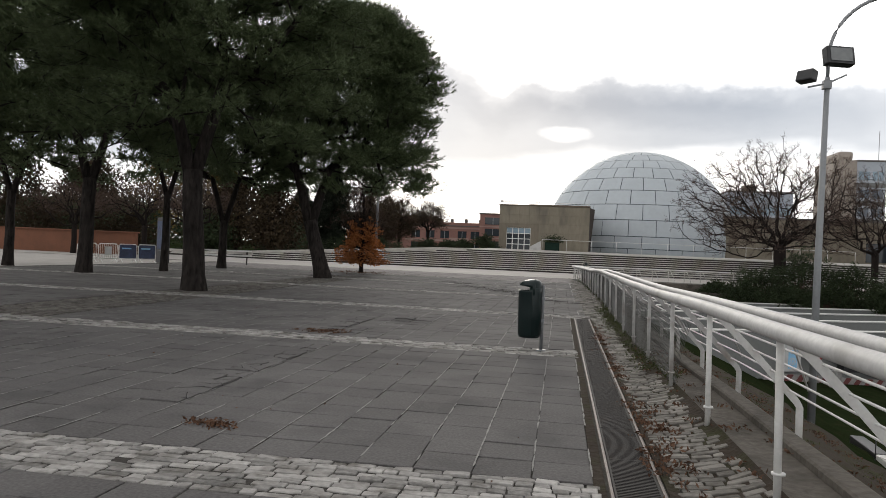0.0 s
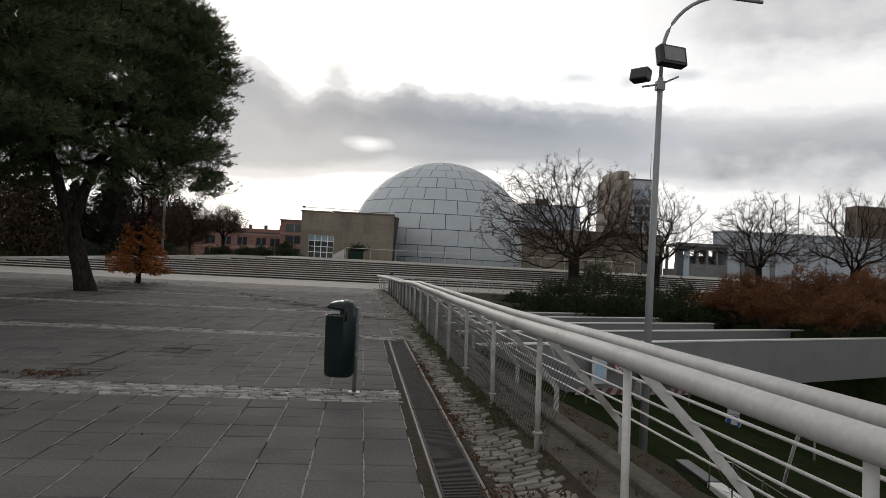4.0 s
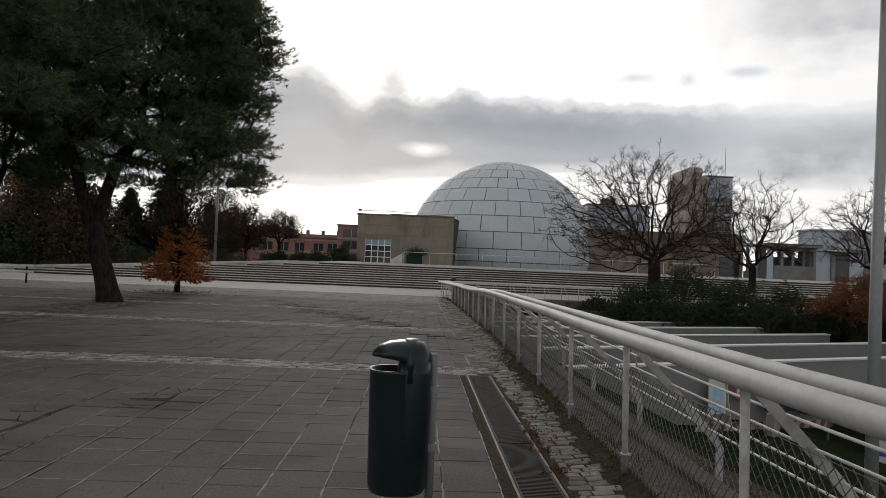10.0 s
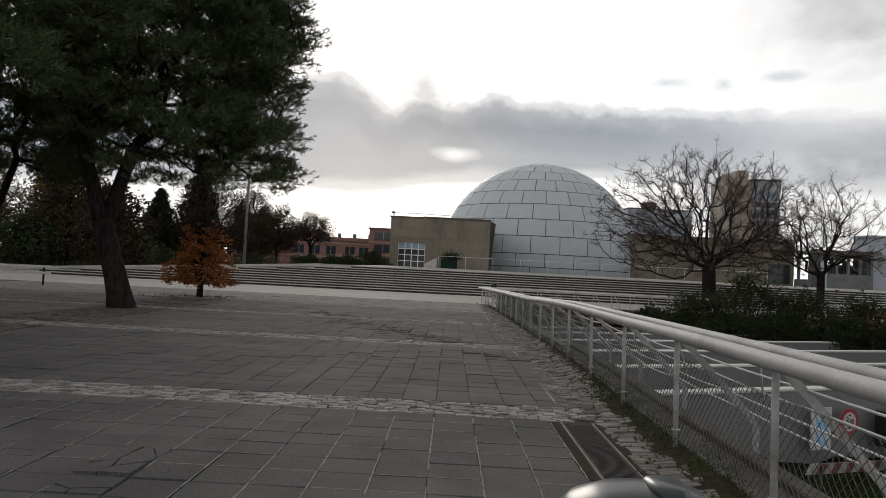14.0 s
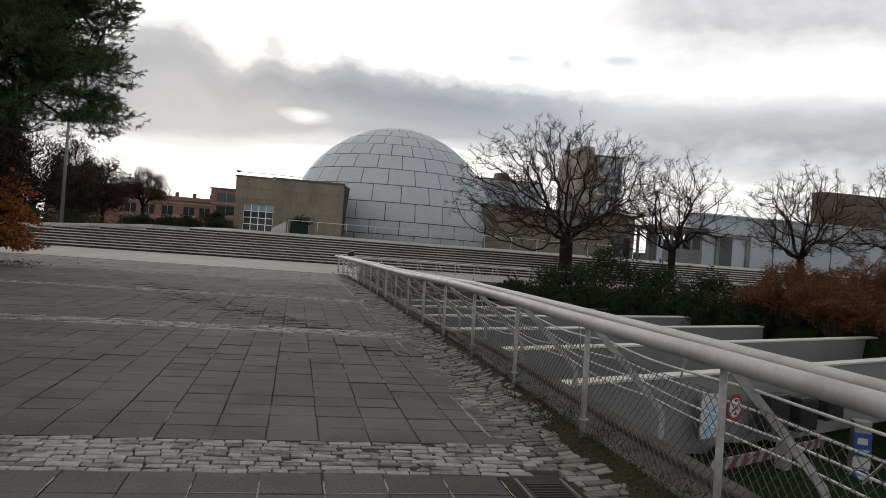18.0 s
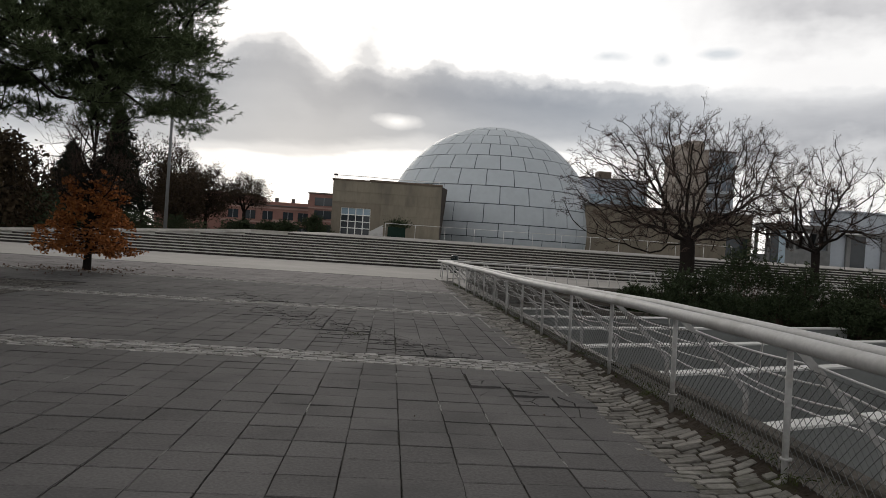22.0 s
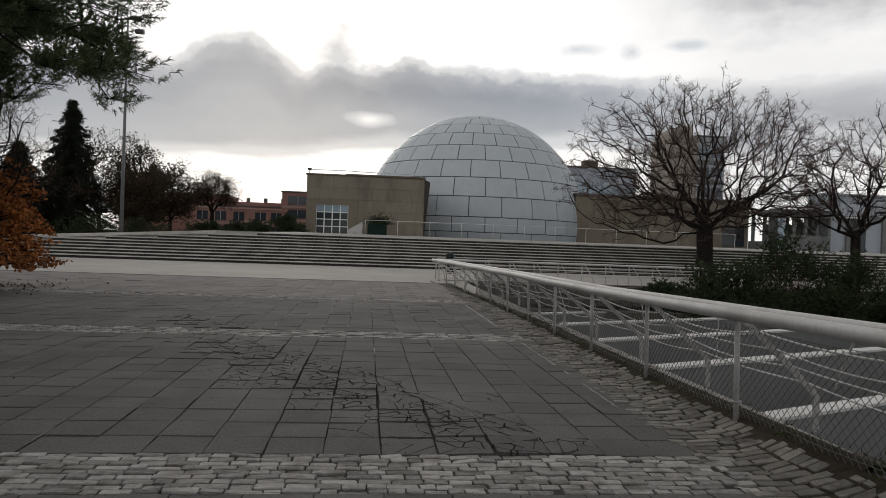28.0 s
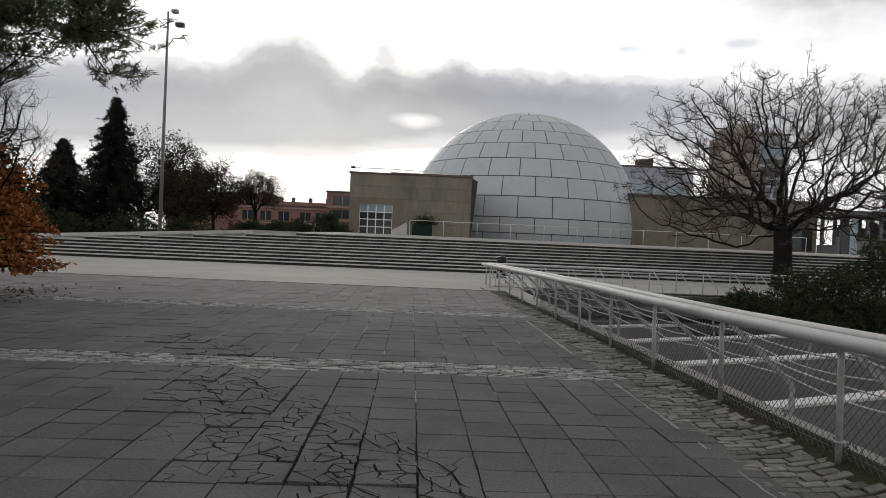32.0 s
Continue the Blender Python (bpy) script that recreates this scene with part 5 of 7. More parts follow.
def crown_tree(rs, start, points, trunk_r, tip_r, economy=0.35, power=0.5, limbs=(), shake=0.035):
    """Joins the points of a crown to one another from the trunk's head outwards. Returns (points, radii) lines."""
    pos, par, plen, ends = [np.array(start)], [-1], [0.0], []
    for limb in limbs:
        prev = 0
        for i, q in enumerate(limb):
            q = np.array(q)
            plen.append(plen[prev] + np.linalg.norm(q - pos[prev]))
            pos.append(q)
            par.append(prev)
            prev = len(pos) - 1
    order = sorted(points, key=lambda p: (Vector(p) - Vector(start)).length)
    for p in order:
        p = np.array(p)
        arr = np.array(pos)
        cost = np.linalg.norm(arr - p, axis=1) + economy * np.array(plen)
        k = int(cost.argmin())
        a = pos[k]
        d = np.linalg.norm(p - a)
        n = max(1, int(d / (0.7 if shake < 0.05 else 0.45)))
        prev = k
        bow = np.array((rs.gauss(0, 0.05), rs.gauss(0, 0.05), rs.uniform(-0.14, 0.02))) * d
        for i in range(1, n + 1):
            f = i / n
            q = a + (p - a) * f + bow * math.sin(math.pi * f) + (np.array((rs.gauss(0, 1), rs.gauss(0, 1), rs.gauss(0, 1))) * shake if i < n else 0)
            pos.append(q)
            par.append(prev)
            plen.append(plen[prev] + d / n)
            prev = len(pos) - 1
        ends.append(prev)
    load = [0] * len(pos)
    for e in ends:
        load[e] += 1
    for i in range(len(pos) - 1, 0, -1):
        load[par[i]] += load[i]
    rad = [min(trunk_r, tip_r * max(1, c) ** power) for c in load]
    kids = {}
    for i in range(1, len(pos)):
        kids.setdefault(par[i], []).append(i)
    lines, stack = [], [(0, c) for c in kids.get(0, [])]
    while stack:
        a, b = stack.pop()
        pts, rr = [Vector(pos[a]), Vector(pos[b])], [rad[b], rad[b]]
        while kids.get(b):
            ks = sorted(kids[b], key=lambda q: -load[q])
            stack += [(b, q) for q in ks[1:]]
            b = ks[0]
            pts.append(Vector(pos[b]))
            rr.append(rad[b])
        lines.append((pts, rr))
    return lines, [Vector(pos[e]) for e in ends]


def add_lines(t, lines, thick, bark, fine_name):
    """Heavy lines become limbs of their own, the rest one branchwork."""
    rest = []
    for pts, rr in lines:
        if rr[0] > thick:
            tubes("limb", [(pts, rr)], bark, t, 7)
        else:
            rest.append((pts, rr))
    o = tubes(fine_name, rest, bark, t, 4)
    o["kind"] = "stuff"


def twig_mesh(rs, ends, per, length, r, up=0.5, curl=0.5, heart=None):
    """Crooked three-sided twigs with a side shoot each, as arrays; with a heart given they grow away from it. Also returns the tips."""
    g = np.random.RandomState(rs.randint(0, 10 ** 6))
    e = np.repeat(np.array([tuple(q) for q in ends]), per, axis=0)
    n = len(e)
    lead = np.zeros((n, 3))
    if heart is not None:
        lead = e - np.array(tuple(heart))
        lead *= 0.9 / np.linalg.norm(lead, axis=1)[:, None]

    def unit(v):
        return v / np.linalg.norm(v, axis=1)[:, None]

    def rings(rows, radii):
        vs, ax = [], unit(rows[-1] - rows[0])
        u = unit(np.cross(ax, g.normal(0, 1, (n, 3))))
        w = np.cross(ax, u)
        for p, q in zip(rows, radii):
            vs += [p + u * q, p + (w * 0.87 - u * 0.5) * q, p - (w * 0.87 + u * 0.5) * q]
        k = len(vs)
        v = np.stack(vs, 1).reshape(-1, 3)
        f = np.array([(3 * i + j, 3 * i + (j + 1) % 3, 3 * i + 3 + (j + 1) % 3, 3 * i + 3 + j) for i in range(len(rows) - 1) for j in range(3)])
        return v, (np.arange(n)[:, None, None] * k + f[None]).reshape(-1, 4)

    d = unit(lead + g.normal(0, 1, (n, 3)) * (0.6, 0.6, 0.5))
    ln = length * g.uniform(0.5, 1.2, (n, 1))
    rows = [e + g.normal(0, 0.05, (n, 3))]
    for i in range(3):
        d = unit(d + g.normal(0, curl, (n, 3)) + (0, 0, up * 0.5))
        rows.append(rows[-1] + d * ln / 3)
    v, f = rings(rows, (r, r * 0.82, r * 0.65, r * 0.4))
    d = unit(d + g.normal(0, 0.9, (n, 3)))
    m = rows[2] + d * ln * 0.3
    v2, f2 = rings([rows[2], m], (r * 0.65, r * 0.35))
    d = unit(-d + g.normal(0, 0.9, (n, 3)) + lead)
    v3, f3 = rings([rows[1], rows[1] + d * ln * 0.34], (r * 0.7, r * 0.35))
    return np.concatenate([v, v2, v3]), np.concatenate([f, f2 + len(v), f3 + len(v) + len(v2)]), rows[-1]


def bare_tree(name, x, y, z, height, width, trunk_h, r, seed, label, group, n=300, per=7, leaves=2, skirt=-0.3, shift=0.0, twig=0.75, boughs=6, leaf_mat="twig", tip=0.016, leaf_size=0.04, ways=(), power=0.46, shoot=0.0085):
    """A bare tree; ways are the bends of its great limbs from the trunk's head, else boughs are spread by chance."""
    rs = random.Random(seed)
    t = thing(name, x, y, z, label, "tree", group)
    top = Vector((shift * 0.1, 0, trunk_h))
    tubes("trunk", [([Vector((0, 0, -0.4)), Vector((0, 0, 0.15)), Vector((0.03, 0, trunk_h * 0.5)), top, top + Vector((0.03, 0, 0.25))], [r * 1.5, r * 1.15, r, r * 0.98, r * 0.75])], M["bark_grey"], t, 10)
    cz = trunk_h + (height - trunk_h) * 0.30
    rx = width / 2 - 0.25
    limbs = []
    for way in ways:
        bends = [Vector((0, 0, 0))] + [Vector(q) for q in way]
        limb = []
        for i in range(1, 4 * (len(bends) - 1) + 1):
            j = min(len(bends) - 2, (i - 1) // 4)
            q = bends[j].lerp(bends[j + 1], i / 4 - j)
            limb.append(tuple(top + q + Vector((rs.gauss(0, 0.09), rs.gauss(0, 0.09), rs.gauss(0, 0.07)))))
        limbs.append(limb)
    for k in range(0 if ways else boughs):
        a = 2 * math.pi * (k + rs.uniform(-0.25, 0.25)) / boughs + seed
        lift = rs.choice((0.15, 0.5, 0.9, 1.3))
        reach = rx * rs.uniform(0.55, 0.75) * (1.0 if lift < 0.6 else 0.62)
        tip_p = Vector((math.cos(a) * reach + shift * 0.6, math.sin(a) * reach, trunk_h + (height - trunk_h) * (0.12 + 0.5 * lift / 1.3)))
        limb, m = [], 7
        for i in range(1, m + 1):
            f = i / m
            q = top.lerp(tip_p, f)
            q.z += math.sin(math.pi * f) * (-0.25 if lift < 0.6 else 0.2)
            limb.append(tuple(q + Vector((rs.gauss(0, 0.12), rs.gauss(0, 0.12), rs.gauss(0, 0.08)))))
        limbs.append(limb)
    pts = []
    while len(pts) < n:
        u = Vector((rs.gauss(0, 1), rs.gauss(0, 1), rs.gauss(0, 1))).normalized()
        if u.z < skirt:
            continue
        q = rs.uniform(0.08, 1.0) ** 0.4 * rs.uniform(0.86, 1.0)
        h = (height - cz - 0.25) if u.z > 0 else (cz - trunk_h * 0.35)
        lump = 0.92 + 0.08 * math.sin(math.atan2(u.y, u.x) * 4 + seed) + 0.05 * math.sin(u.z * 7 + u.x * 5 + seed)
        pts.append((u.x * q * rx * lump + shift, u.y * q * rx * lump, cz + u.z * q * h * lump))
    lines, ends = crown_tree(rs, top, pts, r * 0.72, tip, 0.5, power, limbs, 0.085)
    add_lines(t, lines, 0.055, M["bark_grey"], "branchwork")
    v, f, tips = twig_mesh(rs, ends, per, twig, shoot, 0.5, 0.95, Vector((shift * 0.5, 0, trunk_h)))
    array_mesh("twigwork", v, f, M["twig"], t)["kind"] = "stuff"
    if leaves:
        v, f = leaf_cloud(rs, tips, leaves, 0.07 if leaf_mat == "twig" else 0.22, leaf_size, 0.5)
        o = array_mesh("seed_fluff" if leaf_mat == "twig" else "dry_foliage", v, f, M[leaf_mat], t, "dry brown seed clusters" if leaf_mat == "twig" else "sparse dry brown leaves")
        o["kind"] = "stuff"
    return t


def pine(x, y, crown_r, z0, z1, trunk_r, seed, fork, label, shift=(0, 0), lobes=230, tufts=60, lean=-0.2, needle=0.15, stem_gap=0.28, per=9, skirt=0.72, width=0.015):
    """An umbrella pine: forked trunk, limbs, and flat boughs of needle tufts between the heights z0 and z1."""
    rs = random.Random(seed)
    t = thing("pine_tree", x, y, -0.03, label, "tree", "pines on the plaza")
    main = [Vector((0, 0, -0.3)), Vector((0, 0, 0.05)), Vector((lean * 0.16, 0, 0.5)), Vector((lean * 0.38, 0.02, fork * 0.4)), Vector((lean * 0.72, -0.03, fork * 0.72)), Vector((lean, 0, fork))]
    tubes("trunk", [(main, [trunk_r * 1.6, trunk_r * 1.3, trunk_r * 1.08, trunk_r * 0.98, trunk_r * 0.93, trunk_r * 0.92])], M["bark"], t, 14)
    boughs = []
    while len(boughs) < lobes:
        f = rs.random() ** 0.8
        if f < 0.16 and rs.random() < 0.25:
            continue
        a = rs.uniform(0, 2 * math.pi)
        prof = skirt + (1 - skirt) * min(1.0, f / 0.3) if f < 0.6 else math.sqrt(max(0.0, 1 - ((f - 0.6) / 0.42) ** 2))
        prof *= 0.93 + 0.07 * math.sin(a * 3 + seed + f * 5) + 0.06 * math.sin(a * 7 + f * 13)
        q = rs.uniform(0.05, 1.0) ** 0.36
        boughs.append(Vector((shift[0] + math.cos(a) * q * prof * crown_r, shift[1] + math.sin(a) * q * prof * crown_r, z0 + (z1 - z0) * f - (0.5 * q ** 3 if f < 0.3 else 0.0) + (rs.gauss(0, 0.3) if f < 0.15 else 0))))
    stems = [main[-1] + Vector((-stem_gap * 2.2, -0.3, 2.2)), main[-1] + Vector((stem_gap * 2.4, 0.3, 2.4))]
    for k, sh in enumerate(stems):
        tubes("stem", [([main[-1] - Vector((0, 0, 0.3)), main[-1].lerp(sh, 0.5) + Vector((0, 0, -0.12)), sh], [trunk_r * 0.72, trunk_r * 0.62, trunk_r * 0.55])], M["bark"], t, 10)
        mine = [tuple(b - Vector((0, 0, 0.12))) for i, b in enumerate(boughs) if (b.x > shift[0]) == (k == 1)]
        lines, e = crown_tree(rs, sh, mine, trunk_r * 0.5, 0.0115, 0.3, 0.5)
        add_lines(t, lines, 0.09, M["bark"], "branchwork")
    shoots, twigs = [], []
    for b in boughs:
        out = Vector((b.x - shift[0], b.y - shift[1], 0)).normalized()
        lr = crown_r * rs.uniform(0.12, 0.21) * (0.85 if crown_r > 4.5 else 1.0)
        for i in range(int(tufts * rs.uniform(0.7, 1.3))):
            d = Vector((rs.gauss(0, 1), rs.gauss(0, 1), rs.gauss(0, 0.5)))
            d = d.normalized() * lr * rs.uniform(0.3, 1.0)
            tip = b + Vector((d.x, d.y, d.z * 0.75)) + out * lr * 0.35
            h = (d.normalized() * 0.7 + out * 0.5 + Vector((0, 0, 0.5)) + Vector((rs.gauss(0, 0.25), rs.gauss(0, 0.25), rs.gauss(0, 0.2)))).normalized()
            shoots.append((tuple(tip), tuple(h)))
            if i % 12 == 0:
                twigs.append(([b - Vector((0, 0, 0.12)), tip], [0.014, 0.006]))
    tubes("twigwork", twigs, M["bark"], t, 3)["kind"] = "stuff"
    v, f = needle_tufts(rs, shoots, per, needle, width)
    array_mesh("crown", v, f, M["needles"], t, "dense dark green needle foliage")
    return t


# a row of pines beside the plaza
pine(-11.0, 19.2, 4.9, 4.7, 14.5, 0.31, 11, 3.6, "tall umbrella pine with a thick bark trunk and dense crown", (-0.5, 0.3), 1000, 52, -0.2, 0.17, 0.28, 10, 0.72, 0.0125)
pine(-10.95, 30.7, 4.15, 4.65, 13.0, 0.33, 12, 2.6, "umbrella pine with a forked leaning trunk", (0.1, 2.8), 1250, 44, -0.7, 0.15, 0.28, 15, 0.98, 0.0105)
pine(-19.0, 25.2, 4.8, 5.0, 12.5, 0.27, 13, 3.8, "umbrella pine with a dark trunk and dense crown", (0, 0), 440, 44, 0.1, 0.24, 0.28, 7, 0.72, 0.026)
pine(-18.3, 35.5, 4.0, 4.9, 10.5, 0.22, 14, 2.6, "slender pine with a forked trunk", (0, 0), 320, 40, 0.05, 0.24, 0.28, 7, 0.72, 0.026)
pine(-18.05, 29.4, 3.4, 5.6, 10.5, 0.16, 16, 3.6, "slender young pine with a thin trunk", (0, 0), 220, 40, 0.05, 0.24, 0.28, 7, 0.72, 0.026)
pine(-25.0, 28.2, 4.4, 4.6, 11.0, 0.2, 17, 3.4, "umbrella pine with a slim trunk", (-1, 0), 300, 40, 0.05, 0.24, 0.28, 7, 0.72, 0.026)
pine(-12.0, 9.0, 4.8, 6.2, 14.0, 0.32, 15, 4.0, "tall umbrella pine with a dense crown", (-1.4, 0.6), 640, 46, -0.2, 0.23, 0.28, 8, 0.72, 0.024)

GREAT = [((-2.2, 0.2, -0.9), (-4.4, 0.5, -0.4), (-6.6, 0.6, 0.3)), ((-1.3, -0.8, 1.5), (-3.5, -1.6, 3.9), (-5.9, -2.0, 4.8)), ((-1.2, 0.9, 2.2), (-2.2, 1.6, 5.2), (-3.2, 2.0, 6.9)),
         ((-0.4, -0.6, 3.0), (-0.8, -1.0, 6.6)), ((0.5, 0.6, 1.6), (1.7, 0.9, 4.4), (3.6, 1.2, 7.2)), ((1.4, -0.6, 1.1), (3.5, -1.3, 2.9), (6.3, -1.5, 4.6)),
         ((1.7, 0.8, 0.1), (4.2, 1.6, 0.5)), ((0.3, -2.4, 1.2), (-0.6, -5.2, 2.9)), ((0.4, 2.4, 1.6), (1.0, 5.2, 3.6)), ((-2.0, 2.2, 0.9), (-4.6, 4.2, 2.4)), ((1.3, 2.1, 3.0), (2.8, 3.2, 5.4)), ((-2.6, -2.0, 0.3), (-4.8, -3.4, 0.9))]
bare_tree("bare_tree", 16.3, 57.8, -0.1, 12.0, 17.4, 2.9, 0.44, 21, "wide bare deciduous tree with a dark trunk and drooping twigs", "bare trees behind the court", 1450, 5, 2, -0.85, -0.35, 0.55, 13, "twig", 0.013, 0.026, GREAT, 0.435, 0.0105)
for x, y, z, h, w, r, seed in ((20.4, 51.2, -0.9, 9.9, 8.6, 0.22, 22), (25.2, 46.2, -0.9, 9.2, 8.0, 0.21, 23), (31.0, 45.0, -0.8, 9.6, 8.4, 0.22, 24)):
    bare_tree("bare_tree", x, y, z, h, w, 3.3, r, seed, "bare deciduous tree with an open crown", "bare trees behind the court", 430, 5, 2, -0.5, 0.0, 0.46, 7, "twig", 0.0115, 0.026, (), 0.45, 0.009)



def shrub(name, x, y, z, w, d, h, mat, seed, label, group, n=500, size=0.07, per=10, fuzz=0.0, spread=0.5):
    """A shrub of leafy shoots in uneven clumps on bare stems."""
    rs = random.Random(seed)
    t = thing(name, x, y, z, label, "shrub", group)
    stems, shoots = [], []
    clumps = []
    for k in range(max(12, n // 14)):
        a, q = rs.uniform(0, 2 * math.pi), rs.uniform(0.05, 1.0) ** 0.55
        zz = rs.uniform(0.04, 1.0) ** 0.75
        prof = math.sqrt(max(0.06, 1 - max(0.0, zz - 0.3) ** 2 / 0.52))
        clumps.append(Vector((math.cos(a) * q * w / 2 * prof, math.sin(a) * q * d / 2 * prof, zz * h * rs.uniform(0.8, 1.08))))
        e = clumps[-1]
        stems.append(([Vector((e.x * 0.2, e.y * 0.2, -0.2)), Vector((e.x * 0.6, e.y * 0.6, e.z * 0.5)), e], [0.02, 0.014, 0.006]))
    cr = fuzz * 2.2 if fuzz else max(w, h) * 0.11
    for k in range(n):
        c = rs.choice(clumps)
        p = c + Vector((rs.gauss(0, cr * 0.6), rs.gauss(0, cr * 0.6), rs.gauss(0, cr * 0.5)))
        p.z = max(0.03, p.z)
        out = Vector((p.x, p.y, 0)).normalized() * (0.3 + spread) + Vector((rs.gauss(0, 0.4), rs.gauss(0, 0.4), rs.gauss(0.75 - spread * 0.7, 0.25)))
        shoots.append((tuple(p), tuple(out.normalized())))
    tubes("stemwork", stems, M["twig"], t, 3)["kind"] = "stuff"
    v, f = needle_tufts(rs, shoots, per, size * 2.2, size * 0.3)
    array_mesh("foliage", v, f, mat, t)
    return t


def feathery(name, x, y, z, w, d, h, mat, seed, label, group, stems=64, sprays=38):
    """A shrub of arching stems that carry fine drooping sprays."""
    rs = random.Random(seed)
    t = thing(name, x, y, z, label, "shrub", group)
    lines, shoots = [], []
    for k in range(stems):
        a, q = k * 2.4 + rs.gauss(0, 0.3), rs.uniform(0.05, 1.0) ** 0.6
        ax = Vector((math.cos(a) * w / 2, math.sin(a) * d / 2, 0))
        top = h * rs.uniform(0.62, 1.12) * (1.0 - 0.45 * q * q)
        pts = [Vector((ax.x * 0.12, ax.y * 0.12, -0.2)), ax * q * 0.42 + Vector((0, 0, top * 0.62)), ax * q * 0.8 + Vector((0, 0, top)), ax * q * rs.uniform(1.0, 1.3) + Vector((0, 0, top * rs.uniform(0.82, 0.97)))]
        lines.append((pts, [0.022, 0.015, 0.009, 0.004]))
        for i in range(sprays):
            f = rs.uniform(0.22, 1.0) ** 0.8 * 3
            j = min(2, int(f))
            p = pts[j].lerp(pts[j + 1], f - j) + Vector((rs.gauss(0, 0.17), rs.gauss(0, 0.17), rs.gauss(0, 0.15)))
            p.z = max(0.05, p.z)
            shoots.append((tuple(p), tuple((ax.normalized() * 0.5 + Vector((rs.gauss(0, 0.6), rs.gauss(0, 0.6), rs.gauss(0.25, 0.45)))).normalized())))
    tubes("stemwork", lines, M["twig"], t, 3)["kind"] = "stuff"
    v, f = needle_tufts(rs, shoots, 8, 0.24, 0.011)
    array_mesh("foliage", v, f, mat, t)
    return t


for i, (x, y, w, d, h) in enumerate([(9.6, 47.8, 2.6, 1.8, 1.3), (12.2, 47.6, 4.0, 2.4, 2.2), (14.8, 47.9, 4.6, 3, 3.4), (17.6, 47.4, 4.4, 3.0, 2.7), (20.3, 46.6, 4.4, 3.2, 2.5), (22.8, 45.6, 3.6, 3, 2.0), (11.0, 46.9, 3.0, 1.6, 0.9), (16.2, 46.6, 3.4, 2.0, 1.3), (18.9, 45.4, 3.4, 2.2, 1.2), (21.4, 44.4, 3.4, 2.2, 1.1), (13.6, 46.9, 3.2, 1.8, 1.1)]):
    shrub("evergreen_shrub", x, y, -1.5, w, d, h * 0.85 + 0.55, M["leaf_green"], 40 + i, "dark evergreen shrub at the edge of the court", "evergreen shrubs by the court", 1500, 0.075, 9, 0.0, 0.35)
for i, (x, y, w, d, h) in enumerate([(22.6, 43.5, 6.0, 4, 3.0), (26.5, 42.5, 6.0, 4.5, 3.2), (30.0, 42.0, 6, 5, 3.2), (34.0, 42.5, 6, 5, 3.0), (27.4, 38.6, 6, 4.4, 3.0), (32.5, 38.0, 6.5, 5, 3.2), (38.0, 41.0, 7, 5, 3.0), (22.6, 40.4, 4.6, 3.2, 2.2), (24.2, 36.6, 4.4, 3.2, 2.2)]):
    feathery("rust_shrub", x, y, ground_z(x, y), w, d, h, M["leaf_rust"], 60 + i, "rust-brown feathery winter shrub beside the court", "rust-brown shrubs by the court")


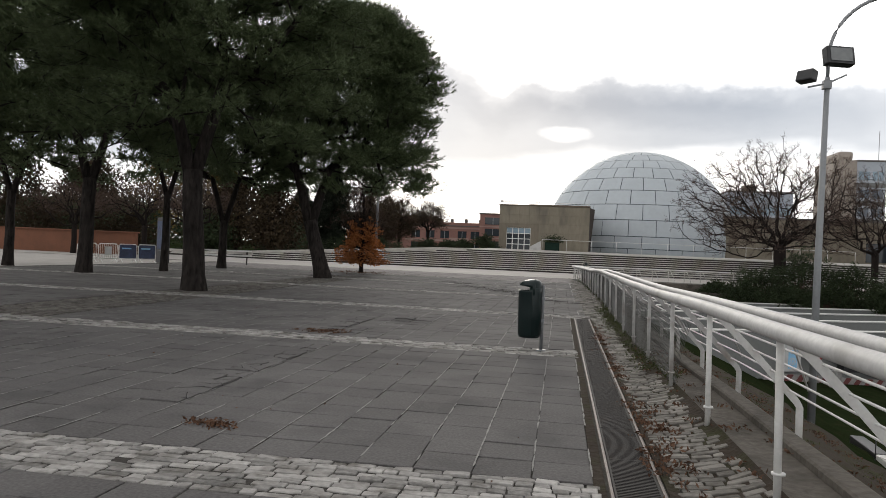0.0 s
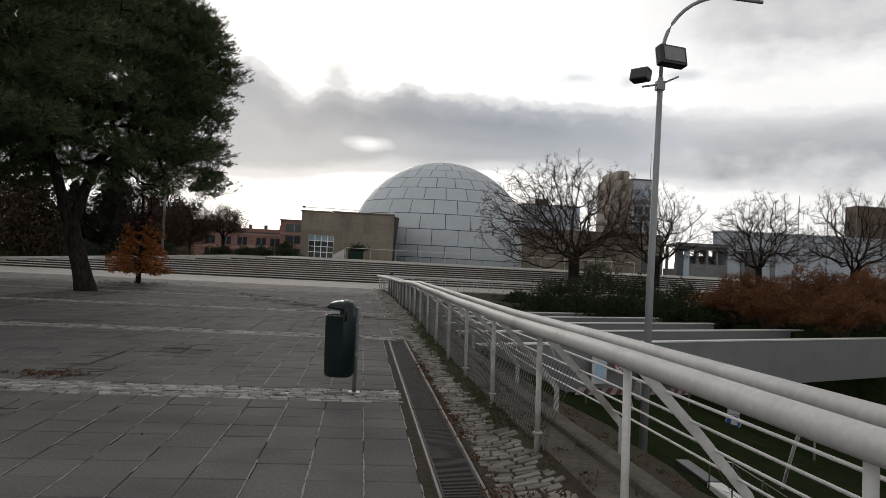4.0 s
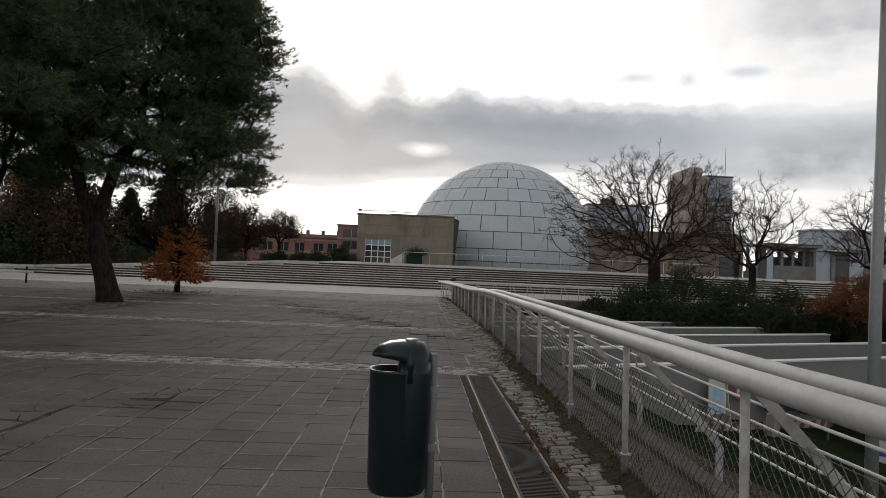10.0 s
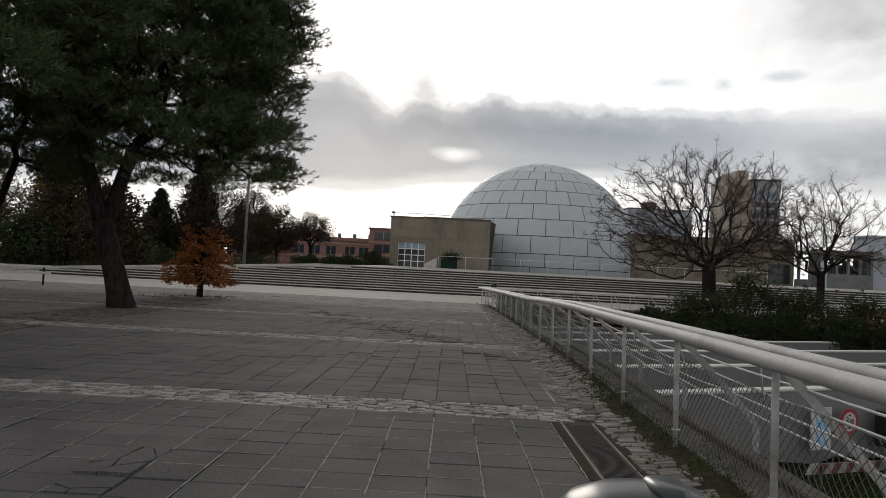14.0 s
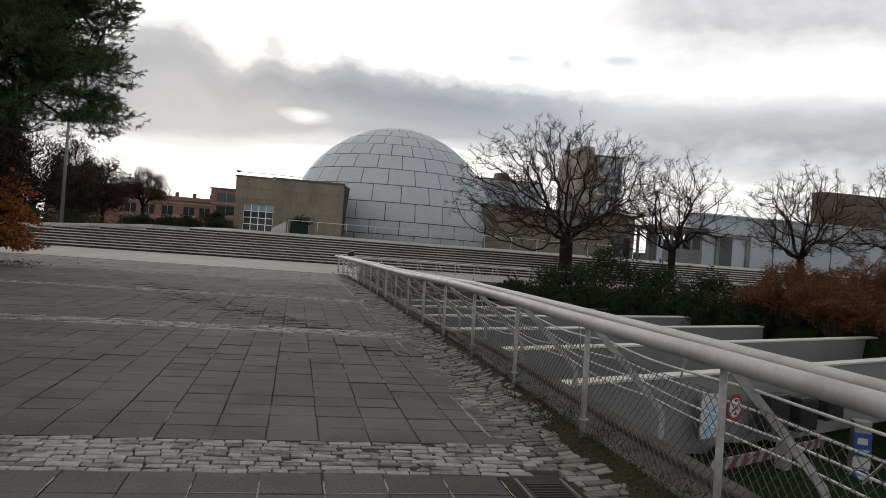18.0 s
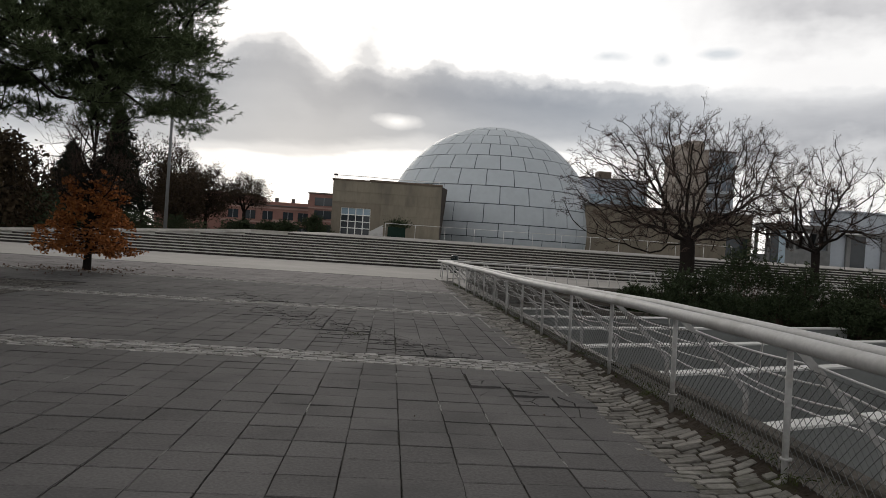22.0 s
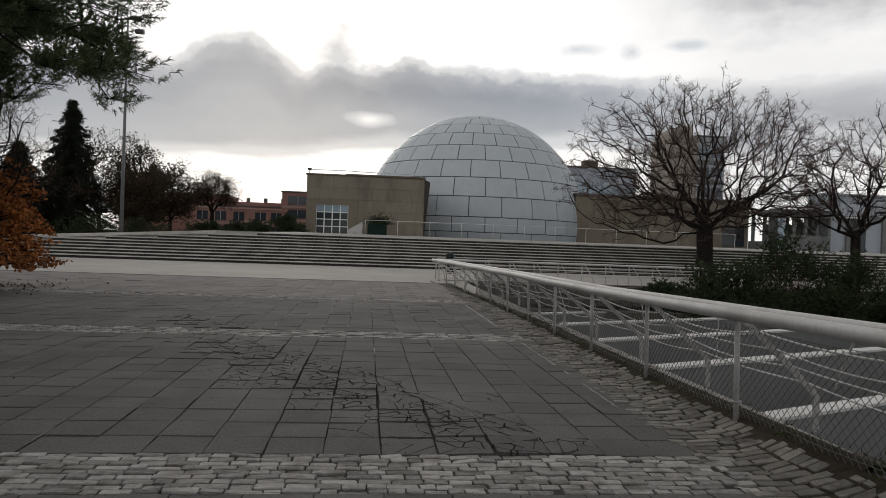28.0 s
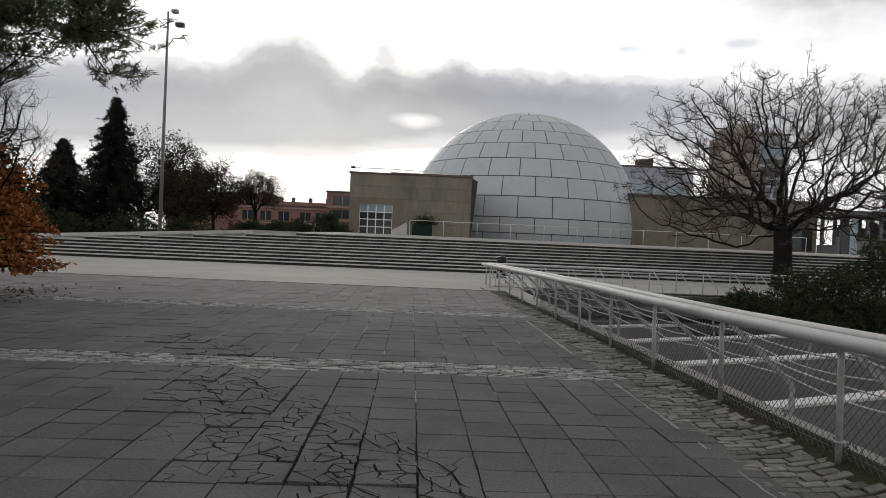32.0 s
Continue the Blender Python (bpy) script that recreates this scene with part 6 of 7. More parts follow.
def maple(x, y, seed):
    rs = random.Random(seed)
    t = thing("autumn_tree", x, y, -0.03, "small tree with orange autumn leaves and a bare top", "tree")
    tubes("trunk", [([Vector((0, 0, -0.2)), Vector((0, 0, 0.1)), Vector((0.02, 0, 1.2)), Vector((0.05, 0, 2.6)), Vector((0, 0, 5.2))], [0.19, 0.14, 0.10, 0.065, 0.012])], M["bark_grey"], t, 8)
    branches, leaf_at, high = [], [], []
    for k in range(88):
        zb = 0.55 + 3.0 * (k / 88) ** 1.15
        a = k * 2.4 + rs.gauss(0, 0.3)
        reach = (1.95 - 0.42 * zb) * rs.uniform(0.65, 1.05) * (0.85 if zb < 0.7 else 1.0)
        rise = 0.22 * reach + 0.1 * zb
        axis = Vector((math.cos(a), math.sin(a), 0))
        side = Vector((-axis.y, axis.x, 0))
        pts = []
        for i in range(6):
            f = i / 5
            pts.append(Vector((0, 0, zb)) + axis * reach * f + side * 0.12 * math.sin(f * 3 + k) + Vector((rs.gauss(0, 0.02), rs.gauss(0, 0.02), rise * f - 0.28 * reach * f * f)))
        branches.append((pts, [0.028, 0.022, 0.017, 0.012, 0.008, 0.005]))
        for i in range(12):
            f = rs.uniform(0.25, 1.0)
            j = min(4, int(f * 5))
            p = pts[j].lerp(pts[j + 1], f * 5 - j)
            e = p + side * rs.gauss(0, 0.30) * (1.15 - f * 0.5) + axis * rs.uniform(0, 0.22) + Vector((0, 0, rs.gauss(0, 0.05) - 0.03))
            branches.append(([p, p.lerp(e, 0.5) + Vector((0, 0, 0.02)), e], [0.007, 0.005, 0.003]))
            if rs.random() < (1.0 if zb < 1.9 else max(0.0, 1.0 - (zb - 1.9) / 1.1)):
                leaf_at += [tuple(p.lerp(e, g)) for g in (0.35, 0.7, 1.0)]
    for k in range(190):
        z = rs.uniform(2.4, 5.8)
        r = 2.0 * (1 - (z - 2.6) / 3.8) * rs.uniform(0.3, 1.0)
        a = rs.uniform(0, 2 * math.pi)
        high.append((math.cos(a) * r, math.sin(a) * r, z))
    for z0, z1, zs in ((2.4, 3.6, 1.9), (3.6, 4.6, 2.8), (4.6, 6.0, 3.8)):
        branches += crown_tree(rs, (0.02, 0, zs), [p for p in high if z0 <= p[2] < z1], 0.045, 0.009, 0.6, 0.5)[0]
    tubes("branchwork", branches, M["bark_grey"], t, 4)["kind"] = "stuff"
    v, f, tips = twig_mesh(rs, high, 5, 0.6, 0.006, 0.8)
    array_mesh("twigwork", v, f, M["twig"], t)["kind"] = "stuff"
    v, f = leaf_cloud(rs, leaf_at, 4, 0.075, 0.055, 0.6, 0.5)
    array_mesh("leaves", v, f, M["leaf_orange"], t, "orange and brown autumn leaves")


maple(-11.55, 39.1, 31)


# ---- park edge: wall, trees and hedges beyond the plaza ----
def park_tree(name, x, y, z, w, h, trunk_h, mat, seed, label, group, n=420, per=8, size=0.22, cone=False, bare=False):
    rs = random.Random(seed)
    t = thing(name, x, y, z, label, "tree", group)
    tubes("trunk", [([(0, 0, -0.3), (rs.gauss(0, 0.1), 0, trunk_h), (rs.gauss(0, 0.3), 0, h * 0.9)], [0.09 + h * 0.014, 0.06 + h * 0.012, 0.03])], M["bark_grey"], t, 7)
    cs = []
    for k in range(n):
        f = rs.uniform(0, 1)
        a, q = rs.uniform(0, 2 * math.pi), rs.uniform(0.15, 1) ** 0.6
        prof = ((1 - f) ** 0.9 + 0.04) * (0.8 + 0.22 * math.sin(f * 34 + a * 2) + 0.15 * math.sin(a * 5 + f * 11)) if cone else math.sqrt(max(0.04, 1 - (2 * f - 0.85) ** 2 / 1.4)) * (0.75 + 0.25 * math.sin(a * 3 + seed))
        cs.append((math.cos(a) * q * w / 2 * prof, math.sin(a) * q * w / 2 * prof, trunk_h + (h - trunk_h) * f + rs.gauss(0, 0.15)))
    lines, ends = crown_tree(rs, (0, 0, trunk_h), cs[:90], 0.12, 0.02, 0.3, 0.5)
    o = tubes("branchwork", lines, M["bark_grey"], t, 4)
    o["kind"] = "stuff"
    v, f = leaf_cloud(rs, cs, per, w * 0.035 + 0.1, size, 0.5)
    array_mesh("crown", v, f, mat, t)
    return t


def spruce(x, y, z, w, h, seed, label, group):
    """A conifer: straight trunk, whorls of drooping boughs, needle sprays along them."""
    rs = random.Random(seed)
    t = thing("conifer", x, y, z, label, "tree", group)
    tubes("trunk", [([(0, 0, -0.3), (0, 0, h * 0.5), (0.05, 0, h)], [0.22, 0.14, 0.02])], M["bark_grey"], t, 7)
    lines, shoots = [], []
    for k in range(240):
        f = (k / 240) ** 0.9
        a = k * 2.4 + rs.gauss(0, 0.3)
        reach = (w / 2 * (1 - f) ** 0.85 + 0.15) * rs.choice((1.1, 0.95, 0.75, 0.55))
        zb = 0.3 + (h - 0.4) * f
        axis = Vector((math.cos(a), math.sin(a), 0))
        pts = [Vector((0, 0, zb)) + axis * reach * q + Vector((0, 0, reach * (0.12 * q - 0.42 * q * q))) for q in (0, 0.33, 0.66, 1.0)]
        lines.append((pts, [0.03, 0.024, 0.016, 0.008]))
        for i in range(int(10 + 16 * reach)):
            q = rs.uniform(0.2, 1.0)
            j = min(2, int(q * 3))
            p = pts[j].lerp(pts[j + 1], q * 3 - j) + Vector((rs.gauss(0, 0.16), rs.gauss(0, 0.16), rs.gauss(0, 0.08)))
            d = (axis * 0.8 + Vector((rs.gauss(0, 0.6), rs.gauss(0, 0.6), rs.gauss(-0.15, 0.3)))).normalized()
            shoots.append((tuple(p), tuple(d)))
    tubes("boughwork", lines, M["bark_grey"], t, 4)["kind"] = "stuff"
    v, f = needle_tufts(rs, shoots, 9, 0.3, 0.03)
    array_mesh("crown", v, f, M["spruce"], t, "dark green needle sprays")


g = "trees along the park edge"
rp = random.Random(77)
belt = [(-27.5, 64, 0.0, 7.0, 6.6, 1.2, "far_tree", False), (-34.0, 70, 0.0, 8.0, 7.8, 1.4, "far_tree", False),
        (-40.0, 80, 0.1, 8.5, 11.0, 2.2, "leaf_yellow", False), (-47.0, 78, 0.0, 9.0, 11.0, 2.4, "leaf_yellow", False), (-36.0, 68, 0.0, 7.0, 4.4, 0.3, "leaf_green", False),
        (-30.0, 73, 0.2, 6.0, 3.6, 0.2, "leaf_green", False), (-42.5, 64, 0.0, 8.0, 4.8, 0.3, "leaf_green", False), (-50.0, 68, 0.0, 9.0, 9.0, 1.5, "far_tree", False), (-49.0, 61, 0.0, 8.0, 4.5, 0.3, "leaf_green", False),
        (-57.0, 66, 0.0, 9.0, 9.5, 1.6, "far_tree", False), (-64.0, 62, 0.0, 9.0, 9.0, 1.6, "far_tree", False), (-70.0, 56, 0.0, 9.0, 9.5, 1.6, "far_tree", False),
        (-76.0, 50, 0.0, 10.0, 9.0, 1.6, "far_tree", False), (-60.0, 84, 0.0, 11.0, 11.0, 1.6, "far_tree", False), (-48.0, 92, 0.0, 10.0, 11.0, 1.6, "far_tree", False), (-53.0, 57, 0.0, 6.0, 4.0, 0.4, "leaf_green", False)]
names = {"far_tree": "sparse brown and green tree at the park edge", "leaf_yellow": "broad tree with yellowing olive leaves", "leaf_green": "dense dark evergreen at the park edge"}
for i, (x, y, z, w, h, th, mk, cone) in enumerate(belt):
    park_tree("conifer" if cone else "park_tree", x, y, z, w, h, th, M[mk], 200 + i, "dark pointed conifer behind the steps" if cone else names[mk], g, 2600 if cone else (800 if h > 6 else 700), 12 if cone else 9, 0.17, cone)
spruce(-30.6, 92, 0.4, 9.4, 13.4, 301, "dark pointed conifer behind the steps", g)
spruce(-34.4, 90, 0.2, 9.5, 9.2, 302, "broad dark conifer behind the steps", g)
bare_tree("bare_tree", -20.5, 107, 1.4, 7.6, 7.8, 2.4, 0.22, 27, "small round half-bare tree behind the steps", g, 190, 5, 9, -0.2, 0.0, 0.9, 6, "far_tree", 0.02, 0.09)
bare_tree("bare_tree", -29.5, 46, -0.05, 6.5, 7.5, 2.2, 0.18, 29, "low bare tree before the brick wall", g, 200, 6, 1, -0.1)
bare_tree("bare_tree", -38.0, 50, -0.05, 6.5, 8.5, 2.2, 0.2, 30, "low bare tree before the brick wall", g, 220, 6, 1, -0.1)
bare_tree("bare_tree", -24.0, 43, -0.05, 6.0, 6.0, 2.4, 0.14, 32, "thin bare tree beside the barriers", g, 150, 6, 1, -0.1)
for i, (x, y, w, h, lv) in enumerate([(-28.6, 94, 8.0, 11.6, 5), (-26.0, 97, 7.5, 11.0, 6), (-23.4, 100, 6.8, 9.4, 6), (-33.5, 97, 7.0, 10.0, 5), (-27.6, 103, 7.0, 9.0, 6), (-24.6, 93, 6.0, 7.6, 6)]):
    bare_tree("park_tree", x, y, ground_z(x, y), h, w, h * 0.22, 0.18, 90 + i, "tree with sparse dark brown leaves behind the steps", g, 230, 5, lv, -0.75, 0.0, 1.0, 6, "far_tree", 0.02, 0.12)
shrub("far_woods", -98, 120, 0.0, 118, 8, 8, M["far_tree"], 95, "dim band of brown and green woods beyond the park", "", 7000, 0.38, 7, 0.5)["kind"] = "stuff"
for i, (x, y, w, d, h) in enumerate([(-9.2, 84.5, 3.4, 2.4, 1.25), (-12.0, 85.5, 2.6, 2.2, 0.9), (-14.6, 90, 3.6, 2.4, 1.2), (-18.0, 92, 4.2, 2.4, 1.5), (-22.5, 88, 5.0, 2.6, 1.5), (-26.5, 86, 6.0, 3, 1.9), (-31.5, 84, 6.0, 3, 2.2)]):
    shrub("hedge_shrub", x, y, ground_z(x, y), w, d, h, M["leaf_green"], 80 + i, "clipped dark green shrub on the terrace", "shrubs on the terrace", 800, 0.1, 8)
for i, (x, y, w, h) in enumerate([(-37.5, 55.5, 8, 3.4), (-45.0, 55.0, 9, 4.4), (-53.5, 55.5, 9, 4.0), (-62.0, 55.0, 10, 4.6), (-72.0, 54.0, 12, 4.6)]):
    shrub("hedge", x, y, -0.05, w, 3.0, h, M["far_tree"], 110 + i, "tall brown winter hedge behind the brick wall", "hedges behind the brick wall", 1100, 0.13, 8)
wall_v = structure(part("wall_brick", box(-66, 52.0, -0.05, -34.0, 52.35, 1.75, 0.02), M["brick_brown"]), "long brown brick garden wall")
part("coping", box(-66.1, 51.9, 1.752, -33.9, 52.45, 1.86, 0.02), M["brick_brown"], wall_v)

# ---- street furniture ----
lamp = thing("lamp_post", 4.85, 14.93, -1.55, "grey steel lamp post with two floodlights and a curved arm", "lamp")
tubes("pole", [([(0, 0, -0.2), (0, 0, 3.0), (0.03, 0, 6.9)], [0.079, 0.069, 0.051])], M["galv"], lamp, 12)
tubes("arm", [([(0.03, 0, 6.9), (0.035, 0, 7.3)] + [(0.035 + 1.25 * (1 - math.cos(radians(a))), 0, 7.3 + 1.25 * math.sin(radians(a))) for a in range(8, 97, 8)] + [(2.0, 0, 8.52)], 0.035)], M["galv"], lamp, 10)
part("collar", box(-0.055, -0.075, 6.66, 0.105, 0.075, 6.84, 0.02), M["galv"], lamp)
tubes("cross_arm", [([(-0.36, -0.1, 6.68), (0.03, 0, 6.78), (0.42, 0.1, 6.98)], 0.02)], M["galv"], lamp, 6)
for i, (x, z, rz, rx) in enumerate([(-0.36, 6.92, 128, 14), (0.22, 7.32, 14, -12)]):
    kf = 0.62 if i == 0 else 1.0
    head = part("floodlight", box(-0.29 * kf, -0.1, -0.19 * kf, 0.29 * kf, 0.1, 0.19 * kf, 0.03), M["black"], lamp, "black floodlight housing")
    head.matrix_basis = pose(x, 0, z, rx, 0, rz)
    part("lens", box(-0.23 * kf, -0.115, -0.14 * kf, 0.23 * kf, -0.1, 0.14 * kf, 0.01), M["lamp_glass"], head)

bin_ = thing("litter_bin", -0.53, 10.88, 0, "dark green plastic litter bin on a steel post", "bin")
tubes("post", [([(0, 0, -0.03), (0.0, 0, 1.04)], 0.026)], M["mast_grey"], bin_, 12)
part("foot_plate", box(-0.07, -0.07, 0.0, 0.07, 0.07, 0.02, 0.004), M["galv"], bin_)


def oval(z, cx, a, b, n=24, e=2.6):
    pts = []
    for i in range(n):
        t = 2 * math.pi * i / n
        c, s = math.cos(t), math.sin(t)
        pts.append((cx + a * abs(c) ** (2 / e) * (1 if c > 0 else -1), b * abs(s) ** (2 / e) * (1 if s > 0 else -1), z))
    return pts


def loft(rings, cap=(True, True)):
    n = len(rings[0])
    vs = [p for r in rings for p in r]
    fs = [(j * n + i, j * n + (i + 1) % n, (j + 1) * n + (i + 1) % n, (j + 1) * n + i) for j in range(len(rings) - 1) for i in range(n)]
    if cap[0]:
        fs.append(tuple(range(n - 1, -1, -1)))
    if cap[1]:
        fs.append(tuple((len(rings) - 1) * n + i for i in range(n)))
    return vs, fs


v, f = loft([oval(0.2, -0.200, 0.14, 0.12), oval(0.215, -0.200, 0.165, 0.145), oval(0.26, -0.200, 0.178, 0.155), oval(0.6, -0.202, 0.182, 0.16), oval(0.93, -0.205, 0.185, 0.165), oval(0.945, -0.205, 0.188, 0.168), oval(0.945, -0.205, 0.172, 0.152), oval(0.5, -0.203, 0.165, 0.145)])
mesh_ob("bucket", v, f, M["bin"], bin_, "ribbed green bucket", True)
v, f = loft([oval(0.23, -0.115, 0.085, 0.13), oval(0.26, -0.115, 0.1, 0.162), oval(0.6, -0.117, 0.103, 0.168), oval(0.93, -0.12, 0.106, 0.173), oval(1.0, -0.115, 0.1, 0.16)])
mesh_ob("back_shell", v, f, M["bin"], bin_, "smooth back shell up to the hood", True)
v, f = loft([oval(0.94, -0.105, 0.085, 0.15), oval(1.0, -0.115, 0.09, 0.152), oval(1.025, -0.2, 0.182, 0.155), oval(1.05, -0.2, 0.175, 0.152), oval(1.085, -0.19, 0.15, 0.13), oval(1.11, -0.17, 0.11, 0.09), oval(1.12, -0.16, 0.05, 0.04)])
mesh_ob("hood", v, f, M["bin"], bin_, "glossy rounded hood", True)
v, f = loft([oval(0.88, -0.14, 0.04, 0.18), oval(1.03, -0.14, 0.04, 0.166), oval(1.095, -0.14, 0.04, 0.12), oval(1.128, -0.14, 0.04, 0.06)])
mesh_ob("band", v, f, M["bin"], bin_, "strap over the hood", True)
for z in (0.45, 0.8):
    part("bracket", box(-0.06, -0.025, z, 0.034, 0.025, z + 0.05, 0.004), M["galv"], bin_)

copy_thing(bin_, pose(1.65, 51.5, -0.05))

mast = thing("floodlight_mast", -19.9, 74.0, 1.0, "tall grey floodlight mast", "lamp")
tubes("pole", [([(0, 0, -0.2), (0, 0, 8.0), (0, 0, 15.8)], [0.15, 0.11, 0.07])], M["mast_grey"], mast, 8)
tubes("crossbar", [([(-0.35, 0, 15.2), (0.5, 0, 15.3), (0.85, 0, 15.1)], 0.03)], M["mast_grey"], mast, 6)
part("floodlight", box(0.55, -0.2, 14.75, 1.15, 0.2, 15.05, 0.06), M["black"], mast)
part("floodlight", box(0.25, -0.2, 15.7, 0.7, 0.2, 15.95, 0.06), M["galv"], mast)

# ---- sunken court: signs, boxes, posts, low fence ----
def on_beam(x, z, out=0.0):
    """A pose on the front face of the nearest cross beam."""
    return pose(x + 0.42 * out, beam_line(x) - 0.31 - 0.91 * out, z, 0, 0, 24.7)


board = thing("notice_board", 0, 0, 0, "white and light blue notice board on the concrete beam", "sign")
board.matrix_basis = on_beam(8.2, -1.84, 0.03)
part("panel", box(-0.36, -0.015, -0.52, 0.36, 0.015, 0.52, 0.005), M["sign_white"], board)
part("emblem", box(-0.19, -0.02, -0.42, 0.19, -0.016, 0.12), M["sign_lightblue"], board)
for i in range(3):
    part("emblem_tower", box(-0.19 + 0.14 * i, -0.02, 0.121, -0.09 + 0.14 * i, -0.016, 0.26), M["sign_lightblue"], board)
for i, (r0, r1) in enumerate(((0.11, 0.14), (0.05, 0.08))):
    ring = []
    for k in range(28):
        a = 2 * math.pi * k / 28
        ring.append((math.cos(a), math.sin(a)))
    vs = [(c * r, -0.0225 - 0.001 * i, s2 * r - 0.15) for r in (r0, r1) for c, s2 in ring]
    mesh_ob("emblem_ring", vs, [(k, (k + 1) % 28, 28 + (k + 1) % 28, 28 + k) for k in range(28)], M["sign_white"], board)


def disc(r, y, n=28):
    return [(math.cos(2 * math.pi * k / n) * r, y, math.sin(2 * math.pi * k / n) * r) for k in range(n)], [tuple(range(n - 1, -1, -1))]


limit = thing("height_limit_sign", 0, 0, 0, "round red-rimmed height limit sign on the concrete beam", "sign")
limit.matrix_basis = on_beam(9.12, -1.71, 0.04)
for nm, r, y, mk in (("rim", 0.34, -0.01, "sign_red"), ("face", 0.24, -0.014, "sign_white")):
    v, f = loft([[(px, y + 0.02, pz) for px, _, pz in disc(r, 0)[0]], [(px, y, pz) for px, _, pz in disc(r, 0)[0]]])
    mesh_ob(nm, v, f, M[mk], limit)


def lettering(name, body, size, x, y, z, mat, parent):
    """Raised characters that face -y."""
    cu = bpy.data.curves.new("lettering", 'FONT')
    cu.body, cu.size, cu.extrude = body, size, 0.002
    cu.align_x, cu.align_y = 'CENTER', 'CENTER'
    tmp = bpy.data.objects.new("lettering", cu)
    me = bpy.data.meshes.new_from_object(tmp)
    bpy.data.objects.remove(tmp)
    me.materials.append(mat)
    o = new(name, me)
    o.parent = parent
    o.matrix_basis = pose(x, y, z, 90, 0, 0)


lettering("figure", "3", 0.30, -0.10, -0.018, 0.02, M["black"], limit)
lettering("figure", "90", 0.19, 0.075, -0.018, -0.01, M["black"], limit)
for z in (0.14, -0.18):
    part("arrow", box(-0.04, -0.019, z, 0.04, -0.0145, z + 0.05), M["black"], limit)
for i, (x, z, w, h) in enumerate([(10.5, -1.9, 1.05, 0.92), (11.9, -2.05, 0.95, 0.9), (13.25, -1.95, 0.95, 0.75)]):
    bx = thing("flood_box", 0, 0, 0, "dark blue-grey equipment box hung on the beam", "box", "boxes on the beam")
    bx.matrix_basis = on_beam(x, z, 0.18)
    part("housing", box(-w / 2, -0.16, -h / 2, w / 2, 0.16, h / 2, 0.03), M["black"], bx)
    part("frame", box(-w / 2 + 0.06, -0.175, -h / 2 + 0.06, w / 2 - 0.06, -0.162, h / 2 - 0.06, 0.01), M["black"], bx)
    part("bracket", box(-0.05, 0.16, -0.2, 0.05, 0.2, 0.2), M["galv"], bx)
bar = thing("striped_barrier", 0, 0, 0, "red and white striped bar hung across the ramp", "barrier")
bar.matrix_basis = pose(6.6, 24.6, -2.2, 0, 4.5, 34.5)
for i in range(24):
    seg = bmesh.new()
    box(0.3 * i, -0.03, -0.11, 0.3 * i + 0.296, 0.03, 0.11, bm=seg)
    for v in seg.verts:
        v.co.x += 0.1 * (v.co.z / 0.11)
    part("stripe", seg, M["faded_red"] if i % 2 else M["faded_white"], bar)
for x in (0.4, 6.8):
    part("bar_post", box(x - 0.035, -0.075, -0.75, x + 0.035, -0.035, 0.1), M["concrete"], bar)
for i, (x, y, zf, h, signs) in enumerate([(15.0, 30.15, -5.3, 1.56, 2), (9.25, 26.0, ground_z(9.25, 26.0), -2.05 - ground_z(9.25, 26.0), 0)]):
    gp = thing("gate_post", x, y, zf, "square grimy white gate post with small blue signs" if signs else "square grimy white gate post", "post", "white gate posts", -28 if signs else 24.7)
    if signs:
        gp.scale = (1.8, 1.8, 1.8)
    part("shaft", box(-0.13, -0.13, -0.1, 0.13, 0.13, h, 0.015), M["faded_white"], gp)
    if signs == 2:
        part("camera_sign", box(-0.13, -0.168, h - 0.55, 0.13, -0.152, h - 0.18, 0.004), M["sign_blue"], gp, "blue plate with a white pictogram")
        part("pictogram", box(-0.08, -0.172, h - 0.36, 0.07, -0.169, h - 0.26), M["sign_white"], gp)
        part("text_bar", box(-0.1, -0.172, h - 0.48, 0.1, -0.169, h - 0.44), M["sign_white"], gp)
        part("small_plate", box(-0.13, -0.166, h - 0.74, 0.13, -0.152, h - 0.57), M["sign_white"], gp)
    if signs:
        z = h - 0.92 if signs == 2 else h - 0.22
        for nm, r, yy, mk in (("round_rim", 0.17, -0.168, "sign_white"), ("round_sign", 0.15, -0.172, "sign_blue")):
            v, f = loft([[(px, yy + 0.016, pz + z) for px, _, pz in disc(r, 0)[0]], [(px, yy, pz + z) for px, _, pz in disc(r, 0)[0]]])
            mesh_ob(nm, v, f, M[mk], gp)
        part("pictogram", box(-0.05, -0.178, z - 0.06, 0.09, -0.173, z + 0.06), M["sign_white"], gp)
glamp = thing("globe_lamp", 15.8, 26.0, ground_z(15.8, 26.0), "garden lamp with a white half-dome shade on the lawn", "lamp")
gh = -2.24 - ground_z(15.8, 26.0)
tubes("pole", [([(0, 0, -0.2), (0, 0, gh - 0.25)], 0.045)], M["faded_white"], glamp, 8)
rings = [[(math.cos(2 * math.pi * k / 18) * r, math.sin(2 * math.pi * k / 18) * r, gh + z) for k in range(18)] for r, z in ((0.2, -0.2), (0.215, -0.17), (0.205, -0.1), (0.16, -0.02), (0.09, 0.02), (0.02, 0.035))]
v, f = loft(rings)
mesh_ob("shade", v, f, M["rail_paint"], glamp, "white half-dome shade", True)
low = thing("low_fence", 4.9, 12.0, 0, "low black wire fence on the bank by the ramp", "fence")
fl = [(0.25 * math.sin(k * 0.5) + 0.12 * k, 0.9 * k - 6.0) for k in range(10)]
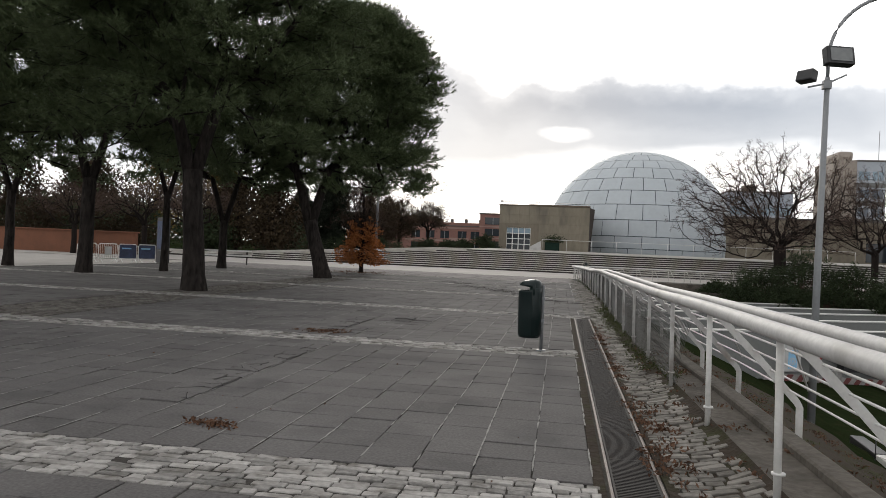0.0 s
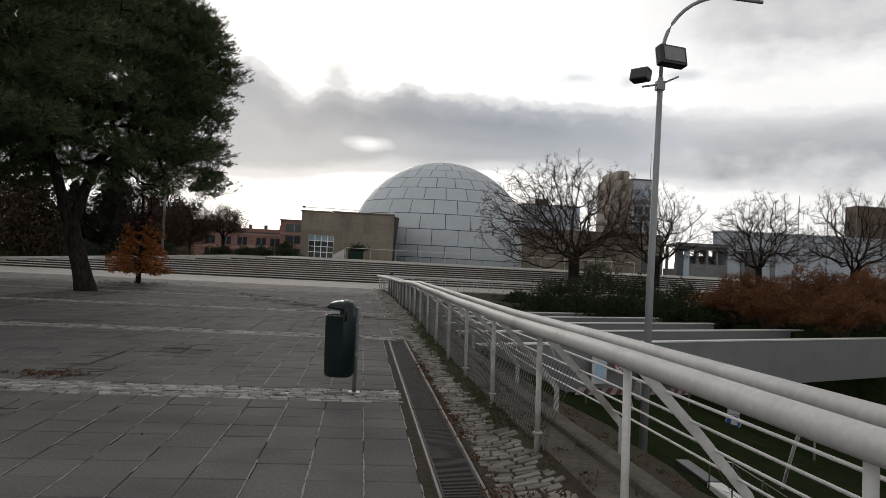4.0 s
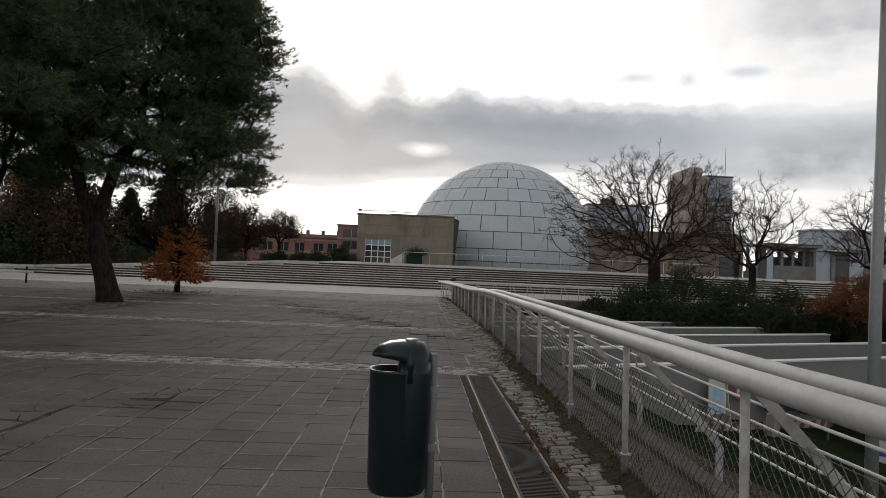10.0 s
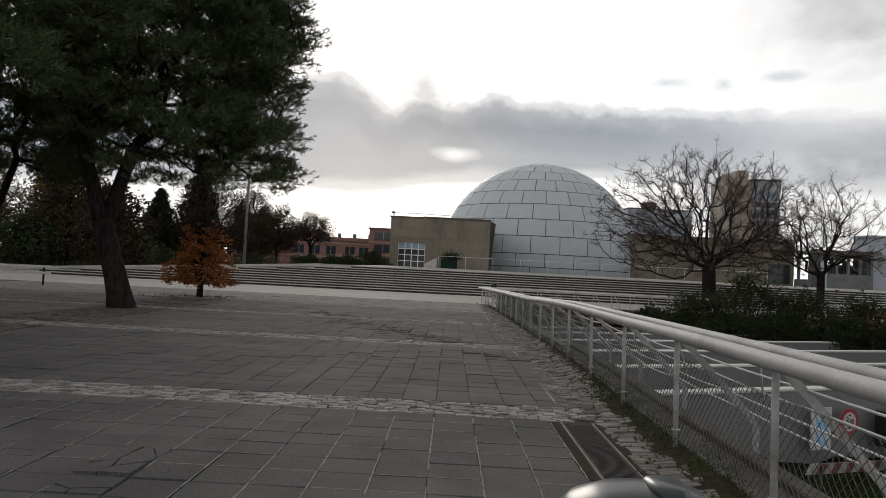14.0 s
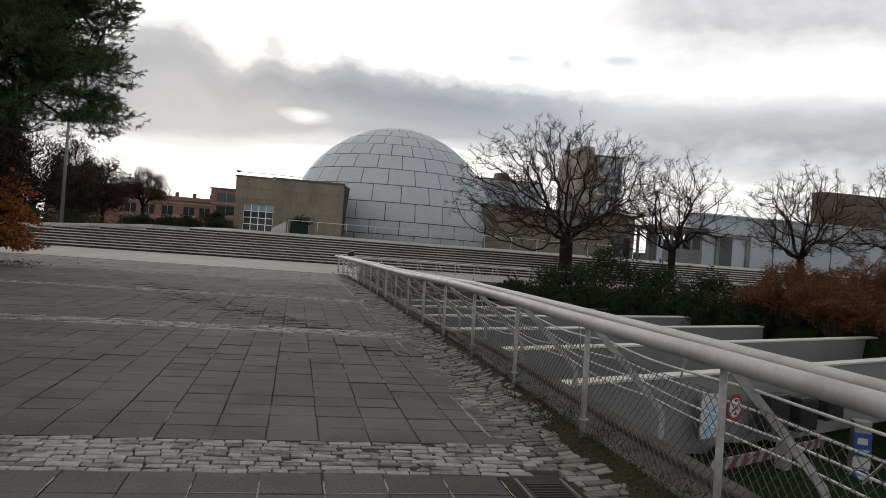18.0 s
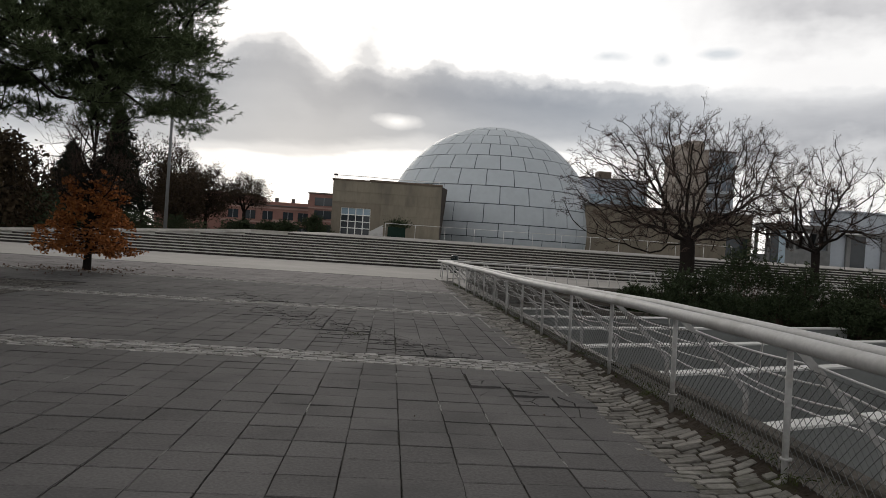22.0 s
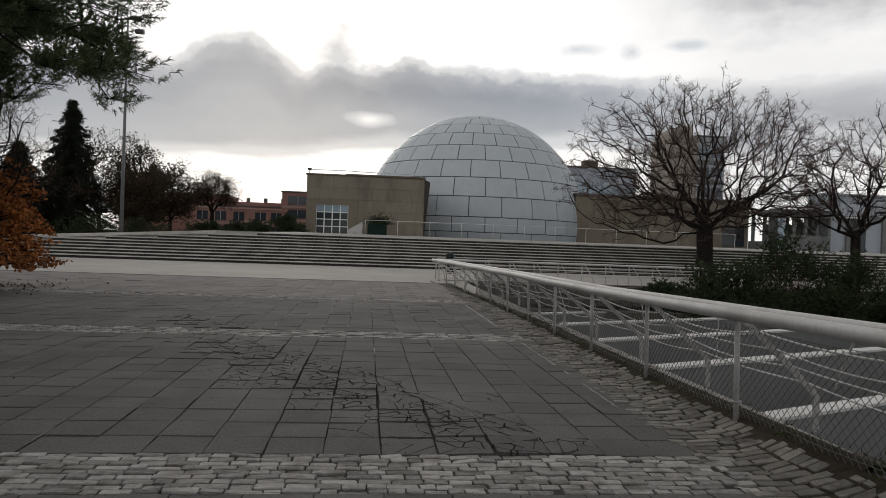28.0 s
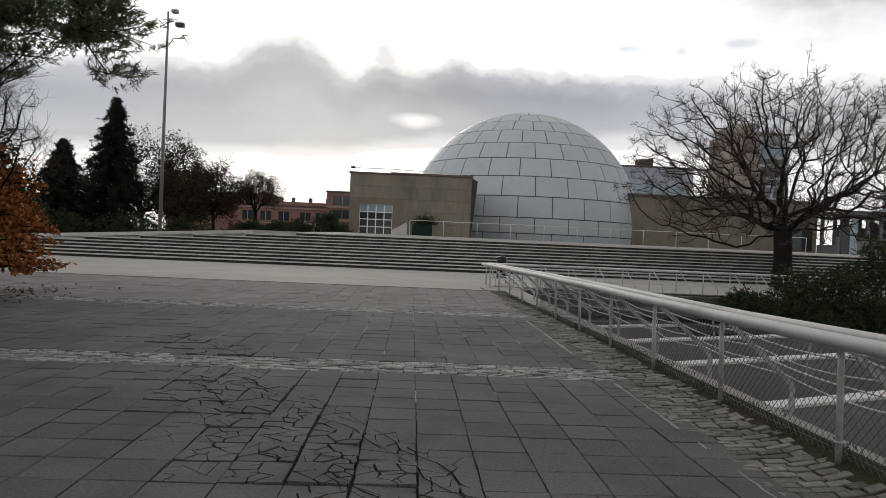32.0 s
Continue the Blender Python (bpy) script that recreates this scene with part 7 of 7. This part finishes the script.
for k, (x, y) in enumerate(fl):
    zz = ground_z(4.9 + x, 12 + y)
    tubes("fence_post", [([(x, y, zz - 0.2), (x, y, zz + 0.62)], 0.012)], M["black"], low, 5)
for h in (0.6, 0.1):
    tubes("fence_rail", [([(x, y, ground_z(4.9 + x, 12 + y) + h) for x, y in fl], 0.008)], M["black"], low, 4)
for (x, y), (x2, y2) in zip(fl, fl[1:]):
    tubes("fence_cross", [([(x, y, ground_z(4.9 + x, 12 + y) + 0.1), (x2, y2, ground_z(4.9 + x2, 12 + y2) + 0.6)], 0.006)], M["black"], low, 4)
for k in range(7):
    kb = thing("kerb_stone", 5.5 + 0.1 * k, 6.0 + 1.55 * k, ground_z(5.5 + 0.1 * k, 6.0 + 1.55 * k) - 0.05, "painted kerb stone beside the ramp road", "kerb", "black and white kerb stones", -3.5)
    part("stone", box(-0.14, -0.75, 0, 0.14, 0.75, 0.26, 0.03), M["beam_top"] if k % 2 else M["black"], kb)

# ---- barriers and advertising totem at the park edge ----
bdir = Vector((-24.3 + 26.6, 38.9 - 35.0, 0)).normalized()
bang = math.degrees(math.atan2(bdir.y, bdir.x))
for i in range(4):
    px, py = -26.6 + bdir.x * 1.16 * i, 35.0 + bdir.y * 1.16 * i
    poster = i > 1
    cb = thing("crowd_barrier", px, py, -0.03, "white steel crowd barrier with a dark blue poster" if poster else "white steel crowd barrier with a blank plate", "barrier", "crowd barriers in a row", bang)
    tubes("frame", [([(0.03, 0, 0.22), (0.03, 0, 0.98), (0.1, 0, 1.06), (1.02, 0, 1.06), (1.09, 0, 0.98), (1.09, 0, 0.22), (0.03, 0, 0.22)], 0.028)], M["frame_white"], cb, 6)
    for x in (0.15, 0.97):
        tubes("foot", [([(x, -0.28, 0.02), (x, 0, 0.22), (x, 0.28, 0.02)], 0.022)], M["frame_white"], cb, 5)
    if poster:
        part("poster", box(0.07, -0.02, 0.25, 1.05, -0.005, 1.02), M["poster"], cb)
        part("poster_text", box(0.2, -0.024, 0.78, 0.75, -0.021, 0.86), M["sign_lightblue"], cb)
    else:
        for k in range(9):
            tubes("bar", [([(0.13 + 0.108 * k, 0, 0.22), (0.13 + 0.108 * k, 0, 1.06)], 0.009)], M["frame_white"], cb, 4)
        part("plate", box(0.38, -0.03, 0.4, 0.78, -0.012, 0.9), M["sign_white"], cb)
totem = thing("advert_totem", -24.2, 39.6, -0.03, "dark advertising totem with a blue poster", "sign", "", -35)
part("base", box(-0.5, -0.2, 0, 0.5, 0.2, 0.75, 0.02), M["black"], totem)
part("case", box(-0.55, -0.17, 0.75, 0.55, 0.17, 2.75, 0.03), M["black"], totem)
part("poster", box(-0.42, -0.185, 0.85, 0.42, -0.172, 2.55), M["poster"], totem)
tape = thing("plank_barrier", -22.8, 41.0, -0.03, "low barrier of pale planks beside the totem", "barrier", "", 25)
for z in (0.55, 0.85):
    part("plank", box(0, -0.02, z, 3.4, 0.02, z + 0.1, 0.005), M["frame_white"], tape)
for x in (0.2, 3.1):
    part("plank_post", box(x - 0.04, 0.021, 0, x + 0.04, 0.09, 1.0), M["bark_grey"], tape)

# ---- weeds, moss and fallen leaves ----
rw = random.Random(44)
weeds = []
for k in range(260):
    y = rw.uniform(8, 46)
    weeds.append((fence_x(y) + rw.gauss(0.08, 0.07), y, fence_z(y) + 0.04))
for k in range(120):
    y = rw.uniform(9.0, 19.5)
    weeds.append((fence_x(y) + rw.gauss(-0.1, 0.1), y, fence_z(y) + 0.02))
for k in range(2):
    weeds.append((-2.35 + rw.gauss(0, 0.16), 26.9 + rw.gauss(0, 0.3), 0.03))
for k in range(60):
    x, y = rw.uniform(2.0, 4.4), rw.uniform(5.0, 16.0)
    weeds.append((x, y, ground_z(x, y) + 0.03))
v, f = leaf_cloud(rw, weeds, 22, 0.05, 0.026, 0.16, 0.5)
o = tagged(mesh_ob("weeds", v, f, M["weed"]), "straggling weeds and grass along the fence foot", "weeds", kind="stuff")
fallen = []
for k in range(60):
    y = rw.uniform(1, 16)
    fallen.append((0.52 + rw.gauss(0, 0.05), y, 0.012))
for k in range(40):
    y = rw.uniform(3.6, 7.2)
    fallen.append((0.62 + rw.gauss(0, 0.09), y, 0.03))
for k in range(30):
    fallen.append((-4.3 + rw.gauss(0, 0.25), 11.6 + rw.gauss(0, 0.12), 0.012))
for k in range(14):
    fallen.append((-3.1 + rw.gauss(0, 0.12), 5.0 + rw.gauss(0, 0.05), 0.012))
for k in range(50):
    y = rw.uniform(3, 12)
    fallen.append((fence_x(y) + 0.25 + rw.gauss(0, 0.2), y, fence_z(y) - 0.01))
for k in range(120):
    x, y = rw.uniform(1.95, 4.2), rw.uniform(4.0, 14.0)
    fallen.append((x, y, ground_z(x, y) + 0.02))
v, f = leaf_cloud(rw, fallen, 16, 0.05, 0.022, 0.4, 0.12)
tagged(mesh_ob("fallen_leaves", v, f, M["dead_leaf"]), "dry red-brown needles and leaves on the ground", "leaves", kind="stuff")
scatter = [(rw.uniform(-8, 0.2), rw.uniform(3, 44), 0.02) for k in range(70)]
v, f = leaf_cloud(rw, scatter, 1, 0.01, 0.016, 0.5, 0.1)
tagged(mesh_ob("litter_leaves", v, f, M["dead_leaf"]), "single dry leaves scattered on the slabs", "leaves", kind="stuff")
v, f = leaf_cloud(rw, [(-11.8 + rw.gauss(0, 1.1), 39.1 + rw.gauss(0, 1.1), 0.02) for k in range(350)], 1, 0.1, 0.035, 0.6, 0.05)
tagged(mesh_ob("maple_litter", v, f, M["dead_leaf"]), "fallen brown leaves under the autumn tree", "leaves", kind="stuff")

# slabs and setts beside the walk, one by one, bay by bay
bays = [structure(new("pavement_bay"), "bay of square grey concrete slabs between bands of setts") for _ in range(1, 6)]
bands = [structure(new("sett_band"), "band of worn pale granite setts across the plaza") for _ in BANDS[:5]] + [structure(new("sett_strip"), "sloping strip of mossy granite setts along the fence")]
for bay, m, me in near_slabs:
    o = new("slab" if me is slab_me else "broken_slab", me)
    o.parent = bays[bay - 1]
    o.matrix_basis = m
for band, k, m in near_setts:
    o = new("sett", sett_me[k + (12 if band < 0 else 0)])
    o.parent = bands[band]
    o.matrix_basis = m
